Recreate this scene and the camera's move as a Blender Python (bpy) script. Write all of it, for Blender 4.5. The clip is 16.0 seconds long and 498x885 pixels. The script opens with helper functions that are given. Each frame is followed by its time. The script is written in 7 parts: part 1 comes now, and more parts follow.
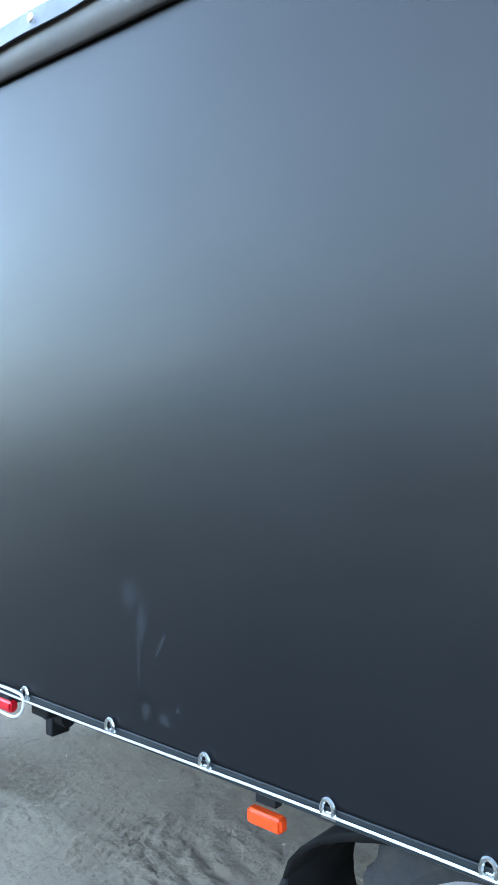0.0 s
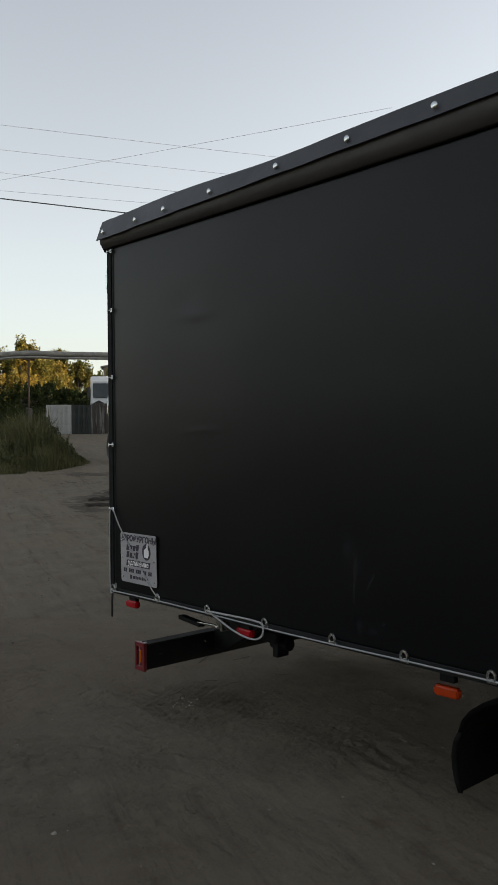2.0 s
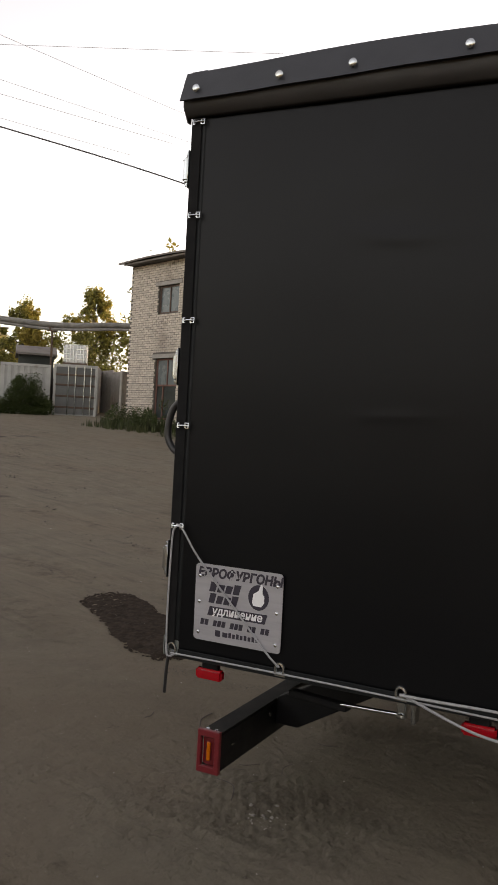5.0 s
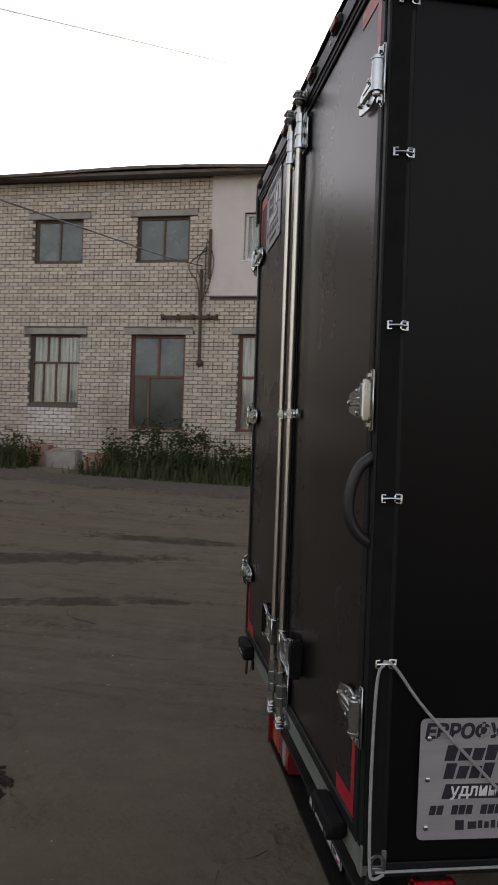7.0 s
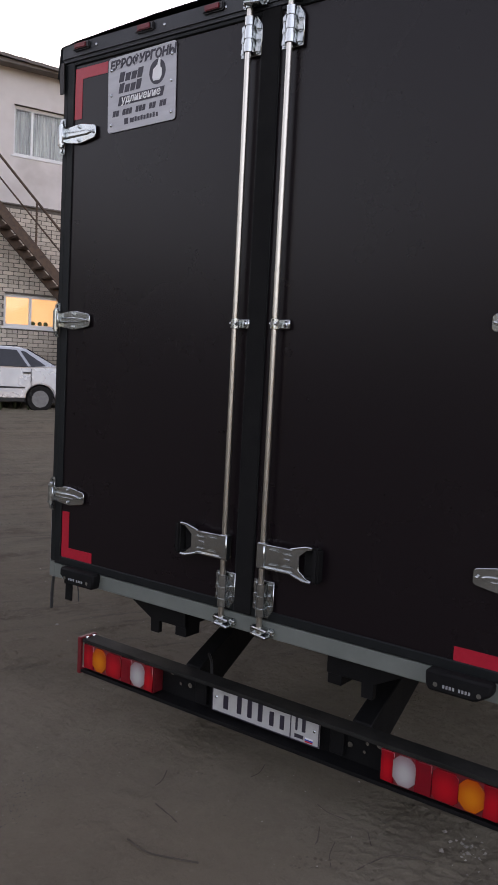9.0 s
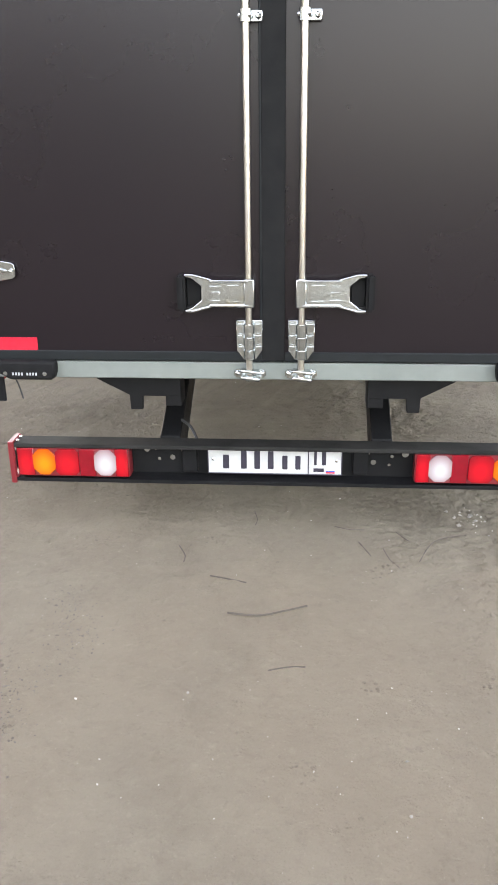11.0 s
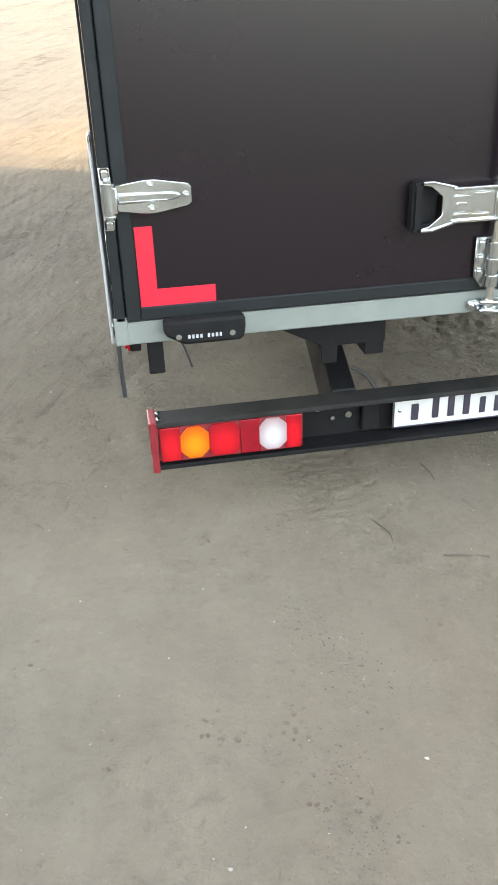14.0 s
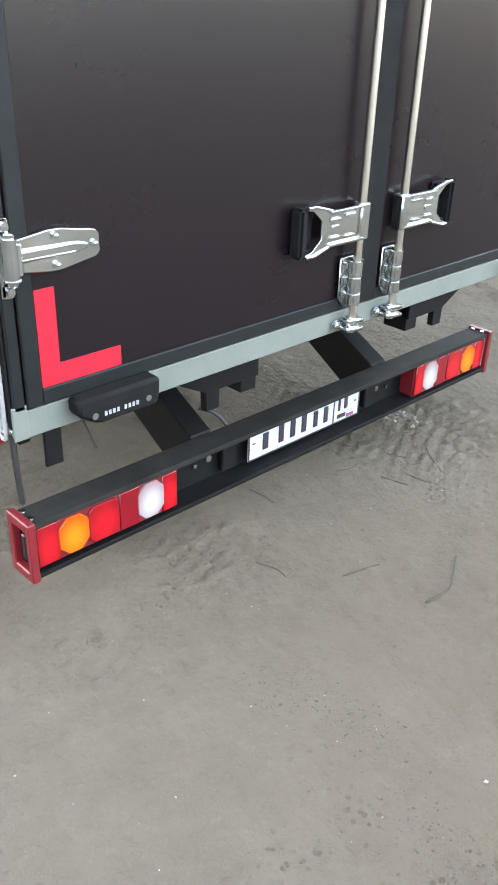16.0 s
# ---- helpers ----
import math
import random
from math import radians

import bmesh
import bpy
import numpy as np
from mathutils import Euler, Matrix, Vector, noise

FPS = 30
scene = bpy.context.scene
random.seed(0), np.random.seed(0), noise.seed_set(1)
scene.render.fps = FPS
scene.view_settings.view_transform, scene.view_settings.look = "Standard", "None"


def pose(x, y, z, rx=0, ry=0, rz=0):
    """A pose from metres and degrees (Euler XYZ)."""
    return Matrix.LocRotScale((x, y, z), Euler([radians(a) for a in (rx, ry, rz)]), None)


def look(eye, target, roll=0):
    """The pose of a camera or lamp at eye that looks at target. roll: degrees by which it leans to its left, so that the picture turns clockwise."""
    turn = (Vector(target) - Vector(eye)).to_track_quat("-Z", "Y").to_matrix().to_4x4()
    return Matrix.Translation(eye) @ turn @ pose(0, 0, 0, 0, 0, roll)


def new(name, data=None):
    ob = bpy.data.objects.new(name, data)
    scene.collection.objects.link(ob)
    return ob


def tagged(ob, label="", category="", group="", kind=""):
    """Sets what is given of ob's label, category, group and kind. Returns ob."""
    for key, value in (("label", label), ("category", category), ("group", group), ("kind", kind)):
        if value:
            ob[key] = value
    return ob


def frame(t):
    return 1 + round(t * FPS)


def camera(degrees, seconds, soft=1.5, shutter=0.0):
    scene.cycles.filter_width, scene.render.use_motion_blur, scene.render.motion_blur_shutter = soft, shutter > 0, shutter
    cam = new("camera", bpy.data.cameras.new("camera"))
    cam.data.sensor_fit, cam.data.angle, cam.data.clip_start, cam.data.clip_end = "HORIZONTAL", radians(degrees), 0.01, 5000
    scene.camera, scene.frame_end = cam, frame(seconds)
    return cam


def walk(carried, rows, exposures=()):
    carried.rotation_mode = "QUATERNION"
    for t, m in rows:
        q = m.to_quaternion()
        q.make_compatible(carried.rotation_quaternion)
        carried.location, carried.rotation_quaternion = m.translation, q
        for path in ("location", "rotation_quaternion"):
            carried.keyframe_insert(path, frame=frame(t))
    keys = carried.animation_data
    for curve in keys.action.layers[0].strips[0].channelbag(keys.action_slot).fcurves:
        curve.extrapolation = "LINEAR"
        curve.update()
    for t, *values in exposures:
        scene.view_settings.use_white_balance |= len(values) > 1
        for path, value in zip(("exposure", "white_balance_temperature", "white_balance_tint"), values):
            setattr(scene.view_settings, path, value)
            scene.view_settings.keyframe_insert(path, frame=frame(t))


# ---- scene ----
cam = camera(33.9, 16.0, shutter=0.12)
PATH = [
    (0, (2.641, 3.793, 1.616), (1.142, 2.470, 1.565), -0.4),
    (0.5, (2.959, 3.961, 1.637), (1.453, 2.647, 1.720), -1.5),
    (1, (3.337, 4.042, 1.629), (1.913, 2.642, 1.737), -1.2),
    (1.5, (3.578, 4.28, 1.593), (2.291, 2.751, 1.661), -1.2),
    (2, (3.777, 4.366, 1.586), (2.457, 2.863, 1.586), -0.6),
    (2.5, (3.998, 4.311, 1.542), (2.608, 2.875, 1.47), -0.1),
    (3, (4.076, 3.998, 1.499), (2.717, 2.541, 1.327), 0.2),
    (3.5, (4.145, 3.426, 1.511), (2.961, 1.828, 1.296), 1.5),
    (4, (4.139, 2.875, 1.541), (2.582, 1.637, 1.338), 1.4),
    (4.5, (3.941, 2.311, 1.563), (2.245, 1.262, 1.414), 0.9),
    (4.7, (3.902, 2.076, 1.57), (2.17, 1.08, 1.48), 2.0),
    (6.8, (3.083, -0.349, 1.683), (1.086, -0.267, 1.627), 1.9),
    (7, (2.985, -0.562, 1.717), (1.002, -0.298, 1.703), 2.0),
    (7.5, (2.784, -1.12, 1.723), (0.917, -0.403, 1.718), 3.2),
    (8, (2.449, -1.591, 1.68), (0.752, -0.533, 1.635), 3.0),
    (8.5, (2.12, -2.061, 1.684), (0.688, -0.668, 1.592), 3.0),
    (9, (1.767, -2.395, 1.639), (0.579, -0.796, 1.463), 2.9),
    (9.2, (1.556, -2.471, 1.618), (0.45, -0.817, 1.417), 3.1),
    (11.3, (0.025, -2.743, 1.477), (-0.08, -0.892, 0.725), -0.8),
    (11.5, (-0.022, -2.742, 1.458), (-0.154, -0.892, 0.708), -0.6),
    (12, (-0.163, -2.736, 1.442), (-0.257, -0.919, 0.612), 1.6),
    (12.5, (-0.275, -2.502, 1.406), (-0.299, -0.719, 0.502), 1.2),
    (13, (-0.546, -2.351, 1.448), (-0.456, -0.582, 0.519), 0.5),
    (13.5, (-0.871, -2.258, 1.478), (-0.62, -0.518, 0.525), 0.7),
    (14, (-1.075, -2.041, 1.466), (-0.801, -0.307, 0.508), -2.2),
    (14.5, (-1.315, -1.803, 1.444), (-0.856, -0.103, 0.495), -1.7),
    (15, (-1.554, -1.603, 1.469), (-0.785, -0.047, 0.475), -1.2),
    (15.5, (-1.645, -1.435, 1.471), (-0.656, -0.005, 0.482), -0.6),
    (16, (-1.773, -1.369, 1.479), (-0.54, -0.117, 0.524), 1.9),
]
EXPOSURES = [
    (0.0, 5.09, 5300, 5), (0.5, 3.41, 5450, 4), (1.0, 2.13, 6850, 8), (1.5, 1.24, 6900, 9), (2.0, 1.48, 7300, 12), (2.5, 1.48, 7700, 14), (3.0, 1.58, 7950, 17), (3.5, 1.60, 8000, 19),
    (4.0, 1.58, 8250, 19), (4.5, 2.10, 8450, 20), (7.0, 1.60, 7700, 21), (7.5, 1.08, 7350, 21), (8.0, 1.25, 7200, 23), (8.5, 0.78, 6950, 20), (9.0, 2.17, 7050, 25), (11.5, 4.54, 7350, 15),
    (12.0, 4.31, 7200, 14), (12.5, 4.46, 7150, 12), (13.0, 4.48, 7050, 11), (13.5, 4.48, 7050, 10), (14.0, 4.56, 7050, 10), (14.5, 4.22, 6960, 10), (15.0, 4.42, 6860, 10), (15.5, 4.52, 6760, 11),
    (16.0, 4.62, 6710, 12),
]
walk(cam, [(t, look(eye, target, roll)) for t, eye, target, roll in PATH], EXPOSURES)

# ---- world, sun and sky ----
SUN_HEADING, SUN_ELEVATION = 63.0, 7.0      # degrees left of +y, above the horizon
world = bpy.data.worlds.new("evening_sky")
scene.world = world
world.use_nodes = True
wn = world.node_tree.nodes
sky = wn.new("ShaderNodeTexSky")
sky.sky_type = "NISHITA"
sky.sun_disc = False
sky.sun_elevation = radians(SUN_ELEVATION)
sky.sun_rotation = radians(-SUN_HEADING)
sky.air_density, sky.dust_density, sky.ozone_density = 1.0, 1.0, 2.4
haze = wn.new("ShaderNodeHueSaturation")        # a hazy, pale evening sky
haze.inputs["Saturation"].default_value = 0.44
world.node_tree.links.new(sky.outputs[0], haze.inputs["Color"])
world.node_tree.links.new(haze.outputs[0], wn["Background"].inputs[0])
wn["Background"].inputs[1].default_value = 0.15
sun_data = bpy.data.lights.new("sun", "SUN")
sun_data.energy, sun_data.angle, sun_data.color = 3.0, radians(0.5), (1.0, 0.72, 0.42)
sun_way = Vector((-math.sin(radians(SUN_HEADING)), math.cos(radians(SUN_HEADING)), math.tan(radians(SUN_ELEVATION))))
sun = new("sun", sun_data)
sun.matrix_world = look(sun_way * 50, (0, 0, 0))

# ---- small tools ----
rng = random.Random(7)


def ground_z(x, y):
    """The yard lies flat round the truck and rises gently away from it, a little more towards the brick building."""
    r = min(math.hypot(x, y), 52.0)
    towards = min(1.0, max(0.0, (240.0 - math.degrees(math.atan2(y, x)) % 360.0) / 45.0))
    return (0.0562 + 0.0138 * towards) * math.log1p(math.exp(min(r - 8.0, 60.0)))


def bx(x0, x1, y0, y1, z0, z1, bevel=0.0, seg=1):
    bm = bmesh.new()
    bmesh.ops.create_cube(bm, size=1)
    for v in bm.verts:
        v.co = Vector((x0 + (v.co.x + .5) * (x1 - x0), y0 + (v.co.y + .5) * (y1 - y0), z0 + (v.co.z + .5) * (z1 - z0)))
    if bevel > 0:
        bmesh.ops.bevel(bm, geom=list(bm.edges), offset=bevel, segments=seg, affect="EDGES")
    return bm


def cyl(p0, p1, r, seg=12, r2=None):
    bm = bmesh.new()
    a, b = Vector(p0), Vector(p1)
    way = b - a
    bmesh.ops.create_cone(bm, cap_ends=True, segments=seg, radius1=r, radius2=r if r2 is None else r2, depth=way.length)
    turn = way.to_track_quat("Z", "Y").to_matrix().to_4x4()
    bmesh.ops.transform(bm, matrix=Matrix.Translation((a + b) / 2) @ turn, verts=bm.verts)
    return bm


def ball(c, r, sx=1, sy=1, sz=1, sub=2):
    bm = bmesh.new()
    bmesh.ops.create_icosphere(bm, subdivisions=sub, radius=r)
    for v in bm.verts:
        v.co = Vector((c[0] + v.co.x * sx, c[1] + v.co.y * sy, c[2] + v.co.z * sz))
    return bm


def prism(points, axis, a, b, bevel=0.0):
    """A flat outline, given in the two other axes, drawn out from a to b along an axis."""
    bm = bmesh.new()
    place = {"x": lambda p, h: (h, p[0], p[1]), "y": lambda p, h: (p[0], h, p[1]), "z": lambda p, h: (p[0], p[1], h)}[axis]
    low = [bm.verts.new(place(p, a)) for p in points]
    top = [bm.verts.new(place(p, b)) for p in points]
    bm.faces.new(low)
    bm.faces.new(top[::-1])
    n = len(points)
    for i in range(n):
        bm.faces.new((low[i], top[i], top[(i + 1) % n], low[(i + 1) % n]))
    bmesh.ops.recalc_face_normals(bm, faces=bm.faces)
    if bevel > 0:
        bmesh.ops.bevel(bm, geom=list(bm.edges), offset=bevel, segments=1, affect="EDGES")
    return bm


def tube(points, r, seg=8, closed=False):
    """A round bar along a line of points."""
    bm = bmesh.new()
    pts = [Vector(p) for p in points]
    rings, n = [], len(pts)
    side = None
    for i, p in enumerate(pts):
        a = pts[(i - 1) % n] if (closed or i > 0) else p
        b = pts[(i + 1) % n] if (closed or i < n - 1) else p
        way = (b - a).normalized()
        if side is None:
            side = way.orthogonal().normalized()
        side = (side - way * side.dot(way)).normalized()
        up = way.cross(side)
        rings.append([bm.verts.new(p + r * (math.cos(k * 2 * math.pi / seg) * side + math.sin(k * 2 * math.pi / seg) * up)) for k in range(seg)])
    for i in range(n if closed else n - 1):
        p, q = rings[i], rings[(i + 1) % n]
        for k in range(seg):
            bm.faces.new((p[k], p[(k + 1) % seg], q[(k + 1) % seg], q[k]))
    if not closed:
        bm.faces.new(rings[0][::-1])
        bm.faces.new(rings[-1])
    return bm


def sweep(points, steps=10):
    """A smooth line through the points."""
    pts = [Vector(p) for p in points]
    out = []
    for i in range(len(pts) - 1):
        p0, p1, p2, p3 = pts[max(i - 1, 0)], pts[i], pts[i + 1], pts[min(i + 2, len(pts) - 1)]
        for k in range(steps):
            t = k / steps
            out.append(0.5 * ((2 * p1) + (p2 - p0) * t + (2 * p0 - 5 * p1 + 4 * p2 - p3) * t * t + (3 * p1 - p0 - 3 * p2 + p3) * t ** 3))
    return out + [pts[-1]]


def join(*bms):
    out = bmesh.new()
    for bm in bms:
        me = bpy.data.meshes.new("joined")
        bm.to_mesh(me)
        bm.free()
        out.from_mesh(me)
        bpy.data.meshes.remove(me)
    return out


def moved(bm, m):
    bmesh.ops.transform(bm, matrix=m, verts=bm.verts)
    return bm


def mesh_of(name, bm, material, smooth=False):
    me = bpy.data.meshes.new(name)
    bm.to_mesh(me)
    bm.free()
    for m in material if isinstance(material, (list, tuple)) else [material]:
        me.materials.append(m)
    if smooth:
        me.polygons.foreach_set("use_smooth", [True] * len(me.polygons))
        me.set_sharp_from_angle(angle=radians(38))
    return me


def part(name, bm, material, parent=None, label="", smooth=False, m=None):
    ob = new(name, mesh_of(name, bm, material, smooth))
    if parent is not None:
        ob.parent = parent
    if m is not None:
        ob.matrix_basis = m
    return tagged(ob, label)


def thing(name, label, category, m=None, group="", kind=""):
    ob = new(name)
    ob.empty_display_size = 0.2
    if m is not None:
        ob.matrix_basis = m
    return tagged(ob, label, category, group, kind)


def raw(name, verts, faces, material, parent=None, label="", m=None, smooth=False):
    me = bpy.data.meshes.new(name)
    me.from_pydata(verts, [], faces)
    me.materials.append(material)
    if smooth:
        me.polygons.foreach_set("use_smooth", [True] * len(me.polygons))
    ob = new(name, me)
    if parent is not None:
        ob.parent = parent
    if m is not None:
        ob.matrix_basis = m
    return tagged(ob, label)


def lettering(name, body, size, material, parent, m, label="", bold=0.0, shear=0.0, wide=1.0):
    """A word in the built-in font, each of its letters a raised part of its own."""
    curve = bpy.data.curves.new(name, "FONT")
    curve.body, curve.size, curve.align_x, curve.align_y, curve.offset, curve.shear = body, size, "CENTER", "CENTER", bold, shear
    curve.extrude = 0.0004
    ob = new(name, curve)
    me = bpy.data.meshes.new_from_object(ob.evaluated_get(bpy.context.evaluated_depsgraph_get()))
    bpy.data.objects.remove(ob)
    bpy.data.curves.remove(curve)
    me.transform(Matrix.Diagonal((wide, 1, 1, 1)))
    bm = bmesh.new()
    bm.from_mesh(me)
    bpy.data.meshes.remove(me)
    bmesh.ops.remove_doubles(bm, verts=bm.verts, dist=size * 1e-5)
    left = set(bm.verts)
    while left:
        island, todo = set(), [left.pop()]
        while todo:
            v = todo.pop()
            island.add(v)
            for e in v.link_edges:
                w = e.other_vert(v)
                if w in left:
                    left.discard(w)
                    todo.append(w)
        order = {v: k for k, v in enumerate(sorted(island, key=lambda v: v.index))}
        raw(name, [tuple(v.co) for v in order], [tuple(order[v] for v in f.verts) for f in bm.faces if f.verts[0] in order], material, parent, label, m)
    bm.free()


# ---- materials ----
def surface(name, base, second=None, scale=6.0, rough=0.6, rough2=None, metal=0.0, bump=0.0, bump_scale=80.0, stain=None, stain_scale=0.8,
            stain_from=0.55, coat=0.0, vary=0.0, spec=0.5, bump2=0.0, bump2_scale=3.0, stretch=(1, 1, 1), detail=6.0, through_light=0.0, dist=0.004):
    """A painted, dusty or worn surface: two tones of grain, stains of a larger size, fine and coarse relief."""
    m = bpy.data.materials.new(name)
    m.use_nodes = True
    nodes, link = m.node_tree.nodes, m.node_tree.links.new
    b = nodes["Principled BSDF"]
    where = nodes.new("ShaderNodeTexCoord")
    mapping = nodes.new("ShaderNodeMapping")
    mapping.inputs["Scale"].default_value = stretch
    link(where.outputs["Object"], mapping.inputs["Vector"])

    def cloud(s, d=detail, r=0.6):
        n = nodes.new("ShaderNodeTexNoise")
        n.inputs["Scale"].default_value, n.inputs["Detail"].default_value, n.inputs["Roughness"].default_value = s, d, r
        link(mapping.outputs[0], n.inputs["Vector"])
        return n.outputs["Fac"]

    def steps(source, lo, hi, a=0.0, c=1.0):
        n = nodes.new("ShaderNodeMapRange")
        for k, v in zip(("From Min", "From Max", "To Min", "To Max"), (lo, hi, a, c)):
            n.inputs[k].default_value = v
        link(source, n.inputs["Value"])
        return n.outputs[0]

    def blend(fac, a, c):
        n = nodes.new("ShaderNodeMix")
        n.data_type = "RGBA"
        link(fac, n.inputs["Factor"])
        for socket, v in ((n.inputs["A"], a), (n.inputs["B"], c)):
            if isinstance(v, tuple):
                socket.default_value = (*v, 1)
            else:
                link(v, socket)
        return n.outputs["Result"]

    second = second or tuple(min(1, c * 1.25 + 0.004) for c in base)
    grain = cloud(scale)
    colour = blend(steps(grain, 0.3, 0.7), base, second)
    if stain:
        colour = blend(steps(cloud(stain_scale, 5.0), stain_from, stain_from + 0.2), colour, stain)
    if vary:
        info = nodes.new("ShaderNodeObjectInfo")
        geo = nodes.new("ShaderNodeNewGeometry")
        add = nodes.new("ShaderNodeMath")
        add.operation = "ADD"
        link(info.outputs["Random"], add.inputs[0])
        link(geo.outputs["Random Per Island"], add.inputs[1])
        frac = nodes.new("ShaderNodeMath")
        frac.operation = "FRACT"
        link(add.outputs[0], frac.inputs[0])
        bright = nodes.new("ShaderNodeHueSaturation")
        link(steps(frac.outputs[0], 0, 1, 1 - vary, 1 + vary), bright.inputs["Value"])
        link(colour, bright.inputs["Color"])
        colour = bright.outputs[0]
    link(colour, b.inputs["Base Color"])
    rough2 = rough if rough2 is None else rough2
    link(steps(cloud(scale * 0.6), 0.3, 0.7, rough, rough2), b.inputs["Roughness"])
    b.inputs["Metallic"].default_value = metal
    b.inputs["Specular IOR Level"].default_value = spec
    b.inputs["Coat Weight"].default_value = coat
    normal = None
    for strength, s, d in ((bump2, bump2_scale, dist * 4), (bump, bump_scale, dist)):
        if strength:
            n = nodes.new("ShaderNodeBump")
            n.inputs["Strength"].default_value, n.inputs["Distance"].default_value = strength, d
            link(cloud(s), n.inputs["Height"])
            if normal:
                link(normal, n.inputs["Normal"])
            normal = n.outputs[0]
    if normal:
        link(normal, b.inputs["Normal"])
    if through_light:
        leaf = nodes.new("ShaderNodeBsdfTranslucent")
        link(colour, leaf.inputs["Color"])
        both = nodes.new("ShaderNodeMixShader")
        both.inputs[0].default_value = through_light
        link(b.outputs[0], both.inputs[1])
        link(leaf.outputs[0], both.inputs[2])
        link(both.outputs[0], nodes["Material Output"].inputs["Surface"])
    return m


def clear_glass(name, tint=(0.9, 0.95, 0.95), rough=0.02):
    m = bpy.data.materials.new(name)
    m.use_nodes = True
    b = m.node_tree.nodes["Principled BSDF"]
    b.inputs["Base Color"].default_value = (*tint, 1)
    b.inputs["Roughness"].default_value = rough
    b.inputs["Transmission Weight"].default_value = 1.0
    b.inputs["IOR"].default_value = 1.45
    return m


def lens(name, colour, deep=None):
    """Moulded lamp plastic with fine ribs; with a deep tone, reflector shine is painted mid-lens."""
    m = surface(name, colour, tuple(c * 0.8 for c in colour), scale=30, rough=0.12, rough2=0.2, coat=0.6, bump=0.25, bump_scale=260)
    if deep is None:
        return m
    nodes, link = m.node_tree.nodes, m.node_tree.links.new
    b = nodes["Principled BSDF"]
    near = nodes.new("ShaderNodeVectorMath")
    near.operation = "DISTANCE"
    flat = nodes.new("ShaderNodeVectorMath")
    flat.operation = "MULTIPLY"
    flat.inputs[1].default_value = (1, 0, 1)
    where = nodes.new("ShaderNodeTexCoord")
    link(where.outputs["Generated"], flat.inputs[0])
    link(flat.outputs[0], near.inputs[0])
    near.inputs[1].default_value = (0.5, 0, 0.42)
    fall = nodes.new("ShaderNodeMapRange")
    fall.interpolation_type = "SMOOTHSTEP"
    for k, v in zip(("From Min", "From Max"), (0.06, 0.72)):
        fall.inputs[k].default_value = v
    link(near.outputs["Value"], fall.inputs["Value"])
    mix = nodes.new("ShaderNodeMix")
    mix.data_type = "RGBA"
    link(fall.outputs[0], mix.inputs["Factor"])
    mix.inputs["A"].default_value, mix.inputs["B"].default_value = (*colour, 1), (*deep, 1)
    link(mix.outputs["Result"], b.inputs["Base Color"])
    return m


TARP = surface("tarpaulin", (0.0040, 0.0043, 0.0050), (0.0050, 0.0053, 0.0060), scale=3, rough=0.30, rough2=0.36, bump=0.05, bump_scale=900, stain=(0.045, 0.045, 0.045),
               stain_scale=2.2, stain_from=0.72, bump2=0.06, bump2_scale=0.9, spec=0.155)
TARP_ROOF = surface("roof_tarpaulin", (0.016, 0.018, 0.022), (0.026, 0.028, 0.033), scale=7, rough=0.4, rough2=0.55, bump=0.1, bump_scale=700, bump2=0.25, bump2_scale=5)
TARP_BAND = surface("valance_tarpaulin", (0.018, 0.016, 0.015), (0.028, 0.024, 0.022), scale=7, rough=0.45, rough2=0.6, bump=0.1, bump_scale=700, bump2=0.25, bump2_scale=4)
PLYWOOD = surface("film_faced_plywood", (0.0090, 0.0059, 0.0075), (0.0093, 0.0062, 0.0078), scale=2.5, rough=0.27, rough2=0.28, spec=0.30)
TRIM = surface("black_rubber_trim", (0.0065, 0.0082, 0.0088), (0.0095, 0.0115, 0.0125), scale=20, rough=0.42, rough2=0.6, bump=0.1, bump_scale=300, stain=(0.015, 0.016, 0.017), stain_scale=6, stain_from=0.70, spec=0.22)
BLACK_STEEL = surface("black_painted_steel", (0.0045, 0.0045, 0.005), (0.008, 0.008, 0.0085), scale=14, rough=0.5, rough2=0.65, bump=0.15, bump_scale=240, stain=(0.016, 0.015, 0.0135), stain_scale=3, stain_from=0.70, spec=0.16)
DUSTY_STEEL = surface("dust_covered_black_steel", (0.011, 0.011, 0.0105), (0.026, 0.025, 0.023), scale=7, rough=0.75, rough2=0.9, bump=0.1, bump_scale=240, stain=(0.014, 0.014, 0.014), stain_scale=4, stain_from=0.6, spec=0.16)
GREY_PAINT = surface("grey_painted_sill", (0.132, 0.148, 0.134), (0.165, 0.182, 0.166), scale=9, rough=0.42, rough2=0.55, bump=0.08, bump_scale=200, stain=(0.16, 0.16, 0.15), stain_scale=4, stain_from=0.62)
ZINC = surface("zinc_plated_steel", (0.47, 0.50, 0.505), (0.58, 0.61, 0.61), scale=9, rough=0.17, rough2=0.28, metal=1.0, bump=0.04, bump_scale=120, stain=(0.53, 0.485, 0.38), stain_scale=8, stain_from=0.6)
ROD_STEEL = surface("galvanised_rod", (0.56, 0.53, 0.48), (0.66, 0.63, 0.57), scale=4, rough=0.26, rough2=0.34, metal=1.0, stretch=(1, 1, 0.15), stain=(0.48, 0.41, 0.32), stain_scale=3, stain_from=0.58)
RED_TAPE = surface("red_reflective_tape", (0.40, 0.010, 0.026), (0.46, 0.015, 0.034), scale=60, rough=0.28, rough2=0.36, bump=0.1, bump_scale=420)
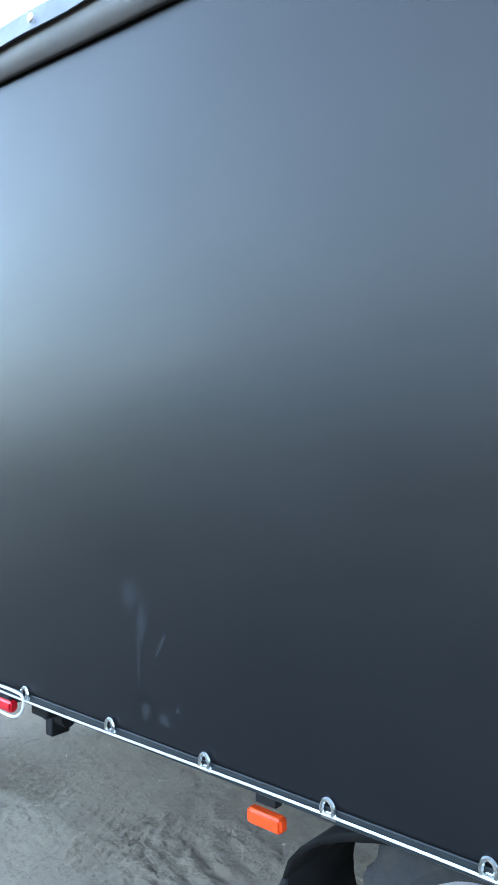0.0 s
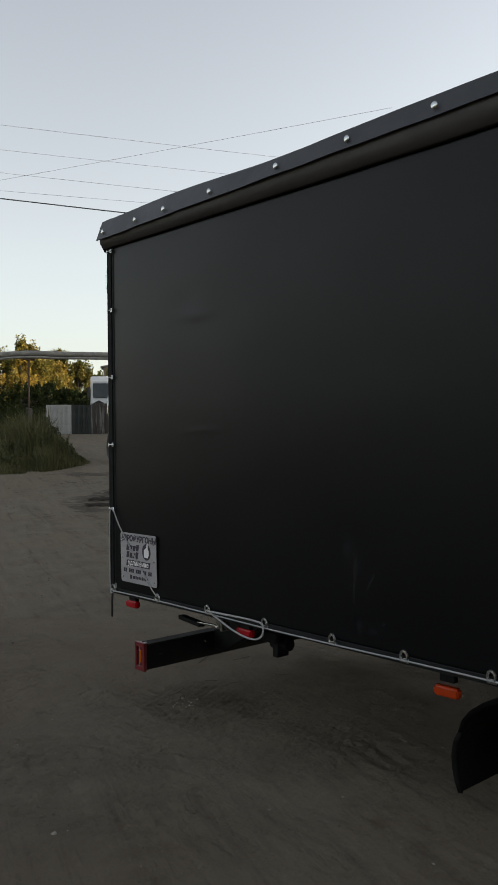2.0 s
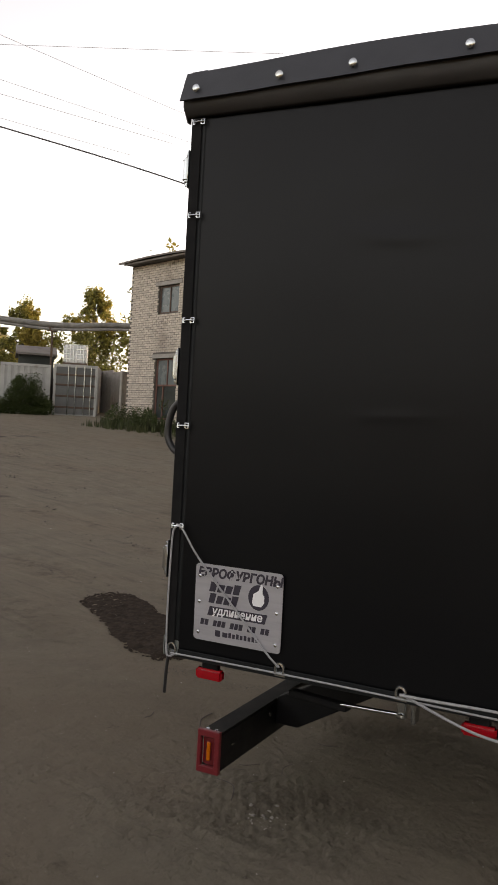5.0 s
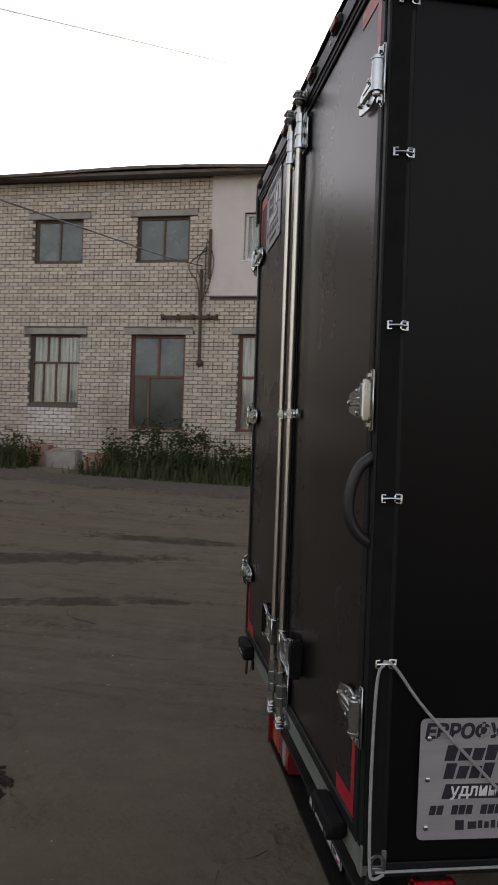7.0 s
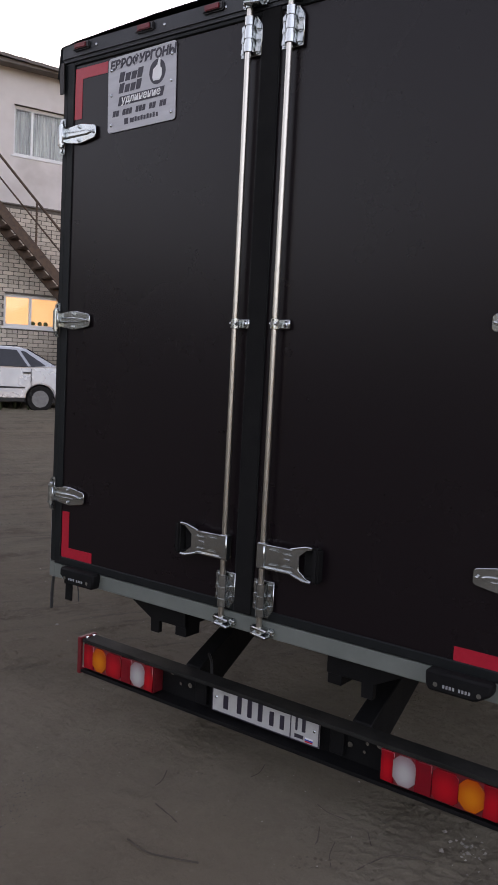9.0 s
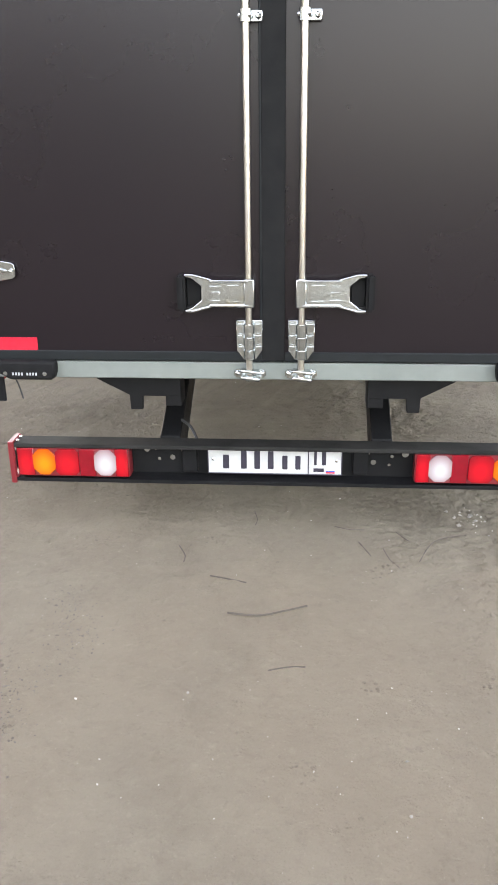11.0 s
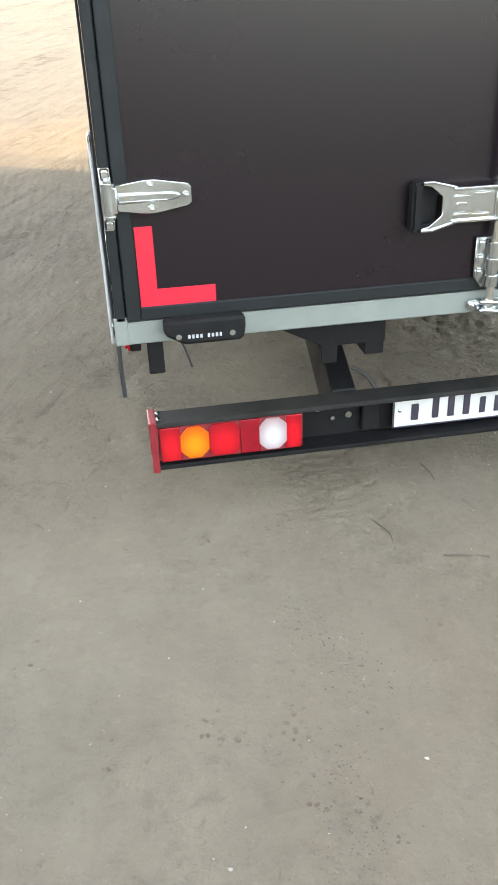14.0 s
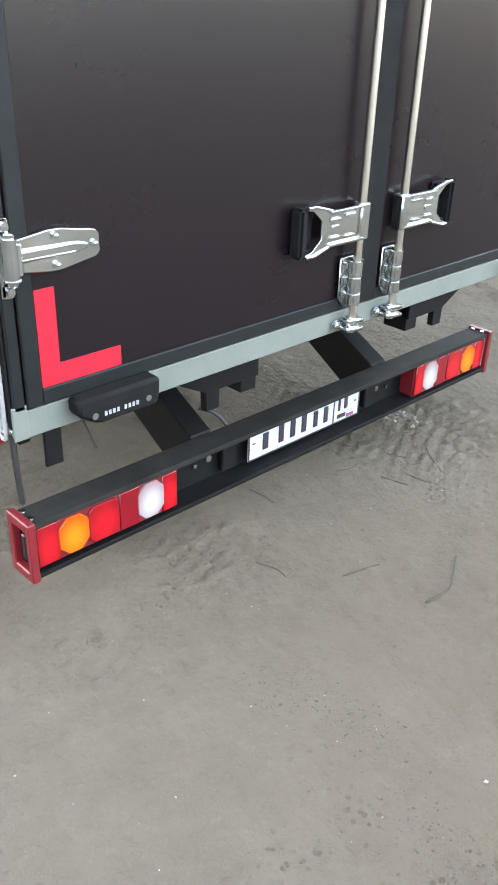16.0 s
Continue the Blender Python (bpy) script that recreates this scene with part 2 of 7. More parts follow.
RED_LENS, ORANGE_LENS, WHITE_LENS = lens("red_lens", (0.40, 0.003, 0.010)), lens("orange_lens", (0.56, 0.125, 0.003)), lens("white_lens", (0.44, 0.425, 0.43))
# lenses whose reflector shine is painted as a bright middle fading outwards
RED_SHINE, ORANGE_SHINE, WHITE_SHINE = lens("red_painted_shine_lens", (0.50, 0.004, 0.012), (0.22, 0.002, 0.008)), lens("orange_painted_shine_lens", (0.66, 0.19, 0.004), (0.42, 0.045, 0.002)), lens("white_painted_shine_lens", (0.46, 0.44, 0.44), (0.24, 0.14, 0.15))
DARK_ORANGE_LENS = lens("dark_orange_lens", (0.42, 0.040, 0.005))
DEEP_RED_LENS = lens("deep_red_lens", (0.22, 0.003, 0.011))
RED_PLASTIC = surface("red_plastic", (0.13, 0.007, 0.011), (0.17, 0.012, 0.017), scale=20, rough=0.4, rough2=0.5)
BLACK_PLASTIC = surface("black_plastic", (0.013, 0.013, 0.014), (0.02, 0.02, 0.021), scale=30, rough=0.38, rough2=0.5, bump=0.15, bump_scale=420, stain=(0.034, 0.032, 0.029), stain_scale=14, stain_from=0.68)
PLATE = surface("printed_metal_plate", (0.37, 0.365, 0.385), (0.45, 0.445, 0.465), scale=5, rough=0.33, rough2=0.45, metal=0.35, stretch=(1, 1, 8))
INK = surface("dark_ink", (0.02, 0.018, 0.03), (0.035, 0.03, 0.045), scale=30, rough=0.45)
WHITE_PAINT = surface("white_paint", (0.78, 0.78, 0.78), (0.84, 0.84, 0.84), scale=20, rough=0.4, rough2=0.5)
NUMBER_INK, FLAG_BLUE, FLAG_RED = INK, surface("blue_ink", (0.02, 0.05, 0.35)), surface("red_ink", (0.5, 0.02, 0.02))
DUSTY_WHITE = surface("dusty_white_enamel", (0.42, 0.42, 0.41), (0.50, 0.50, 0.485), scale=14, rough=0.5, rough2=0.65, stain=(0.36, 0.35, 0.33), stain_scale=5, stain_from=0.56)
CORD = surface("plastic_coated_cable", (0.27, 0.275, 0.28), (0.36, 0.365, 0.37), scale=60, rough=0.35, rough2=0.5)
RUBBER = surface("black_rubber", (0.006, 0.006, 0.0065), (0.010, 0.010, 0.010), scale=20, rough=0.7, rough2=0.85, spec=0.15)
TYRE = surface("tyre_rubber", (0.011, 0.011, 0.011), (0.022, 0.021, 0.02), scale=14, rough=0.8, rough2=0.95, bump=0.4, bump_scale=120, stain=(0.030, 0.026, 0.021), stain_scale=9, stain_from=0.55, spec=0.15)
RIM = surface("painted_rim", (0.16, 0.16, 0.16), (0.24, 0.235, 0.225), scale=14, rough=0.4, rough2=0.55, stain=(0.2, 0.17, 0.13), stain_scale=6, stain_from=0.6)

# ---- the box truck ----
HALF, LENGTH, FLOOR, TOP = 1.085, 7.0, 0.70, 2.97
truck = thing("box_truck", "long black box truck with tarpaulin sides and brown-black doors", "truck")


def ripple_sheet(x, y0, y1, z0, z1, ny, nz, out, amount):
    """A tight sheet with soft wrinkles, on the plane x; out is +1 or -1."""
    verts, faces = [], []
    for i in range(ny + 1):
        for k in range(nz + 1):
            y, z = y0 + (y1 - y0) * i / ny, z0 + (z1 - z0) * k / nz
            edge = min(1, min(i, ny - i) / 6) * min(1, min(k, nz - k) / 8)
            w = noise.noise(Vector((y * 0.8, z * 0.55, out * 3))) * 0.6 + noise.noise(Vector((y * 2.1, z * 3.4, out * 9))) * 0.25
            crease = math.exp(-((z - 2.31 - 0.04 * math.sin(y * 5)) / 0.028) ** 2) * math.exp(-((y - 0.86) / 0.15) ** 2) * 0.50
            crease -= math.exp(-((z - 2.38) / 0.055) ** 2) * math.exp(-((y - 0.80) / 0.11) ** 2) * 0.45
            crease += math.exp(-((z - 1.625 - 0.03 * y) / 0.016) ** 2) * math.exp(-((y - 0.88) / 0.14) ** 2) * 0.24
            verts.append((x + out * amount * edge * (w + crease), y, z))
    for i in range(ny):
        for k in range(nz):
            a = i * (nz + 1) + k
            q = (a, a + nz + 1, a + nz + 2, a + 1)
            faces.append(q if out > 0 else q[::-1])
    return verts, faces


def dust_film(name, tone, scale, cover):
    """Pale dust rubbed into a sheet: patchy, thinning out to its rim."""
    m = surface(name, tone, tuple(c * 0.6 for c in tone), scale=40, rough=0.75, spec=0.1)
    nodes, link = m.node_tree.nodes, m.node_tree.links.new
    where = nodes.new("ShaderNodeTexCoord")
    rim = nodes.new("ShaderNodeVectorMath")
    rim.operation = "DISTANCE"
    flat = nodes.new("ShaderNodeVectorMath")
    flat.operation = "MULTIPLY"
    flat.inputs[1].default_value = (0, 1, 1)
    link(where.outputs["Generated"], flat.inputs[0])
    link(flat.outputs[0], rim.inputs[0])
    rim.inputs[1].default_value = (0, 0.5, 0.5)
    grain = nodes.new("ShaderNodeTexNoise")
    grain.inputs["Scale"].default_value, grain.inputs["Detail"].default_value, grain.inputs["Roughness"].default_value = scale, 6, 0.7
    link(where.outputs["Object"], grain.inputs["Vector"])
    less = nodes.new("ShaderNodeMath")
    less.operation = "SUBTRACT"
    link(grain.outputs["Fac"], less.inputs[0])
    link(rim.outputs["Value"], less.inputs[1])
    fac = nodes.new("ShaderNodeMapRange")
    for k, v in zip(("From Min", "From Max", "To Min", "To Max"), (0.24, 0.40, 0.0, cover)):
        fac.inputs[k].default_value = v
    link(less.outputs[0], fac.inputs["Value"])
    clear, both = nodes.new("ShaderNodeBsdfTransparent"), nodes.new("ShaderNodeMixShader")
    link(fac.outputs[0], both.inputs[0])
    link(clear.outputs[0], both.inputs[1])
    link(nodes["Principled BSDF"].outputs[0], both.inputs[2])
    link(both.outputs[0], nodes["Material Output"].inputs["Surface"])
    return m


SCUFF = dust_film("dusty_scuff", (0.055, 0.058, 0.062), 140, 0.22)
for out, word in ((1, "right"), (-1, "left")):
    verts, faces = ripple_sheet(out * HALF, 0.012, LENGTH, FLOOR, 2.86, 210, 160, out, 0.006)
    panel = raw("side_tarpaulin", verts, faces, TARP, truck, "tight black tarpaulin side sheet, scuffed near its lower edge", smooth=True)
    solid = panel.modifiers.new("thickness", "SOLIDIFY")
    solid.thickness, solid.offset = 0.004, -1
    # pale scuffs where goods or hedges rubbed the sheet
    if out > 0:
        for y, z, w, h, lean in ((1.955, 1.115, 0.030, 0.085, -0.45), (2.005, 1.04, 0.016, 0.10, -0.35), (2.085, 0.985, 0.006, 0.075, -0.8), (2.02, 0.785, 0.028, 0.045, 0.1), (2.10, 0.775, 0.04, 0.03, 0.1), (2.155, 0.815, 0.010, 0.022, 0.5), (1.99, 0.95, 0.012, 0.16, 0.0)):
            rub = bmesh.new()
            rub.faces.new([rub.verts.new((HALF + 0.0045, y + 1.4 * w * cy - h * cz * lean, z + 1.2 * h * cz)) for cy, cz in ((-1, -1), (1, -1), (1, 1), (-1, 1))])
            part("scuff", rub, SCUFF, truck)

# inner box closes the body behind the sheets
part("body_core", bx(-HALF + 0.03, HALF - 0.03, 0.12, LENGTH - 0.02, FLOOR + 0.02, 2.85), BLACK_STEEL, truck, "black inner body of the cargo box")
part("front_wall", bx(-HALF, HALF, LENGTH - 0.02, LENGTH + 0.03, FLOOR, 2.9, 0.01), TARP, truck)
part("floor_beam", join(bx(-HALF + 0.09, HALF - 0.09, 0.07, LENGTH, FLOOR - 0.05, FLOOR - 0.01, 0.004), bx(-HALF + 0.006, -HALF + 0.05, 0.06, LENGTH, FLOOR - 0.03, FLOOR + 0.015, 0.004),
     bx(HALF - 0.05, HALF - 0.006, 0.06, LENGTH, FLOOR - 0.03, FLOOR + 0.015, 0.004)), BLACK_STEEL, truck, "black steel floor frame")

# roof cover with its hanging flap, and the valance under it
roof_v, roof_f = [], []
PROFILE = [(0.0, 3.0), (0.55, 2.995), (1.0, 2.978), (1.098, 2.968), (1.110, 2.962), (1.122, 2.930), (1.138, 2.880), (1.152, 2.838), (1.145, 2.838), (1.115, 2.90)]
line = [(-x, z) for x, z in PROFILE[:0:-1]] + PROFILE
n_y = 110
for i in range(n_y + 1):
    y = -0.024 + (LENGTH + 0.042) * i / n_y
    for j, (x, z) in enumerate(line):
        outer = max(0.0, abs(x) - 1.1) / 0.06
        wob = outer * (0.006 * math.sin(y * 6.5 + x) + 0.008 * noise.noise(Vector((y * 2.3, x, 5))))
        if abs(x) > 0.9 and z > 2.94:
            t = min(1.0, max(0.0, (y - 0.5) / 1.4))
            z -= 0.030 * t * t * (3 - 2 * t)
        if x < -1.085:
            x = -1.085 + (x + 1.085) * 0.4
        roof_v.append((x + math.copysign(wob * (1 if x > 0 else 0.3), x), y, z + outer * 0.006 * noise.noise(Vector((y * 3.1, x, 8))) - 0.004 * math.cos(y * 4) * (1 - outer if outer < 1 else 0)))
for i in range(n_y):
    for j in range(len(line) - 1):
        a = i * len(line) + j
        roof_f.append((a, a + 1, a + len(line) + 1, a + len(line)))
roof = raw("roof_cover", roof_v, roof_f, TARP_ROOF, truck, "black roof tarpaulin with a hanging riveted flap", smooth=True)
roof.data.set_sharp_from_angle(angle=radians(24))
for out in (1, -1):
    verts, faces = [], []
    for i in range(81):
        y = -0.02 + (LENGTH + 0.02) * i / 80
        low = 2.785 - 0.016 * min(y, 2.5)
        for k, (dx, z) in enumerate(((0.045, 2.90), (0.052, 2.86), (0.045, 2.86 - (2.86 - low) * 0.5), (0.026, low + 0.008), (0.012, low), (0.0, low + 0.03))):
            verts.append((out * (HALF + dx * (1 if out > 0 else 0.45) + 0.004 * noise.noise(Vector((y * 2.5, k, out)))), y, z))
    for i in range(80):
        for k in range(5):
            a = i * 6 + k
            q = (a, a + 1, a + 7, a + 6)
            faces.append(q if out > 0 else q[::-1])
    raw("valance", verts, faces, TARP_BAND, truck, "dark brown-black tarpaulin valance", smooth=True)
    end = prism([(out * (HALF - 0.01), 2.90), (out * (HALF + 0.035 + 0.015 * out), 2.90), (out * (HALF + 0.03 + 0.015 * out), 2.82), (out * (HALF + 0.012), 2.772), (out * (HALF - 0.01), 2.772)], "y", -0.022, -0.016)
    part("valance_end", end, TARP_BAND, truck)
    for y in (0.045, 0.397, 0.680, 1.085, 1.585, 2.03, 2.48, 2.93, 3.38, 3.83, 4.3, 4.75, 5.2, 5.65, 6.1, 6.6):
        part("rivet", ball((1.154 if out > 0 else -1.114, y, 2.878), 0.016, 0.35, 1, 1, 2), ZINC, truck, "bright round rivet head", smooth=True)

# rear frame, header and sill
part("rear_post", bx(-HALF - 0.005, -1.062, -0.006, 0.06, 0.735, 2.9, 0.004), TRIM, truck)
part("rear_post", bx(1.062, HALF + 0.005, -0.006, 0.06, 0.735, 2.9, 0.004), TRIM, truck)
for out in (1, -1):
    part("corner_strip", bx(min(out * (HALF + 0.006), out * (HALF + 0.012)), max(out * (HALF + 0.006), out * (HALF + 0.012)), 0.0, 0.045, 0.70, 2.86, 0.002), RUBBER, truck)
part("header", join(bx(-1.095, 1.095, -0.020, 0.06, 2.908, 2.972, 0.006, 2), bx(-1.09, 1.09, -0.013, 0.05, 2.899, 2.911, 0.002)), TARP_ROOF, truck, "black header beam over the rear doors", smooth=True)
part("rear_sill", join(bx(-1.09, 1.09, -0.004, 0.06, 0.672, 0.733, 0.003), bx(-1.095, -1.06, -0.006, 0.0, 0.672, 0.748, 0.002), bx(1.06, 1.095, -0.006, 0.0, 0.672, 0.748, 0.002)), GREY_PAINT, truck, "grey painted steel sill")
for x in (-0.965, -0.60, -0.255, 0.255, 0.60, 0.965):
    base = part("header_lamp", bx(x - 0.05, x + 0.05, -0.032, -0.019, 2.932, 2.964, 0.005, 2), BLACK_PLASTIC, truck, "small red position lamp in a black housing", smooth=True)
    part("lens", bx(x - 0.035, x + 0.035, -0.038, -0.031, 2.937, 2.959, 0.003, 2), RED_PLASTIC, base, smooth=True)
for x in (-0.88, -0.50, -0.20, 0.20, 0.50, 0.88):
    part("screw", ball((x, -0.021, 2.940), 0.007, 1, 0.5, 1, 1), ZINC, truck, smooth=True)


def hinge_mesh(side):
    """A strap hinge: a narrow leaf with bolted ears on the frame, the knuckle over it and a pressed strap that runs inwards. side: the way the strap runs."""
    s = side
    span = lambda a, b: (min(a * s, b * s), max(a * s, b * s))
    strap = prism([(0.004 * s, -0.030), (0.004 * s, 0.031), (0.075 * s, 0.040), (0.100 * s, 0.040), (0.178 * s, 0.027), (0.188 * s, 0.019), (0.188 * s, -0.019), (0.178 * s, -0.027), (0.100 * s, -0.040), (0.075 * s, -0.040)], "y", -0.012, -0.004, 0.002)
    ridge = prism([(0.008 * s, -0.013), (0.008 * s, 0.014), (0.140 * s, 0.0095), (0.160 * s, 0.004), (0.160 * s, -0.004), (0.140 * s, -0.0095)], "y", -0.0185, -0.010, 0.0035)
    groove = [bx(*span(0.012, 0.128), -0.0205, -0.017, z - 0.0016, z + 0.0016, 0.0012) for z in (0.0075, -0.0068)]
    bolts = [join(cyl((x * s, -0.018, z), (x * s, -0.010, z), 0.0085, 6), ball((x * s, -0.018, z), 0.006, 1, 0.6, 1, 1)) for x, z in ((0.088, 0.028), (0.088, -0.028), (0.174, 0.0))]
    pin = [cyl((-0.012 * s, -0.022, -0.036), (-0.012 * s, -0.022, 0.036), 0.0145, 16), cyl((-0.012 * s, -0.022, -0.047), (-0.012 * s, -0.022, 0.047), 0.0105, 12),
           cyl((-0.012 * s, -0.022, 0.036), (-0.012 * s, -0.022, 0.0395), 0.0165, 16), cyl((-0.012 * s, -0.022, -0.0395), (-0.012 * s, -0.022, -0.036), 0.0165, 16), ball((-0.012 * s, -0.022, 0.047), 0.0105, 1, 1, 0.6, 1), ball((-0.012 * s, -0.022, -0.047), 0.0105, 1, 1, 0.6, 1)]
    wrap = bx(*span(-0.012, 0.008), -0.032, -0.008, -0.031, 0.031, 0.003)
    leaf = [bx(*span(-0.030, -0.004), -0.010, -0.005, -0.074, 0.074, 0.002)]
    for z in (0.060, -0.060):
        leaf += [bx(*span(-0.028, -0.004), -0.013, -0.006, z - 0.014, z + 0.014, 0.004, 2), cyl((-0.016 * s, -0.021, z), (-0.016 * s, -0.012, z), 0.0085, 6)]
    return join(strap, ridge, *groove, *bolts, *pin, wrap, *leaf)


doors = {}
for side, x0, x1 in ((-1, -1.06, -0.006), (1, 0.006, 1.06)):
    door = part("rear_door", bx(x0, x1, -0.002, 0.04, 0.742, 2.897), PLYWOOD, truck, "closed rear door of film-faced brown-black plywood")
    doors[side] = door
    a, b = (x0, x1)
    w_out, w_in = 0.037, 0.036
    lo, hi = (a + w_out, b - w_in) if side < 0 else (a + w_in, b - w_out)
    part("door_trim", join(bx(a, lo, -0.010, 0.0, 0.738, 2.898, 0.003), bx(hi, b, -0.010, 0.0, 0.738, 2.898, 0.003), bx(lo - .001, hi + .001, -0.0095, 0.0, 0.738, 0.772, 0.003), bx(lo - .001, hi + .001, -0.0095, 0.0, 2.882, 2.898, 0.003)),
         TRIM, door, "black edge trim")
    for z in (2.595, 1.815, 1.05):
        part("strap_hinge", moved(hinge_mesh(-side), Matrix.Translation((side * 1.06, -0.006, z))), ZINC, door, "zinc-plated strap hinge", smooth=True)
    t, far, near = 0.045, side * 1.02, side * 0.825
    for z0, z1, flip in ((0.772, 0.977, 0), (2.66, 2.868, 1)):
        bar = (z0, z0 + t) if not flip else (z1 - t, z1)
        xa, xb = sorted((far, far - side * t))
        xc, xd = sorted((far - side * t, near))
        part("reflective_tape", join(bx(xa, xb, -0.0040, -0.0025, z0, z1), bx(xc, xd, -0.0040, -0.0025, *bar)), RED_TAPE, door, "red reflective corner tape")

for side in (-1, 1):
    x = side * 0.0885 + 0.0105
    rod = part("lock_rod", cyl((x, -0.034, 0.70), (x, -0.034, 2.945), 0.0112, 16), ROD_STEEL, truck, "galvanised locking rod", smooth=True)
    for z, up in ((0.815, 1), (2.815, -1)):
        bits = [cyl((x, -0.03, z + k - 0.015), (x, -0.03, z + k + 0.015), 0.0195, 16) for k in (-0.045, 0.0, 0.045)] + [cyl((x, -0.03, z - 0.06), (x, -0.03, z + 0.06), 0.0165, 16)]
        plate = prism([(x - 0.045, z - 0.035 * up), (x - 0.045, z + 0.07 * up), (x + 0.045, z + 0.07 * up), (x + 0.045, z - 0.035 * up), (x + 0.022, z - 0.068 * up), (x - 0.022, z - 0.068 * up)], "y", -0.016, -0.010, 0.002)
        lugs = [bx(x + dx - 0.012, x + dx + 0.012, -0.026, -0.012, z + dz - 0.014, z + dz + 0.014, 0.006, 2) for dx in (-0.031, 0.031) for dz in (-0.028 * up, 0.05 * up, 0.01 * up)]
        part("rod_guide", join(plate, *bits, *lugs), ZINC, rod, "zinc rod guide bracket", smooth=True)
        zf = 0.698 if up > 0 else 2.925
        foot = [cyl((x, -0.03, zf - 0.022), (x, -0.03, zf + 0.022), 0.014, 12), bx(x - 0.055, x + 0.055, -0.014, -0.006, zf - 0.016, zf + 0.014, 0.006, 2)]
        foot += [moved(bx(-0.034, 0.034, -0.05, -0.014, -0.006, 0.006, 0.004), Matrix.Translation((x + 0.004, 0, zf + dz)) @ Matrix.Rotation(0.12, 4, "Y")) for dz in (-0.012, 0.012)]
        foot += [ball((x + dx, -0.017, zf), 0.011, 1, 0.8, 1, 1) for dx in (-0.042, 0.042)]
        if up < 0:
            foot = [moved(b, Matrix.Translation((0.018, -0.014, 0))) for b in foot[1:]] + [cyl((x, -0.036, zf - 0.022), (x, -0.036, zf + 0.026), 0.0145, 12)]
        part("cam_keeper", join(*foot), ZINC, rod, "zinc cam and keeper", smooth=True)
    sgn = side
    zc = 0.98
    pts = [(0.012, -0.042), (0.012, 0.042), (0.125, 0.044), (0.185, 0.062), (0.212, 0.062), (0.212, 0.054), (0.19, 0.050), (0.158, 0.024), (0.158, -0.024), (0.19, -0.050), (0.212, -0.054), (0.212, -0.062), (0.185, -0.062), (0.125, -0.044)]
    lever = prism([(x + sgn * px, zc + pz) for px, pz in pts], "y", -0.040, -0.033, 0.0015)
    rims = [moved(bx(-0.066, 0.066, -0.049, -0.036, -0.004, 0.004, 0.002), Matrix.Translation((x + sgn * 0.065, 0, zc + dz))) for dz in (0.041, -0.041)]
    rims += [bx(min(x + sgn * p, x + sgn * q), max(x + sgn * p, x + sgn * q), -0.045, -0.038, zc + dz - 0.006, zc + dz + 0.006, 0.004, 2) for p, q, dz in ((0.09, 0.132, 0.021), (0.09, 0.132, -0.024), (0.03, 0.075, -0.027), (0.03, 0.075, 0.026))]
    rims += [bx(min(x + sgn * 0.095, x + sgn * 0.12), max(x + sgn * 0.095, x + sgn * 0.12), -0.043, -0.038, zc - 0.008, zc + 0.006, 0.001)]
    rims += [bx(min(x - sgn * 0.02, x + sgn * 0.016), max(x - sgn * 0.02, x + sgn * 0.016), -0.048, -0.012, zc - 0.048, zc + 0.048, 0.004)]
    rims += [tube([(x + sgn * 0.125, -0.041, zc + q * 0.044), (x + sgn * 0.185, -0.043, zc + q * 0.060), (x + sgn * 0.212, -0.041, zc + q * 0.060)], 0.004, 6) for q in (1, -1)]
    part("door_handle", join(lever, *rims), ZINC, rod, "pressed zinc lever handle", smooth=True)
    cx = x + sgn * 0.212
    catch = join(bx(min(cx, cx + sgn * 0.028), max(cx, cx + sgn * 0.028), -0.046, -0.004, zc - 0.062, zc + 0.062, 0.008, 2), bx(min(cx - sgn * 0.05, cx), max(cx - sgn * 0.05, cx), -0.012, -0.004, zc - 0.058, zc + 0.058, 0.004),
                 bx(min(cx - sgn * 0.045, cx), max(cx - sgn * 0.045, cx), -0.030, -0.006, zc + 0.045, zc + 0.055, 0.003), bx(min(cx - sgn * 0.045, cx), max(cx - sgn * 0.045, cx), -0.030, -0.006, zc - 0.055, zc - 0.045, 0.003))
    part("handle_catch", catch, RUBBER, rod, "black plastic handle catch", smooth=True)
    zm = 1.805
    part("rod_clamp", join(cyl((x, -0.03, zm - 0.017), (x, -0.03, zm + 0.017), 0.019, 14), bx(x - 0.005, x + 0.052, -0.020, -0.008, zm - 0.017, zm + 0.017, 0.004), ball((x + 0.038, -0.022, zm), 0.011, 1, 1, 1, 1), cyl((x - 0.02, -0.03, zm), (x + 0.02, -0.045, zm), 0.008, 8)), ZINC, rod, smooth=True)
part("door_seal", bx(-0.034, 0.042, -0.014, -0.0095, 0.742, 2.897, 0.002), RUBBER, truck, "black rubber seal between the doors")

# grab handle on the right-hand rear corner
part("grab_handle", tube(sweep([(1.062, 0.0, 1.68), (1.062, -0.035, 1.65), (1.062, -0.056, 1.59), (1.062, -0.055, 1.53), (1.062, -0.03, 1.488), (1.062, 0.004, 1.468)]), 0.0145, 10), BLACK_PLASTIC, truck, "black grab handle", smooth=True)

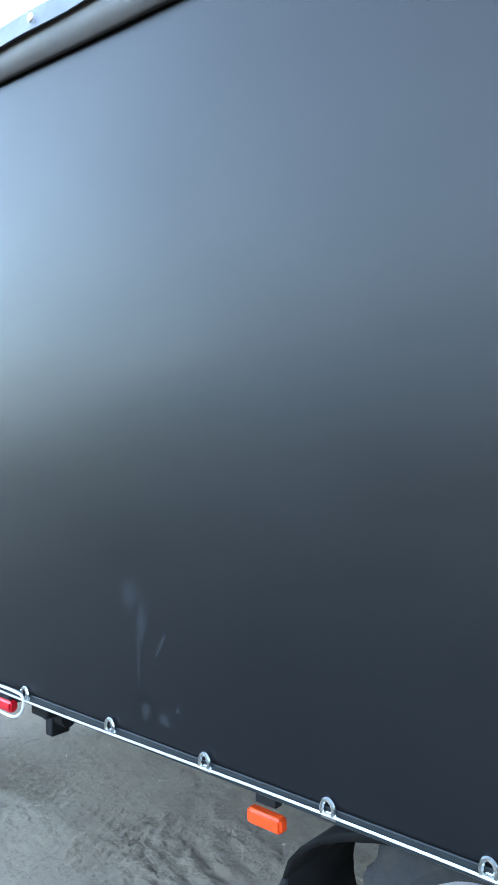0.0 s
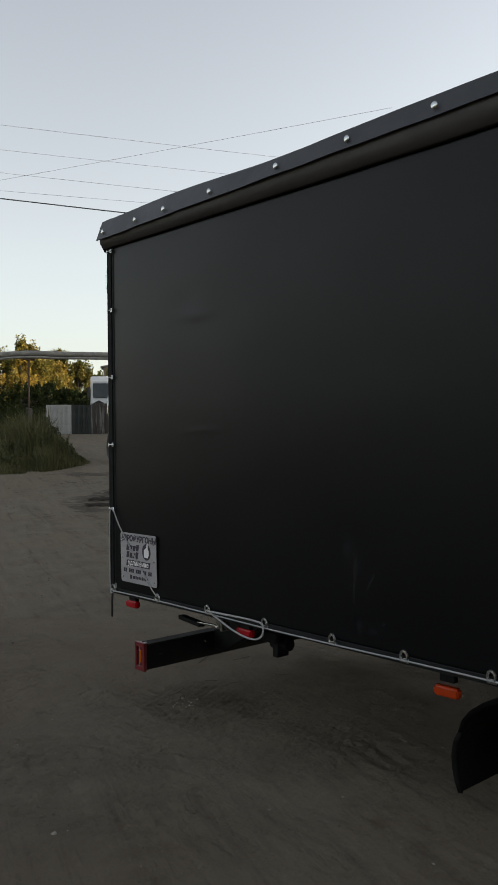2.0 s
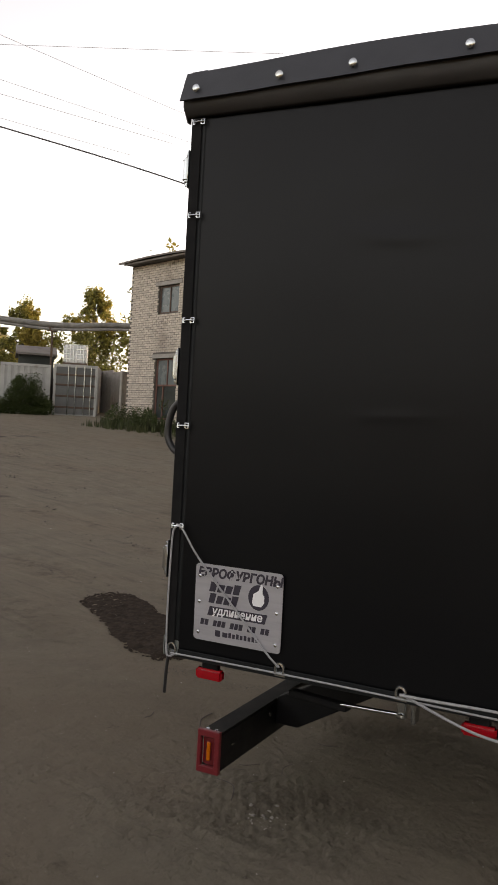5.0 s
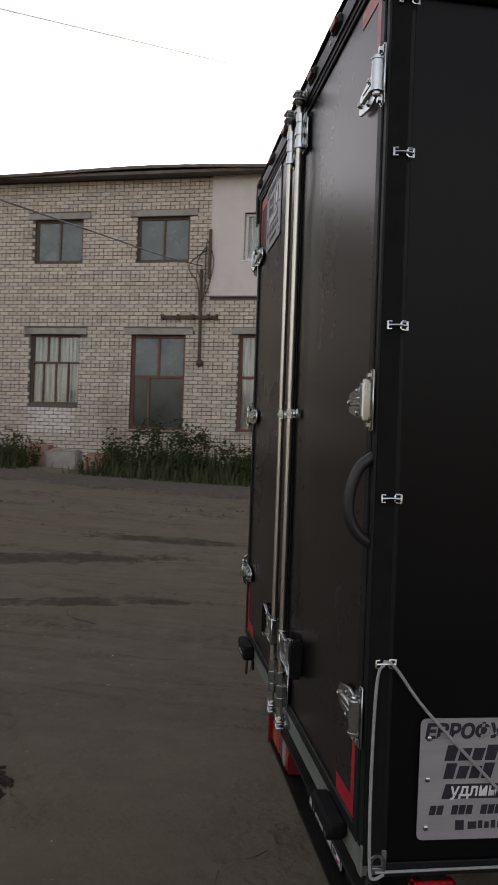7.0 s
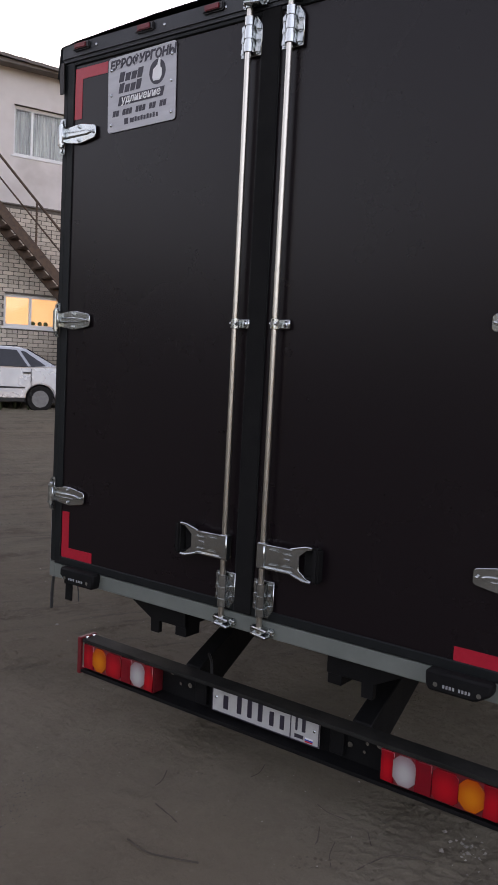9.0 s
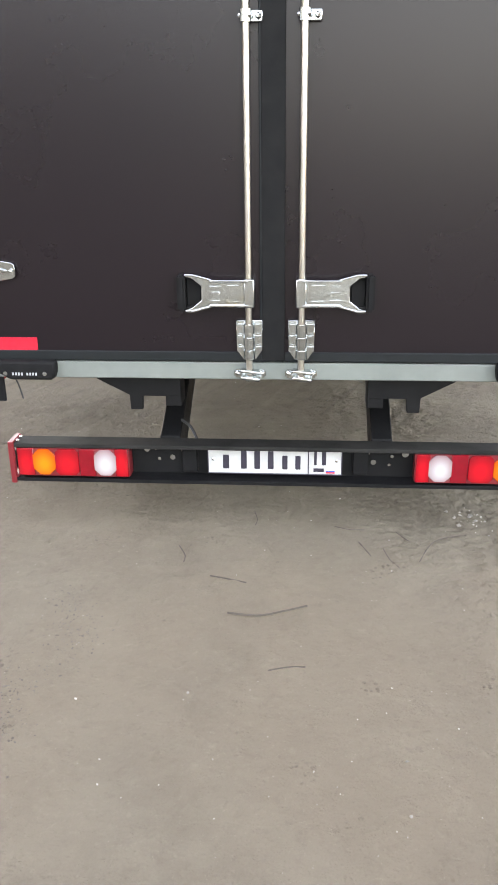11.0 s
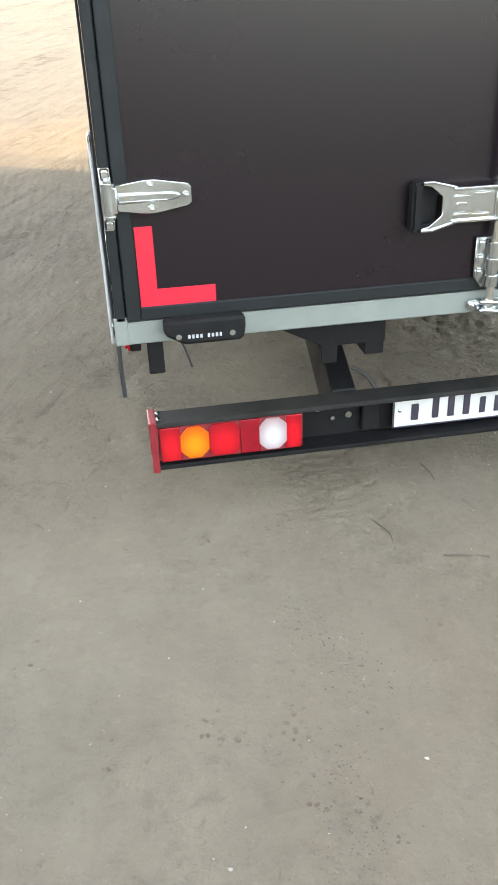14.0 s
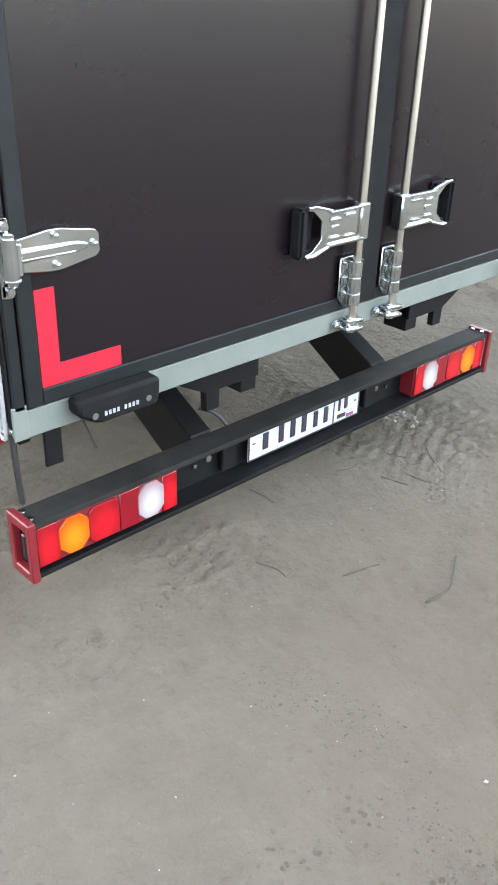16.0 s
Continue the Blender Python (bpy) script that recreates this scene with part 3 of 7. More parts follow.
# advertising plates: words that can be read stay, the rest are plain shapes
def sign_plate(m):
    w, h = 0.372, 0.296
    pts = []
    for cx, cz, a0 in ((w / 2, h / 2, 0), (-w / 2, h / 2, 90), (-w / 2, -h / 2, 180), (w / 2, -h / 2, 270)):
        for k in range(4):
            a = radians(a0 + k * 30)
            pts.append((cx - math.copysign(0.014, cx) + 0.014 * math.cos(a), cz - math.copysign(0.014, cz) + 0.014 * math.sin(a)))
    plate = part("sign_plate", prism(pts, "y", -0.0045, -0.001), PLATE, truck, "printed silver metal sign plate", m=m)
    up = pose(0, -0.0052, 0, 90)
    lettering("letter", "ЕВРОФУРГОНЫ", 0.047, INK, plate, Matrix.Translation((0.004, 0, 0.115)) @ up, bold=0.0022, shear=0.15, wide=1.0)
    part("sign_band", prism([(-0.128, -0.048), (-0.118, -0.012), (0.128, -0.012), (0.118, -0.048)], "y", -0.0055, -0.0045), INK, plate)
    lettering("letter", "удлинение", 0.042, WHITE_PAINT, plate, Matrix.Translation((0, -0.0012, -0.028)) @ up, bold=0.0008, shear=0.12, wide=0.98)
    for x, z, ww, hh in ((-0.055, 0.064, 0.034, 0.038), (-0.060, 0.020, 0.032, 0.038)):
        for k in range(4):
            xk, tall = x + (k - 1.5) * ww, hh * (1.0 if k in (0, 3) else 0.8)
            part("sign_bar", prism([(xk - ww * 0.42 - 0.004, z - hh / 2), (xk - ww * 0.42 + 0.004, z - hh / 2 + tall), (xk + ww * 0.42 + 0.004, z - hh / 2 + tall), (xk + ww * 0.36 - 0.004, z - hh / 2)], "y", -0.0052, -0.0045), INK, plate)
    disc = [(0.088 + 0.043 * math.cos(k * math.pi / 14), 0.048 + 0.048 * math.sin(k * math.pi / 14)) for k in range(28)]
    part("sign_disc", prism(disc, "y", -0.0052, -0.0045), INK, plate)
    blob = [(0.062, 0.028), (0.068, 0.016), (0.10, 0.014), (0.112, 0.03), (0.112, 0.056), (0.104, 0.064), (0.104, 0.096), (0.096, 0.1), (0.088, 0.074), (0.066, 0.060)]
    part("sign_blob", prism(blob, "y", -0.0060, -0.0052), WHITE_PAINT, plate)
    for x0, x1 in [(-0.158 + 0.0185 * k, -0.158 + 0.0185 * k + 0.0155) for k in range(16) if k not in (2, 6, 10, 13)]:
        part("sign_bar", prism([(x0, -0.087), (x0 + 0.004, -0.064), (x1 + 0.004, -0.064), (x1, -0.087)], "y", -0.0052, -0.0045), INK, plate)
    for x0, x1, a, b in ((-0.09, -0.068, -0.125, -0.101), (-0.058, -0.036, -0.123, -0.105), *[(-0.032 + 0.0165 * k, -0.0205 + 0.0165 * k, -0.122, -0.103 - 0.003 * (k % 2)) for k in range(8)]):
        part("sign_bar", bx(x0, x1, -0.0052, -0.0045, a, b), INK, plate)
    for x in (-0.165, 0.165):
        for z in (-0.118, 0.0, 0.1):
            part("screw", ball((x, -0.006, z), 0.0075, 1, 0.55, 1, 1), ZINC, plate, smooth=True)
    return plate


sign_plate(pose(-0.628, -0.003, 2.728, 0, -1.5, 0))
sign_plate(pose(HALF + 0.009, 0.316, 0.906, 1.0, 0, 90))
sign_plate(pose(-HALF - 0.009, 0.316, 0.906, 0, 0, -90))

# cable, its rings, and the corner clips
RINGS = (0.034, 0.503, 0.962, 1.41, 1.86, 2.26, 2.667, 3.07, 3.5, 3.93, 4.37, 4.8, 5.23, 5.66, 6.1, 6.5)
for out in (1, -1):
    x = out * (HALF + 0.006)
    cable = part("lashing_cable", tube([(x + out * 0.005, y, 0.683 + 0.004 * math.sin(y * 3)) for y in np.linspace(0.03, LENGTH - 0.2, 60)], 0.0036, 6), CORD, truck, "grey plastic-coated lashing cable", smooth=True)
    for y in RINGS:
        loop = tube([(x + out * 0.004, y + 0.017 * math.cos(a), 0.70 + 0.024 * math.sin(a)) for a in np.linspace(-0.5, math.pi + 0.5, 12)], 0.0062, 6)
        part("cable_ring", join(loop, bx(min(x - out * 0.004, x + out * 0.002), max(x - out * 0.004, x + out * 0.002), y - 0.022, y + 0.022, 0.674, 0.694, 0.002)), ZINC, truck, "zinc staple ring", smooth=True)
    part("lower_hem", bx(min(out * (HALF - 0.003), out * (HALF + 0.004)), max(out * (HALF - 0.003), out * (HALF + 0.004)), 0.012, LENGTH, 0.668, 0.702, 0.002), TRIM, truck)
    for z in (2.768, 2.405, 1.994, 1.581, 1.186):
        clip = [tube([(x + out * 0.012, 0.021, z - 0.009), (x + out * 0.012, 0.012, z - 0.009), (x + out * 0.012, 0.012, z + 0.009), (x + out * 0.012, 0.021, z + 0.009)], 0.0034, 6),
                tube([(x + out * 0.010, 0.047, z - 0.010), (x + out * 0.010, 0.060, z - 0.010), (x + out * 0.010, 0.060, z + 0.010), (x + out * 0.010, 0.047, z + 0.010), (x + out * 0.010, 0.045, z + 0.006), (x + out * 0.010, 0.045, z - 0.006)], 0.0036, 6, True),
                tube([(x + out * 0.012, 0.012, z), (x + out * 0.015, 0.034, z + 0.0015), (x + out * 0.012, 0.060, z)], 0.0028, 6)]
        part("corner_clip", join(*clip), ZINC, truck, "small zinc strap clip", smooth=True)
    part("corner_cable", tube(sweep([(x + out * 0.012, 0.050, 1.19), (x + out * 0.013, 0.034, 1.186), (x + out * 0.013, 0.018, 1.16), (x + out * 0.012, 0.012, 1.05), (x + out * 0.012, 0.010, 0.85), (x + out * 0.012, 0.014, 0.70), (x + out * 0.012, 0.024, 0.672), (x + out * 0.010, 0.05, 0.681)], 6), 0.004, 6), CORD, truck, smooth=True)
    part("cable_tail", tube(sweep([(x - out * 0.004, 0.02, 0.70), (x, 0.012, 0.62), (x - out * 0.003, 0.006, 0.52)], 5), 0.007, 6), BLACK_PLASTIC, truck, "black hanging cable end", smooth=True)
x = HALF + 0.018
part("sign_cable", tube(sweep([(x, 0.03, 1.192), (x + 0.002, 0.06, 1.178), (x + 0.004, 0.14, 1.075), (x + 0.004, 0.32, 0.89), (x, 0.45, 0.755), (x - 0.004, 0.503, 0.71)], 6), 0.004, 6), CORD, truck, smooth=True)
part("cable_loop", join(tube(sweep([(x, 0.962, 0.70), (x + 0.006, 1.05, 0.702), (x + 0.008, 1.25, 0.708), (x + 0.006, 1.38, 0.706), (x, 1.41, 0.69), (x, 1.40, 0.64), (x, 1.34, 0.612), (x, 1.22, 0.622), (x, 1.08, 0.664), (x - 0.003, 0.97, 0.702)], 6), 0.005, 6)), CORD, truck, "slack loop of grey cable", smooth=True)
x = -HALF - 0.016
part("corner_cable", tube(sweep([(x, 0.05, 1.19), (x, 0.034, 1.18), (x, 0.026, 1.0), (x, 0.03, 0.80), (x, 0.03, 0.69)], 5), 0.005, 6), CORD, truck, smooth=True)

# side marker lamps
for out in (1, -1):
    for y, mat_, word in ((0.19, RED_LENS, "red side marker lamp"), (1.225, RED_LENS, "red side marker lamp"), (2.445, DARK_ORANGE_LENS, "red-orange side marker lamp"), (4.6, ORANGE_LENS, "orange side marker lamp")):
        xa = out * (HALF - 0.03)
        dz = -0.028 if y > 2 else 0.0
        lamp = part("marker_lamp", join(bx(xa - 0.018, xa + 0.018, y - 0.058, y + 0.058, 0.598 + dz, 0.640 + dz, 0.008, 2), bx(xa - 0.01, xa + 0.01, y - 0.03, y + 0.03, 0.615 + dz, 0.628 + dz, 0.003)), mat_, truck, word, smooth=True)
        part("lamp_bracket", bx(xa - 0.022, xa + 0.006, y - 0.035, y + 0.035, 0.628, 0.672, 0.003), BLACK_STEEL, lamp)

# rear corner rests with moulded fronts, and the hanging tab
for side in (-1, 1):
    xa, xb = sorted((side * 0.757, side * 0.97))
    corner_in, corner_out = (0.05, 0.008) if side < 0 else (0.008, 0.05)
    lowered = prism([(xa, 0.742), (xb, 0.742), (xb, 0.706), (xb - corner_out, 0.676), (xa + corner_in, 0.676), (xa, 0.706)], "y", -0.055, -0.006, 0.008)
    bump_stop = part("bump_stop", lowered, RUBBER, truck, "black rubber bump stop with worn pale marks", smooth=True)
    xm = (xa + xb) / 2
    for k in range(4):
        for x0 in (xm - 0.046 + 0.0105 * k, xm + 0.005 + 0.0105 * k):
            part("mark_bar", bx(x0, x0 + 0.0062, -0.0562, -0.0548, 0.694, 0.704), CORD, bump_stop)
    for xs in (xm - 0.07, xm + 0.07):
        part("screw", cyl((xs, -0.0565, 0.70), (xs, -0.052, 0.70), 0.008, 10), ZINC, bump_stop)
part("hanging_tab", join(bx(-1.015, -0.972, 0.02, 0.03, 0.572, 0.69, 0.003), bx(-1.06, -1.03, 0.05, 0.09, 0.63, 0.69, 0.004)), BLACK_STEEL, truck, "black steel tab under the sill")
part("tab_wire", tube(sweep([(-0.93, 0.01, 0.68), (-0.915, 0.008, 0.64), (-0.90, 0.0, 0.59)], 5), 0.003, 5), BLACK_PLASTIC, truck)

# underride bumper: a steel channel with lamps, plate and struts
B0, B1 = -1.03, 1.0
bumper = part("underride_bumper", bx(B0 + 0.02, B1 - 0.02, 0.200, 0.213, 0.208, 0.345, 0.003), BLACK_STEEL, truck, "black steel channel bumper with dust on top", m=Matrix.Translation((0, 0, 0.011)))
part("top_flange", prism([(0.128, 0.338), (0.128, 0.354), (0.213, 0.354), (0.213, 0.346), (0.135, 0.346), (0.135, 0.338)], "x", B0 + 0.02, B1 - 0.02, 0.0015), DUSTY_STEEL, bumper, "top flange grey with dust")
part("bottom_flange", prism([(0.122, 0.198), (0.122, 0.212), (0.128, 0.212), (0.128, 0.206), (0.200, 0.212), (0.213, 0.212), (0.213, 0.198)], "x", B0 + 0.02, B1 - 0.02, 0.0012), BLACK_STEEL, bumper)
for xe, side in ((B0, -1), (B1, 1)):
    xa, xb = sorted((xe, xe - side * 0.022))
    cap = join(bx(xa, xb, 0.118, 0.135, 0.19, 0.362, 0.003), bx(xa, xb, 0.196, 0.218, 0.19, 0.362, 0.003), bx(xa, xb, 0.13, 0.20, 0.335, 0.362, 0.003), bx(xa, xb, 0.13, 0.20, 0.19, 0.217, 0.003))
    part("end_cap", cap, RED_PLASTIC, bumper, "faded red plastic end cap")
    part("end_lens", bx(min(xe - side * 0.018, xe - side * 0.008), max(xe - side * 0.018, xe - side * 0.008), 0.157, 0.173, 0.237, 0.313, 0.003), ORANGE_LENS if side > 0 else BLACK_PLASTIC, bumper)
    for yb in (0.15, 0.19):
        part("bolt", ball((xe - side * 0.03, yb, 0.358), 0.009, 1, 1, 0.7, 1), ZINC, bumper, smooth=True)
    # lamp cluster, from the outer end inwards
    start, width = xe - side * 0.024, 0.445
    lampset = part("tail_lamp", bx(min(start, start - side * width), max(start, start - side * width), 0.137, 0.200, 0.214, 0.338, 0.005, 2), RED_PLASTIC, bumper, "long tail lamp with red, orange and white lenses", smooth=True)
    for a, b, mat_, cut in ((0.01, 0.155, RED_SHINE, 0.0), (0.145, 0.345, ORANGE_SHINE, 0.026), (0.345, 0.555, RED_SHINE, 0.014), (0.56, 0.70, DEEP_RED_LENS, 0.0), (0.69, 0.885, WHITE_SHINE, 0.024), (0.875, 0.99, RED_SHINE, 0.0)):
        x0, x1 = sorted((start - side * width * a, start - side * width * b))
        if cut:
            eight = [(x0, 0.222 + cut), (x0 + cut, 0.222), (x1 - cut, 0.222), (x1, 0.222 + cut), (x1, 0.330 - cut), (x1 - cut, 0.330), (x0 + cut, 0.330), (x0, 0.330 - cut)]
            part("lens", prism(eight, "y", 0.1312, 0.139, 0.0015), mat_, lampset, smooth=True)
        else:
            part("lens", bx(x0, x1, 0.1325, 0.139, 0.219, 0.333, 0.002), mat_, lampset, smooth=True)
for x, z, r in ((-0.50, 0.315, 0.012), (-0.465, 0.318, 0.006), (-0.452, 0.275, 0.007), (-0.40, 0.282, 0.011), (-0.36, 0.312, 0.006), (0.36, 0.312, 0.006), (0.38, 0.275, 0.011), (0.44, 0.265, 0.006), (0.45, 0.30, 0.007), (0.50, 0.31, 0.013)):
    part("bolt", cyl((x, 0.190, z), (x, 0.202, z), r, 10), ZINC, bumper)
for xs in (-0.33, 0.33):
    part("rib", bx(xs - 0.03, xs + 0.03, 0.175, 0.201, 0.226, 0.344, 0.004), BLACK_STEEL, bumper)
plate = part("number_plate", prism([(-0.26, 0.226), (0.26, 0.226), (0.26, 0.338), (-0.26, 0.338)], "y", -0.003, 0.001), DUSTY_WHITE, bumper, "white number plate with dark bars", m=pose(0, 0.172, 0, 0, 0, 0))
part("plate_rim", join(bx(-0.26, 0.26, -0.005, -0.003, 0.334, 0.338), bx(-0.26, 0.26, -0.005, -0.003, 0.226, 0.230), bx(-0.26, -0.256, -0.005, -0.003, 0.23, 0.334), bx(0.256, 0.26, -0.005, -0.003, 0.23, 0.334), bx(0.128, 0.132, -0.005, -0.003, 0.23, 0.334)), INK, plate)
for x0, x1, z0, z1 in ((-0.200, -0.176, 0.248, 0.305), (-0.130, -0.108, 0.248, 0.322), (-0.078, -0.056, 0.248, 0.322), (-0.026, -0.004, 0.248, 0.322), (0.030, 0.050, 0.248, 0.305), (0.080, 0.100, 0.248, 0.305), (0.152, 0.162, 0.268, 0.324), (0.182, 0.198, 0.268, 0.324)):
    part("plate_bar", bx(x0, x1, -0.0052, -0.003, z0, z1, 0.002), NUMBER_INK, plate)
part("plate_bar", bx(0.15, 0.19, -0.0052, -0.003, 0.240, 0.254), NUMBER_INK, plate)
for k, mm in enumerate((WHITE_PAINT, FLAG_BLUE, FLAG_RED)):
    part("plate_stripe", bx(0.198, 0.232, -0.0052, -0.003, 0.252 - 0.006 * k - 0.006, 0.252 - 0.006 * k), mm, plate)
for xs in (-0.238, 0.238):
    part("screw", ball((xs, -0.004, 0.286), 0.007, 1, .6, 1, 1), ZINC, plate, smooth=True)
for side in (-1, 1):
    strut = prism([(0.2135, 0.25), (0.32, 0.25), (0.84, 0.56), (0.84, 0.64), (0.74, 0.64), (0.2135, 0.37)], "x", side * 0.41 - 0.04, side * 0.41 + 0.04, 0.004)
    part("bumper_strut", strut, BLACK_STEEL, truck, "black steel bumper strut")
    x0, x1 = sorted((side * 0.45, side * 0.78))
    out_ = prism([(side * p, q) for p, q in ((0.336, 0.668), (0.66, 0.668), (0.64, 0.648), (0.525, 0.588), (0.523, 0.533), (0.478, 0.533), (0.476, 0.585), (0.336, 0.585))], "y", 0.062, 0.085, 0.002)
    x0, x1 = sorted((side * 0.336, side * 0.394))
    part("outrigger", join(out_, bx(x0, x1, 0.07, 0.16, 0.545, 0.66, 0.003), bx(min(side * 0.34, side * 0.62), max(side * 0.34, side * 0.62), 0.085, 0.16, 0.63, 0.668, 0.002)), BLACK_STEEL, truck, "black triangular outrigger bracket")
    part("frame_rail", bx(side * 0.40 - 0.035, side * 0.40 + 0.035, 0.10, LENGTH + 1.0, 0.575, 0.665, 0.005), BLACK_STEEL, truck, "black chassis rail")
part("bolt", ball((0.522, 0.215, 0.303), 0.013, 1, 0.6, 1, 1), ZINC, bumper, "pale bolt head", smooth=True)
part("slot_cover", bx(0.86, 0.885, 0.212, 0.217, 0.275, 0.283, 0.002), ZINC, bumper)
part("cross_member", bx(-0.40, 0.40, 0.30, 0.36, 0.60, 0.665, 0.004), BLACK_STEEL, truck, "black steel cross member")
part("bumper_wire", tube(sweep([(-0.30, 0.21, 0.352), (-0.33, 0.24, 0.40), (-0.37, 0.27, 0.42)], 5), 0.006, 6), BLACK_PLASTIC, truck)
part("side_bracket", join(bx(0.80, 0.98, 1.27, 1.37, 0.57, 0.625, 0.006), cyl((0.90, 1.27, 0.555), (0.90, 1.39, 0.56), 0.032, 12), bx(0.86, 0.94, 1.30, 1.34, 0.49, 0.60, 0.004)), BLACK_STEEL, truck, "black bracket with an air coupling", smooth=True)
crank = part("crank_bar", cyl((0.955, 0.70, 0.574), (1.0, 0.96, 0.598), 0.008, 10), ZINC, truck, "bright crank bar stowed under the floor", smooth=True)
part("grip", moved(bx(-0.022, 0.022, -0.13, 0.13, -0.013, 0.013, 0.005), Matrix.Translation((0.925, 0.60, 0.563)) @ Matrix.Rotation(radians(-10), 4, "Z")), RUBBER, crank, "black grip")
part("holder", join(bx(0.985, 1.015, 0.93, 0.96, 0.585, 0.672, 0.003), bx(0.97, 1.03, 0.985, 1.0, 0.58, 0.672, 0.003), ball((1.018, 0.945, 0.598), 0.012, 1, 1, 1, 1)), ZINC, crank, "zinc holder")


# wheels and mudguards
def wheel(y, x, out):
    r, w = 0.37, 0.20
    prof = [(r - 0.13, -w / 2), (r - 0.10, -w / 2 - 0.005), (r - 0.03, -w / 2 + 0.005), (r - 0.008, -w / 2 + 0.025), (r, -w / 2 + 0.04), (r, w / 2 - 0.04), (r - 0.008, w / 2 - 0.025), (r - 0.03, w / 2 - 0.005), (r - 0.10, w / 2 + 0.005), (r - 0.13, w / 2)]
    def lathe(prof, seg, lug=0.0):
        bm = bmesh.new()
        rings = []
        for k in range(seg):
            a = 2 * math.pi * k / seg
            rings.append([bm.verts.new((px, (pr + (lug * ((k // 2) % 2) if 3 <= j <= 6 else 0)) * math.cos(a), (pr + (lug * ((k // 2) % 2) if 3 <= j <= 6 else 0)) * math.sin(a))) for j, (pr, px) in enumerate(prof)])
        for k in range(seg):
            p, q = rings[k], rings[(k + 1) % seg]
            for j in range(len(prof) - 1):
                bm.faces.new((p[j], p[j + 1], q[j + 1], q[j]))
        bmesh.ops.recalc_face_normals(bm, faces=bm.faces)
        return bm
    tyre = part("wheel", lathe(prof, 96, 0.010), TYRE, truck, "dusty black tyre on a pale rim", m=pose(x, y, r))
    rim = lathe([(0.24, 0.10 * out), (0.225, 0.09 * out), (0.20, 0.02 * out), (0.12, 0.0), (0.11, 0.05 * out), (0.06, 0.06 * out), (0.0, 0.06 * out)], 32)
    part("rim", rim, RIM, tyre, smooth=True)


for out in (1, -1):
    wheel(3.04, out * 0.90, out)
    wheel(3.04, out * 0.66, out)
    arch = [(3.04 - 0.59 * math.cos(radians(a)), 0.40 + 0.27 * math.sin(radians(a)), abs(math.sin(radians(a)))) for a in range(4, 181, 11)]
    flap = [(2.454, 0.416, 0.0), (2.434, 0.37, 0.0), (2.426, 0.32, 0.0), (2.429, 0.27, 0.0), (2.440, 0.22, 0.0), (2.456, 0.176, 0.0)]
    for word, edge in (("mudguard", arch), ("mud_flap", flap)):
        bm = bmesh.new()
        rows = []
        for yy, zz, lip in edge:
            rows.append([bm.verts.new((out * xx, yy, zz)) for xx in (0.634, 0.8, 0.985, 1.0, 0.99)])
            rows[-1][4].co.z -= 0.035 * lip
            rows[-1][4].co.y += 0.012 * (1 - lip)
        for p, q in zip(rows, rows[1:]):
            for j in range(4):
                bm.faces.new((p[j], p[j + 1], q[j + 1], q[j]))
        guard = part(word, bm, RUBBER, truck, "black plastic mudguard" if word == "mudguard" else "black rubber mud flap", smooth=True)
        mod = guard.modifiers.new("thickness", "SOLIDIFY")
        mod.thickness = 0.006
part("axle", join(cyl((-0.8, 3.04, 0.37), (0.8, 3.04, 0.37), 0.06, 12), ball((0, 3.04, 0.37), 0.16, 1, 1, 1, 2)), BLACK_STEEL, truck, smooth=True)

# the driver's cab in front of the box
cab = prism([(LENGTH + 0.08, 0.45), (LENGTH + 1.75, 0.45), (LENGTH + 1.95, 0.75), (LENGTH + 1.75, 1.30), (LENGTH + 1.25, 1.45), (LENGTH + 0.75, 2.2), (LENGTH + 0.08, 2.25)], "x", -0.98, 0.98, 0.06)
CAB_PAINT = surface("white_cab_paint", (0.7, 0.7, 0.7), (0.75, 0.75, 0.75), scale=2, rough=0.25, coat=0.5)
part("cab", cab, CAB_PAINT, truck, "white painted driver's cab", smooth=True)
for out in (1, -1):
    wheel(LENGTH + 1.1, out * 0.86, out)

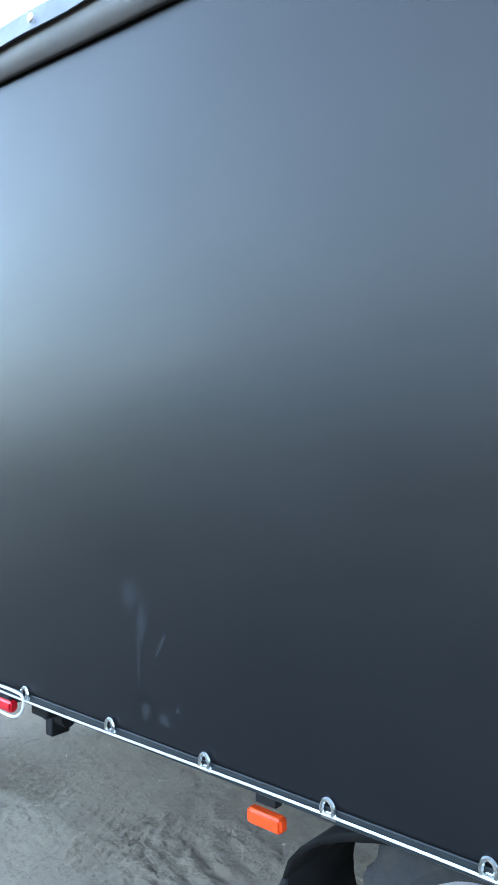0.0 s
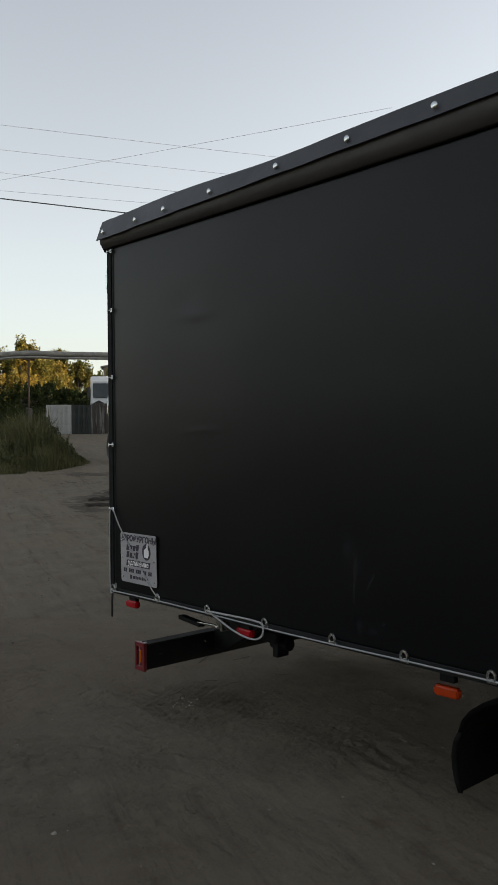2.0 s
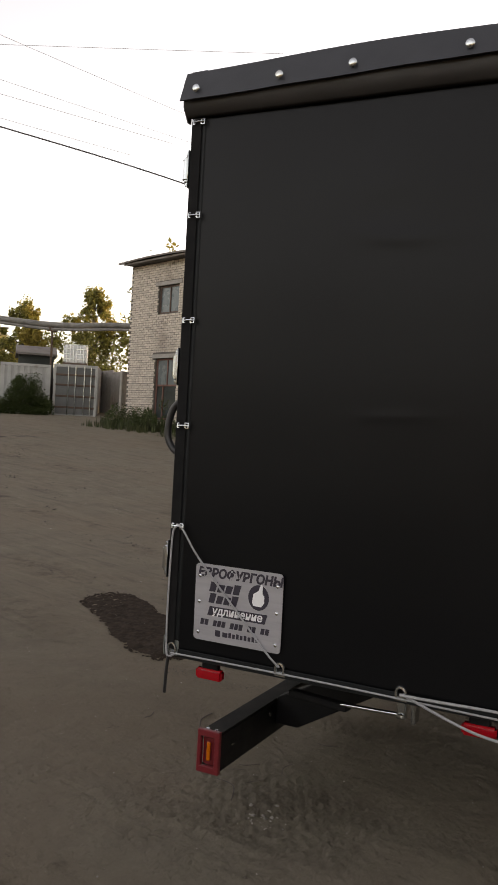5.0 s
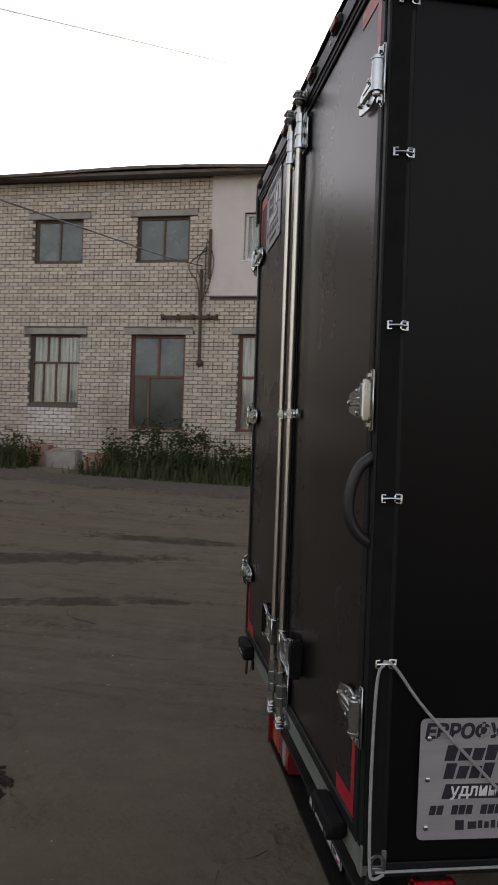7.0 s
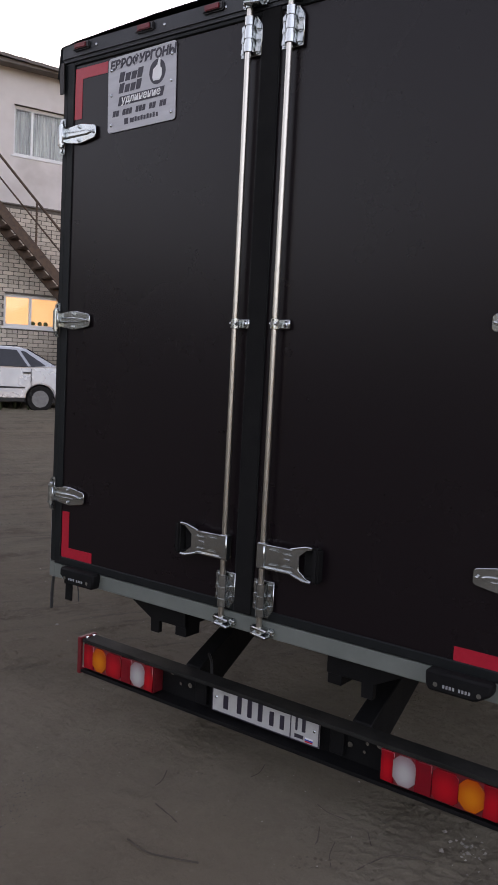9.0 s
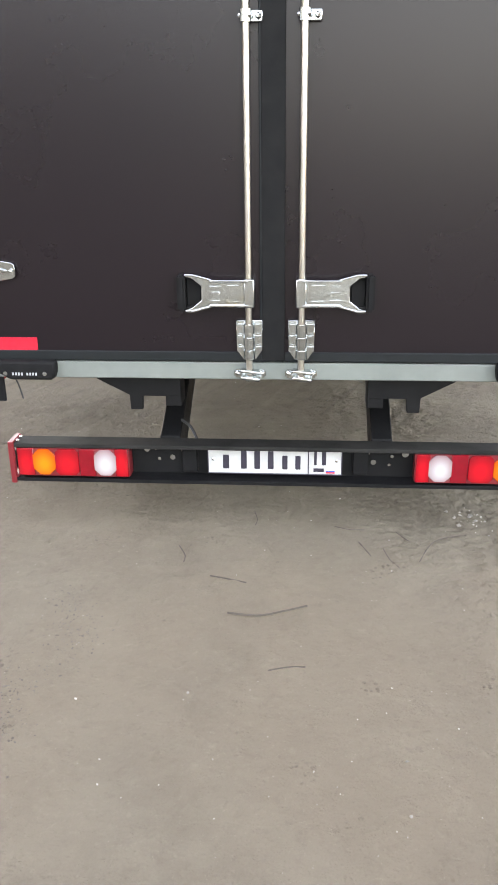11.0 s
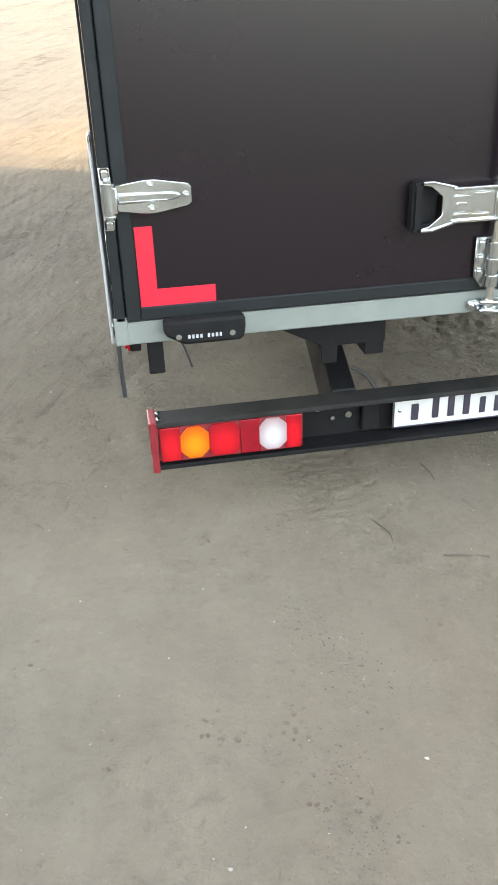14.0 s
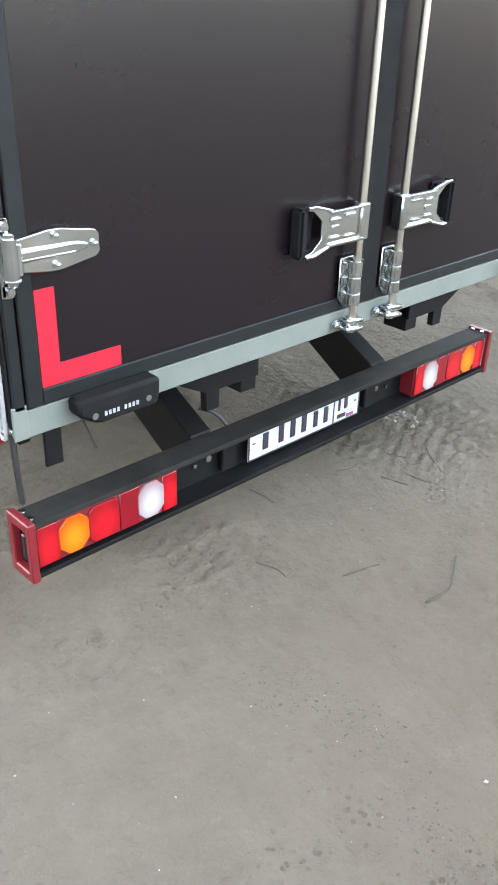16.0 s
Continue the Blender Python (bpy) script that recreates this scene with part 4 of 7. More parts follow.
# ---- the ground ----
def relief(x, y):
    """Small unevenness of the trodden dirt."""
    r = math.hypot(x, y)
    h = 0.012 * noise.noise(Vector((x * 0.9, y * 0.9, 1))) + 0.05 * min(1, r / 14) * min(1.0, 40.0 / max(r, 1)) * noise.noise(Vector((x * 0.22, y * 0.22, 4)))
    if r < 7:
        h += 0.007 * noise.noise(Vector((x * 3.5, y * 3.5, 2))) + 0.005 * noise.noise(Vector((x * 10, y * 10, 5))) + 0.0035 * noise.noise(Vector((x * 21, y * 21, 12)))
        rough = max(0.0, noise.noise(Vector((x * 1.6, y * 1.6, 9))) + 0.15 + 0.4 * min(1.0, max(0.0, abs(x - 0.1) - 0.7)))
        h += 0.015 * rough * noise.noise(Vector((x * 17, y * 17, 6))) + (0.0034 + 0.010 * rough) * noise.noise(Vector((x * 38, y * 38, 8)))
        # the truck's own tyre tracks run back along y
        for cx in (-0.88, -0.45, 0.5, 0.85):
            d = (x - cx - 0.02 * math.sin(y * 0.8)) / 0.17
            if abs(d) < 1.2:
                h -= 0.010 * max(0.0, 1 - d * d) * (0.7 + 0.3 * noise.noise(Vector((x * 2, y, 3))))
                if abs(d) < 1 and -0.55 < y < 1.9:
                    fade = min(1.0, (y + 0.55) * 1.6) * max(0.0, min(1.0, 0.55 + 2.0 * noise.noise(Vector((x * 2.4, y * 1.6, 11)))))
                    block = math.sin(y * 112 + (2.2 if int((d + 1) * 3) % 2 else 0.0) + 1.5 * noise.noise(Vector((x * 5, y * 5, 2))))
                    h += 0.0105 * fade * max(-0.6, min(0.6, 1.6 * block)) * min(1.0, 4.0 * abs(math.sin((d + 1) * 3 * math.pi)))
    return h


def ground_h(x, y):
    return ground_z(x, y) - (0.012 if math.hypot(x, y) < 6 else 0.0) + relief(x, y)


def dirt_material():
    """Grey-brown dirt: broad tones, trodden streaks, crumbs and grit, damp ragged patches."""
    m = bpy.data.materials.new("sandy_dirt")
    m.use_nodes = True
    nodes, link = m.node_tree.nodes, m.node_tree.links.new
    b = nodes["Principled BSDF"]
    where = nodes.new("ShaderNodeTexCoord").outputs["Object"]

    def maths(op, a, c=None, d=None):
        n = nodes.new("ShaderNodeMath")
        n.operation = op
        for socket, v in zip(n.inputs, (a, c, d)):
            if v is None:
                continue
            if isinstance(v, (int, float)):
                socket.default_value = v
            else:
                link(v, socket)
        return n.outputs[0]

    def mapped(scale, turn=0.0, shift=(0, 0, 0)):
        n = nodes.new("ShaderNodeMapping")
        n.vector_type = "TEXTURE"
        n.inputs["Location"].default_value = shift
        n.inputs["Rotation"].default_value = (0, 0, turn)
        n.inputs["Scale"].default_value = scale
        link(where, n.inputs["Vector"])
        return n.outputs[0]

    def cloud(s, detail=6.0, rough=0.6, at=where, bend=0.0):
        n = nodes.new("ShaderNodeTexNoise")
        n.inputs["Scale"].default_value, n.inputs["Detail"].default_value, n.inputs["Roughness"].default_value = s, detail, rough
        n.inputs["Distortion"].default_value = bend
        link(at, n.inputs["Vector"])
        return n.outputs["Fac"]

    def grit(s):
        n = nodes.new("ShaderNodeTexVoronoi")
        n.inputs["Scale"].default_value = s
        link(where, n.inputs["Vector"])
        return n

    def steps(source, lo, hi, a=0.0, c=1.0):
        n = nodes.new("ShaderNodeMapRange")
        for k, v in zip(("From Min", "From Max", "To Min", "To Max"), (lo, hi, a, c)):
            n.inputs[k].default_value = v
        link(source, n.inputs["Value"])
        return n.outputs[0]

    def blend(fac, a, c):
        n = nodes.new("ShaderNodeMix")
        n.data_type = "RGBA"
        link(fac, n.inputs["Factor"])
        for socket, v in ((n.inputs["A"], a), (n.inputs["B"], c)):
            if isinstance(v, tuple):
                socket.default_value = (*v, 1)
            else:
                link(v, socket)
        return n.outputs["Result"]

    edge_noise = maths("ADD", cloud(1.3, 8, 0.65), maths("MULTIPLY", cloud(7, 5, 0.6), 0.5))

    def spot(cx, cy, rx, ry, turn, ragged=1.0):
        """1 inside a ragged oval, 0 outside."""
        n = nodes.new("ShaderNodeVectorMath")
        n.operation = "LENGTH"
        flat = nodes.new("ShaderNodeVectorMath")
        flat.operation = "MULTIPLY"
        flat.inputs[1].default_value = (1, 1, 0)
        link(mapped((rx, ry, 1), turn, (cx, cy, 0)), flat.inputs[0])
        link(flat.outputs[0], n.inputs[0])
        d = maths("ADD", n.outputs["Value"], maths("MULTIPLY", maths("SUBTRACT", edge_noise, 0.75), 2.4 * ragged))
        return steps(d, 1.05, 0.8)

    broad, mid, fine = cloud(0.45, 5), cloud(2.6, 8, 0.66), cloud(24, 8, 0.7)
    streak = cloud(1.0, 7, 0.62, mapped((4.2, 0.55, 1), radians(70)))
    treads = cloud(1.0, 5, 0.6, mapped((0.05, 0.9, 1), radians(4)))
    worn = spot(-0.1, -0.5, 2.3, 2.3, 0.0)        # trodden smooth behind the truck
    colour = blend(steps(mid, 0.34, 0.66), (0.146, 0.125, 0.096), (0.185, 0.162, 0.124))
    colour = blend(steps(broad, 0.40, 0.62, 0, 0.7), colour, (0.174, 0.142, 0.105))
    colour = blend(steps(fine, 0.56, 0.76, 0, 0.30), colour, (0.103, 0.086, 0.063))
    colour = blend(steps(fine, 0.42, 0.28, 0, 0.30), colour, (0.238, 0.211, 0.166))
    # shade in the hollows between lumps is painted into the colour
    lump = cloud(19, 7, 0.7)
    colour = blend(steps(lump, 0.42, 0.32, 0, 0.22), colour, (0.108, 0.088, 0.067))
    streaks = maths("MULTIPLY", maths("MULTIPLY", steps(streak, 0.50, 0.62), steps(broad, 0.36, 0.55)), steps(cloud(4.5, 8, 0.72), 0.44, 0.60))
    colour = blend(maths("MULTIPLY", streaks, maths("SUBTRACT", 0.80, maths("MULTIPLY", worn, 0.6))), colour, (0.079, 0.066, 0.047))
    ruts = cloud(1.0, 8, 0.68, mapped((1.3, 0.11, 1), radians(70)))
    open_yard = maths("SUBTRACT", 1.0, worn)
    colour = blend(maths("MULTIPLY", steps(ruts, 0.54, 0.66, 0, 0.55), open_yard), colour, (0.095, 0.080, 0.062))
    colour = blend(maths("MULTIPLY", steps(ruts, 0.44, 0.34, 0, 0.35), open_yard), colour, (0.226, 0.200, 0.160))
    # dark crumbs in clusters, pale grit everywhere
    crumbs = maths("MULTIPLY", steps(grit(46).outputs["Distance"], 0.34, 0.22), steps(cloud(3.4, 6, 0.7), 0.58, 0.66))
    colour = blend(maths("MULTIPLY", crumbs, 0.55), colour, (0.079, 0.067, 0.050))
    sand = grit(190)
    pale = maths("MULTIPLY", steps(sand.outputs["Distance"], 0.28, 0.16), steps(cloud(55, 2), 0.58, 0.64))
    colour = blend(maths("MULTIPLY", pale, 0.40), colour, (0.312, 0.281, 0.231))
    # damp ground: round the rain puddles, in ruts by the building
    damp = None
    for row in ((-10.0, -15.0, 1.8, 1.5, -0.635), (-9.4, -17.2, 1.7, 0.6, -0.88), (-6.5, -12.0, 1.1, 2.4, -0.635), (-6.3, -8.9, 0.9, 0.3, -0.5), (-7.8, -1.9, 1.9, 0.42, 1.75), (-5.4, -1.2, 1.3, 0.22, 1.6), (-9.4, -0.2, 1.2, 0.25, 1.3), (-14.6, -18.5, 2.6, 0.5, -0.5)):
        damp = spot(*row) if damp is None else maths("MAXIMUM", damp, spot(*row))
    damp = maths("MULTIPLY", damp, steps(cloud(2.2, 9, 0.72), 0.36, 0.52))
    colour = blend(maths("MULTIPLY", damp, 0.85), colour, (0.051, 0.042, 0.032))
    link(colour, b.inputs["Base Color"])
    link(steps(damp, 0, 1, 0.95, 0.80), b.inputs["Roughness"])
    b.inputs["Specular IOR Level"].default_value = 0.12
    b.inputs["Diffuse Roughness"].default_value = 1.0
    # tyre prints that run back from the wheels
    blocks = nodes.new("ShaderNodeTexVoronoi")
    blocks.inputs["Scale"].default_value = 1.0
    link(mapped((0.030, 0.036, 1), radians(18)), blocks.inputs["Vector"])
    prints = maths("MAXIMUM", spot(-0.70, 0.75, 0.24, 1.3, 0.0, 0.5), spot(0.62, 1.0, 0.22, 1.0, 0.0, 0.5))
    prints = maths("MULTIPLY", maths("MULTIPLY", prints, steps(cloud(3.0, 4), 0.38, 0.56)), steps(blocks.outputs["Distance"], 0.25, 0.55))
    # relief: ruts, lumps, crumbs, grit
    normal = None
    for source, strength, dist in ((streak, 0.8, 0.06), (maths("MULTIPLY", ruts, open_yard), 0.8, 0.03), (mid, 0.8, 0.05), (treads, 0.4, 0.006), (prints, 0.6, 0.008), (lump, 0.9, 0.026), (fine, 0.9, 0.013), (crumbs, 0.8, 0.008), (sand.outputs["Distance"], 0.3, 0.002)):
        n = nodes.new("ShaderNodeBump")
        n.inputs["Strength"].default_value, n.inputs["Distance"].default_value = strength, dist
        link(source, n.inputs["Height"])
        if normal:
            link(normal, n.inputs["Normal"])
        normal = n.outputs[0]
    link(normal, b.inputs["Normal"])
    return m


DIRT = dirt_material()


def spread(lo, hi, step, grow, reach):
    """Even steps from lo to hi, then ever wider ones out to the reach."""
    line = list(np.arange(lo, hi, step))
    d, x = step, hi
    while x < reach:
        line.append(x)
        d *= grow
        x += d
    d, x = step, lo
    while x > -reach:
        d *= grow
        x -= d
        line.insert(0, x)
    return line


gx, gy = spread(-2.6, 1.7, 0.017, 1.07, 260.0), spread(-2.2, 1.3, 0.017, 1.07, 260.0)
verts = [(x, y, ground_h(x, y)) for y in gy for x in gx]
nx = len(gx)
faces = [(j * nx + i, j * nx + i + 1, (j + 1) * nx + i + 1, (j + 1) * nx + i) for j in range(len(gy) - 1) for i in range(nx - 1)]
ground = raw("ground", verts, faces, DIRT, smooth=True)
tagged(ground, "dry grey-brown sandy dirt yard with ruts and pebbles", "ground", kind="structure")

# ---- the two-storey brick building ----
BRICK = surface("silicate_brick", (0.49, 0.43, 0.36), (0.58, 0.515, 0.44), scale=9, rough=0.85, rough2=0.95, bump=0.3, bump_scale=70, stain=(0.30, 0.245, 0.20), stain_scale=0.35, stain_from=0.56, vary=0.15)
MORTAR = surface("grey_mortar", (0.092, 0.081, 0.070), (0.145, 0.130, 0.114), scale=12, rough=0.95)
CONCRETE = surface("weathered_concrete", (0.27, 0.25, 0.225), (0.36, 0.34, 0.31), scale=5, rough=0.85, rough2=0.95, bump=0.3, bump_scale=40, stain=(0.17, 0.15, 0.135), stain_scale=1.4, stain_from=0.55)
PLASTER = surface("white_plaster", (0.58, 0.54, 0.525), (0.64, 0.60, 0.585), scale=2.2, rough=0.85, rough2=0.95, bump=0.12, bump_scale=60, stain=(0.44, 0.40, 0.38), stain_scale=0.45, stain_from=0.55)
BROWN_WOOD = surface("old_brown_window_wood", (0.075, 0.05, 0.04), (0.13, 0.085, 0.065), scale=11, rough=0.7, rough2=0.85, stretch=(1, 1, 0.3), bump=0.2, bump_scale=60)
RED_WOOD = surface("old_red_brown_wood", (0.115, 0.05, 0.04), (0.17, 0.08, 0.06), scale=11, rough=0.7, rough2=0.85, stretch=(1, 1, 0.3))
DUSTY_GLASS = surface("dusty_blue_glass", (0.085, 0.11, 0.115), (0.13, 0.155, 0.16), scale=2.4, rough=0.16, rough2=0.4, stain=(0.2, 0.215, 0.215), stain_scale=1.7, stain_from=0.6)
DARK_GLASS = surface("dark_pane", (0.018, 0.027, 0.029), (0.032, 0.043, 0.045), scale=2.4, rough=0.08, rough2=0.25)
CLEAR = clear_glass("window_glass")
CURTAIN = surface("pale_curtain", (0.22, 0.21, 0.20), (0.66, 0.63, 0.60), scale=7, rough=0.9, stretch=(5, 1, 0.15))
PVC = surface("white_window_plastic", (0.72, 0.72, 0.72), (0.78, 0.78, 0.78), scale=9, rough=0.35, rough2=0.45)
RUST = surface("rusty_brown_steel", (0.06, 0.042, 0.034), (0.12, 0.075, 0.05), scale=12, rough=0.75, rough2=0.9, bump=0.2, bump_scale=80)
SLATE = surface("old_corrugated_roofing", (0.12, 0.105, 0.095), (0.19, 0.17, 0.155), scale=3, rough=0.85, rough2=0.95, stain=(0.09, 0.085, 0.07), stain_scale=1.5, stain_from=0.5)
DOOR_BOARD = surface("worn_brown_board", (0.16, 0.105, 0.065), (0.24, 0.165, 0.11), scale=5, rough=0.8, rough2=0.9, stretch=(1, 1, 0.25), stain=(0.10, 0.07, 0.05), stain_scale=2.0, stain_from=0.58)

# beyond about s = -15.5 the unseen length was added to shade the yard
S0, S1, EAVE = -27.0, 7.0, 8.45
building = thing("brick_building", "two-storey white brick workshop building with old windows", "building", pose(-16.413, 5.974, 0, 0, 0, 70))
HOLES = [(-13.0, -11.65, 6.24, 7.40), (-10.17, -8.76, 6.24, 7.40), (-7.23, -5.78, 6.24, 7.42), (-4.32, -2.88, 6.24, 7.46), (-1.33, -0.03, 6.24, 7.46), (2.55, 3.53, 5.38, 7.45), (4.36, 5.76, 6.47, 7.64),
         (-10.2, -8.76, 2.42, 4.30), (-7.3, -5.8, 1.82, 4.31), (-4.37, -2.88, 1.83, 4.34), (-1.33, 0.0, 2.2, 4.38), (1.3, 2.7, 2.67, 4.44), (4.23, 5.68, 2.40, 3.20), (-13.1, -11.5, 0.8, 3.30),
         (-19.0, -17.6, 6.24, 7.40), (-22.0, -20.6, 6.24, 7.40), (-25.0, -23.6, 6.24, 7.40), (-16.2, -14.8, 6.24, 7.40), (-19.0, -17.5, 1.82, 4.37), (-22.0, -20.5, 1.82, 4.37), (-25.0, -23.5, 1.82, 4.37)]


def cells(s0, s1, z0, z1, holes):
    """The rectangles that are left of a wall round its openings."""
    holes = [h for h in holes if h[0] < s1 and h[1] > s0 and h[2] < z1 and h[3] > z0]
    zs = sorted({z0, z1, *(min(max(z, z0), z1) for h in holes for z in h[2:])})
    for za, zb in zip(zs, zs[1:]):
        ss = sorted({s0, s1, *(min(max(s, s0), s1) for h in holes for s in h[:2])})
        run = None
        for sa, sb in zip(ss, ss[1:]):
            if any(h[0] < (sa + sb) / 2 < h[1] and h[2] < (za + zb) / 2 < h[3] for h in holes):
                if run:
                    yield run[0], run[1], za, zb
                run = None
            else:
                run = (run[0], sb) if run else (sa, sb)
        if run:
            yield run[0], run[1], za, zb


wall = part("wall", join(*[bx(a, b, 0.012, 0.42, c, d) for a, b, c, d in cells(S0, S1, 0.0, EAVE, HOLES)]), MORTAR, building, "mortar and core of the white brick wall")
part("end_wall", join(bx(S1 - 0.4, S1 - 0.001, 0.42, 10, 0, EAVE), bx(S0 + 0.001, S0 + 0.4, 0.42, 10, 0, EAVE), bx(S0, S1, 9.7, 10, 0, EAVE)), BRICK, building)
part("floor_slab", bx(S0 + 0.4, S1 - 0.4, 0.42, 9.7, 5.0, 5.2), CONCRETE, building)
part("room_back", bx(S0 + 0.4, S1 - 0.4, 2.4, 2.5, 0.2, EAVE), surface("dim_room_wall", (0.1, 0.1, 0.09)), building)

# plaster on the upper storey of one half
W0 = 5.33
part("plaster", join(*[bx(a, b, -0.028, 0.016, c, d) for a, b, c, d in cells(-5.2, S1 + 0.01, W0, EAVE - 0.02, HOLES)]), PLASTER, building, "smooth white plaster on the upper storey")
part("plaster_edge", bx(-5.2, S1, -0.05, 0.0, W0 - 0.035, W0 - 0.001, 0.004), SLATE, building)

# bricks: courses of stretchers with a course of headers now and then
LINTELS = [(a - 0.2, b + 0.2, d + 0.005, d + 0.175) for a, b, c, d in HOLES if d < 7.43 and not (d < 3.31)]
skip = HOLES + LINTELS + [(-5.2, 9.0, W0 - 0.03, 9.0)]
near_bricks, far_bricks = [], []
z, course = 0.55, 0
while z < EAVE - 0.05:
    header_row = course % 6 == 5
    pitch = 0.13 if header_row else 0.26
    s = S0 + (0.0 if course % 2 else pitch / 2)
    while s < S1 - 0.02:
        a, b = s, min(s + pitch - 0.024, S1)
        clear = True
        for h in skip:
            if h[2] < z + 0.08 and h[3] > z + 0.01 and h[0] < b and h[1] > a:
                if h[0] - a > 0.06:
                    b = h[0]
                elif b - h[1] > 0.06:
                    a = h[1]
                else:
                    clear = False
                    break
        if clear and b - a > 0.03:
            row = (a, b, z + rng.uniform(-0.003, 0.003), z + 0.083 + rng.uniform(-0.003, 0.002), rng.uniform(-0.012, 0.006))
            (near_bricks if -2.72 < a and b < -1.40 and 0.7 < z < 5.2 and not header_row else far_bricks).append(row)
        s += pitch
    z += 0.0995
    course += 1


def brick_block(a, b, z0, z1, y):
    v = [(a, y, z0), (b, y, z0), (b, y, z1), (a, y, z1), (a, 0.02, z0), (b, 0.02, z0), (b, 0.02, z1), (a, 0.02, z1)]
    return v, [(0, 1, 2, 3), (0, 4, 5, 1), (3, 2, 6, 7), (0, 3, 7, 4), (1, 5, 6, 2)]


NEW_BRICK = surface("clean_white_brick", (0.60, 0.56, 0.52), (0.68, 0.64, 0.60), scale=9, rough=0.85, rough2=0.95, bump=0.3, bump_scale=70, vary=0.10)
infill = lambda row: -10.25 < row[0] and row[1] < -8.7 and 1.55 < row[2] < 2.4
for rows, mat_, label in (([r for r in far_bricks if not infill(r)], BRICK, "weathered white silicate bricks"), ([r for r in far_bricks if infill(r)], NEW_BRICK, "cleaner white bricks that fill the wall under a window")):
    verts, faces = [], []
    for row in rows:
        v, f_ = brick_block(*row)
        faces += [tuple(i + len(verts) for i in q) for q in f_]
        verts += v
    tagged(raw("brickwork", verts, faces, mat_, wall, label), kind="stuff")

roof_pts = []
for k in range(181):
    s = S0 - 0.3 + (S1 - S0 + 0.6) * k / 180
    roof_pts.append((s, 0.007 * math.sin(k * 2.6) + 0.05 * math.sin(s * 0.7)))
bm = bmesh.new()
front = [(bm.verts.new((s, -0.55, EAVE + 0.02 + w)), bm.verts.new((s, -0.55, EAVE + 0.09 + w)), bm.verts.new((s, 5.2, EAVE + 1.3 + w * 0.2)), bm.verts.new((s, 5.2, EAVE + 1.22 + w * 0.2))) for s, w in roof_pts]
for p, q in zip(front, front[1:]):
    for i in range(4):
        bm.faces.new((p[i], p[(i + 1) % 4], q[(i + 1) % 4], q[i]))
bm.faces.new(front[0])
bm.faces.new(front[-1][::-1])
bmesh.ops.recalc_face_normals(bm, faces=bm.faces)
part("roof", bm, SLATE, building, "old grey-brown corrugated roof with an overhanging eave")
part("roof_slope", prism([(5.2, EAVE + 1.22), (5.2, EAVE + 1.3), (10.5, EAVE + 0.05), (10.5, EAVE)], "x", S0 - 0.3, S1 + 0.3), SLATE, building)
part("eave_board", join(bx(S0, S1, -0.46, -0.42, EAVE - 0.05, EAVE + 0.03), bx(S0, S1, -0.44, 0.05, EAVE - 0.02, EAVE + 0.01)), SLATE, building, "weathered grey-brown eave boards")

for a, b, c, d in LINTELS:
    part("lintel", bx(a, b, -0.035, 0.10, c, d, 0.01), CONCRETE, building, "grey concrete lintel")


def sash_window(hole, bars_v, bars_h, wood, glass, w=0.06, curtain=None, sill=True, clear=False):
    """A framed window in an opening: bars at the given shares of its width and height."""
    a, b, c, d = hole
    y0, y1 = 0.10, 0.17
    fr = [bx(a, a + w, y0, y1, c, d), bx(b - w, b, y0, y1, c, d), bx(a + w, b - w, y0, y1, c, c + w), bx(a + w, b - w, y0, y1, d - w, d)]
    win = part("window", join(*fr), wood, building, "old framed window")
    hs = [c + w] + [c + (d - c) * k for k in bars_h] + [d - w]
    for k in bars_h:
        zz = c + (d - c) * k
        part("transom", bx(a + w, b - w, y0 - 0.012, y1 - 0.01, zz - w * 0.45, zz + w * 0.45), wood, win)
    for row, (za, zb) in enumerate(zip(hs, hs[1:])):
        shares = bars_v[row]
        ss = [a + w] + [a + (b - a) * k for k in shares] + [b - w]
        for k in shares:
            sx = a + (b - a) * k
            part("mullion", bx(sx - w * 0.4, sx + w * 0.4, y0 - 0.006, y1 - 0.015, za, zb), wood, win)
        for sa, sb in zip(ss, ss[1:]):
            g = glass[row] if isinstance(glass, (list, tuple)) else glass
            pane = part("pane", bx(sa, sb, y0 + 0.03, y0 + 0.036, za, zb), g, win)
            pane.visible_shadow = g is not CLEAR
    if curtain is not None:
        bm = bmesh.new()
        cols = []
        for k in range(61):
            s = a + 0.04 + (b - a - 0.08) * k / 60
            dy = 0.24 + 0.018 * math.sin(k * 1.3) + 0.012 * math.sin(k * 0.55)
            cols.append((bm.verts.new((s, dy, c + 0.03)), bm.verts.new((s, dy, d - 0.03))))
        for p, q in zip(cols, cols[1:]):
            bm.faces.new((p[0], q[0], q[1], p[1]))
        part("curtain", bm, curtain, win, "hanging cloth behind the glass")
    if sill:
        part("sill", bx(a - 0.06, b + 0.06, -0.05, 0.12, c - 0.045, c - 0.002, 0.005), CONCRETE if wood is not PVC else PVC, win)
    return win


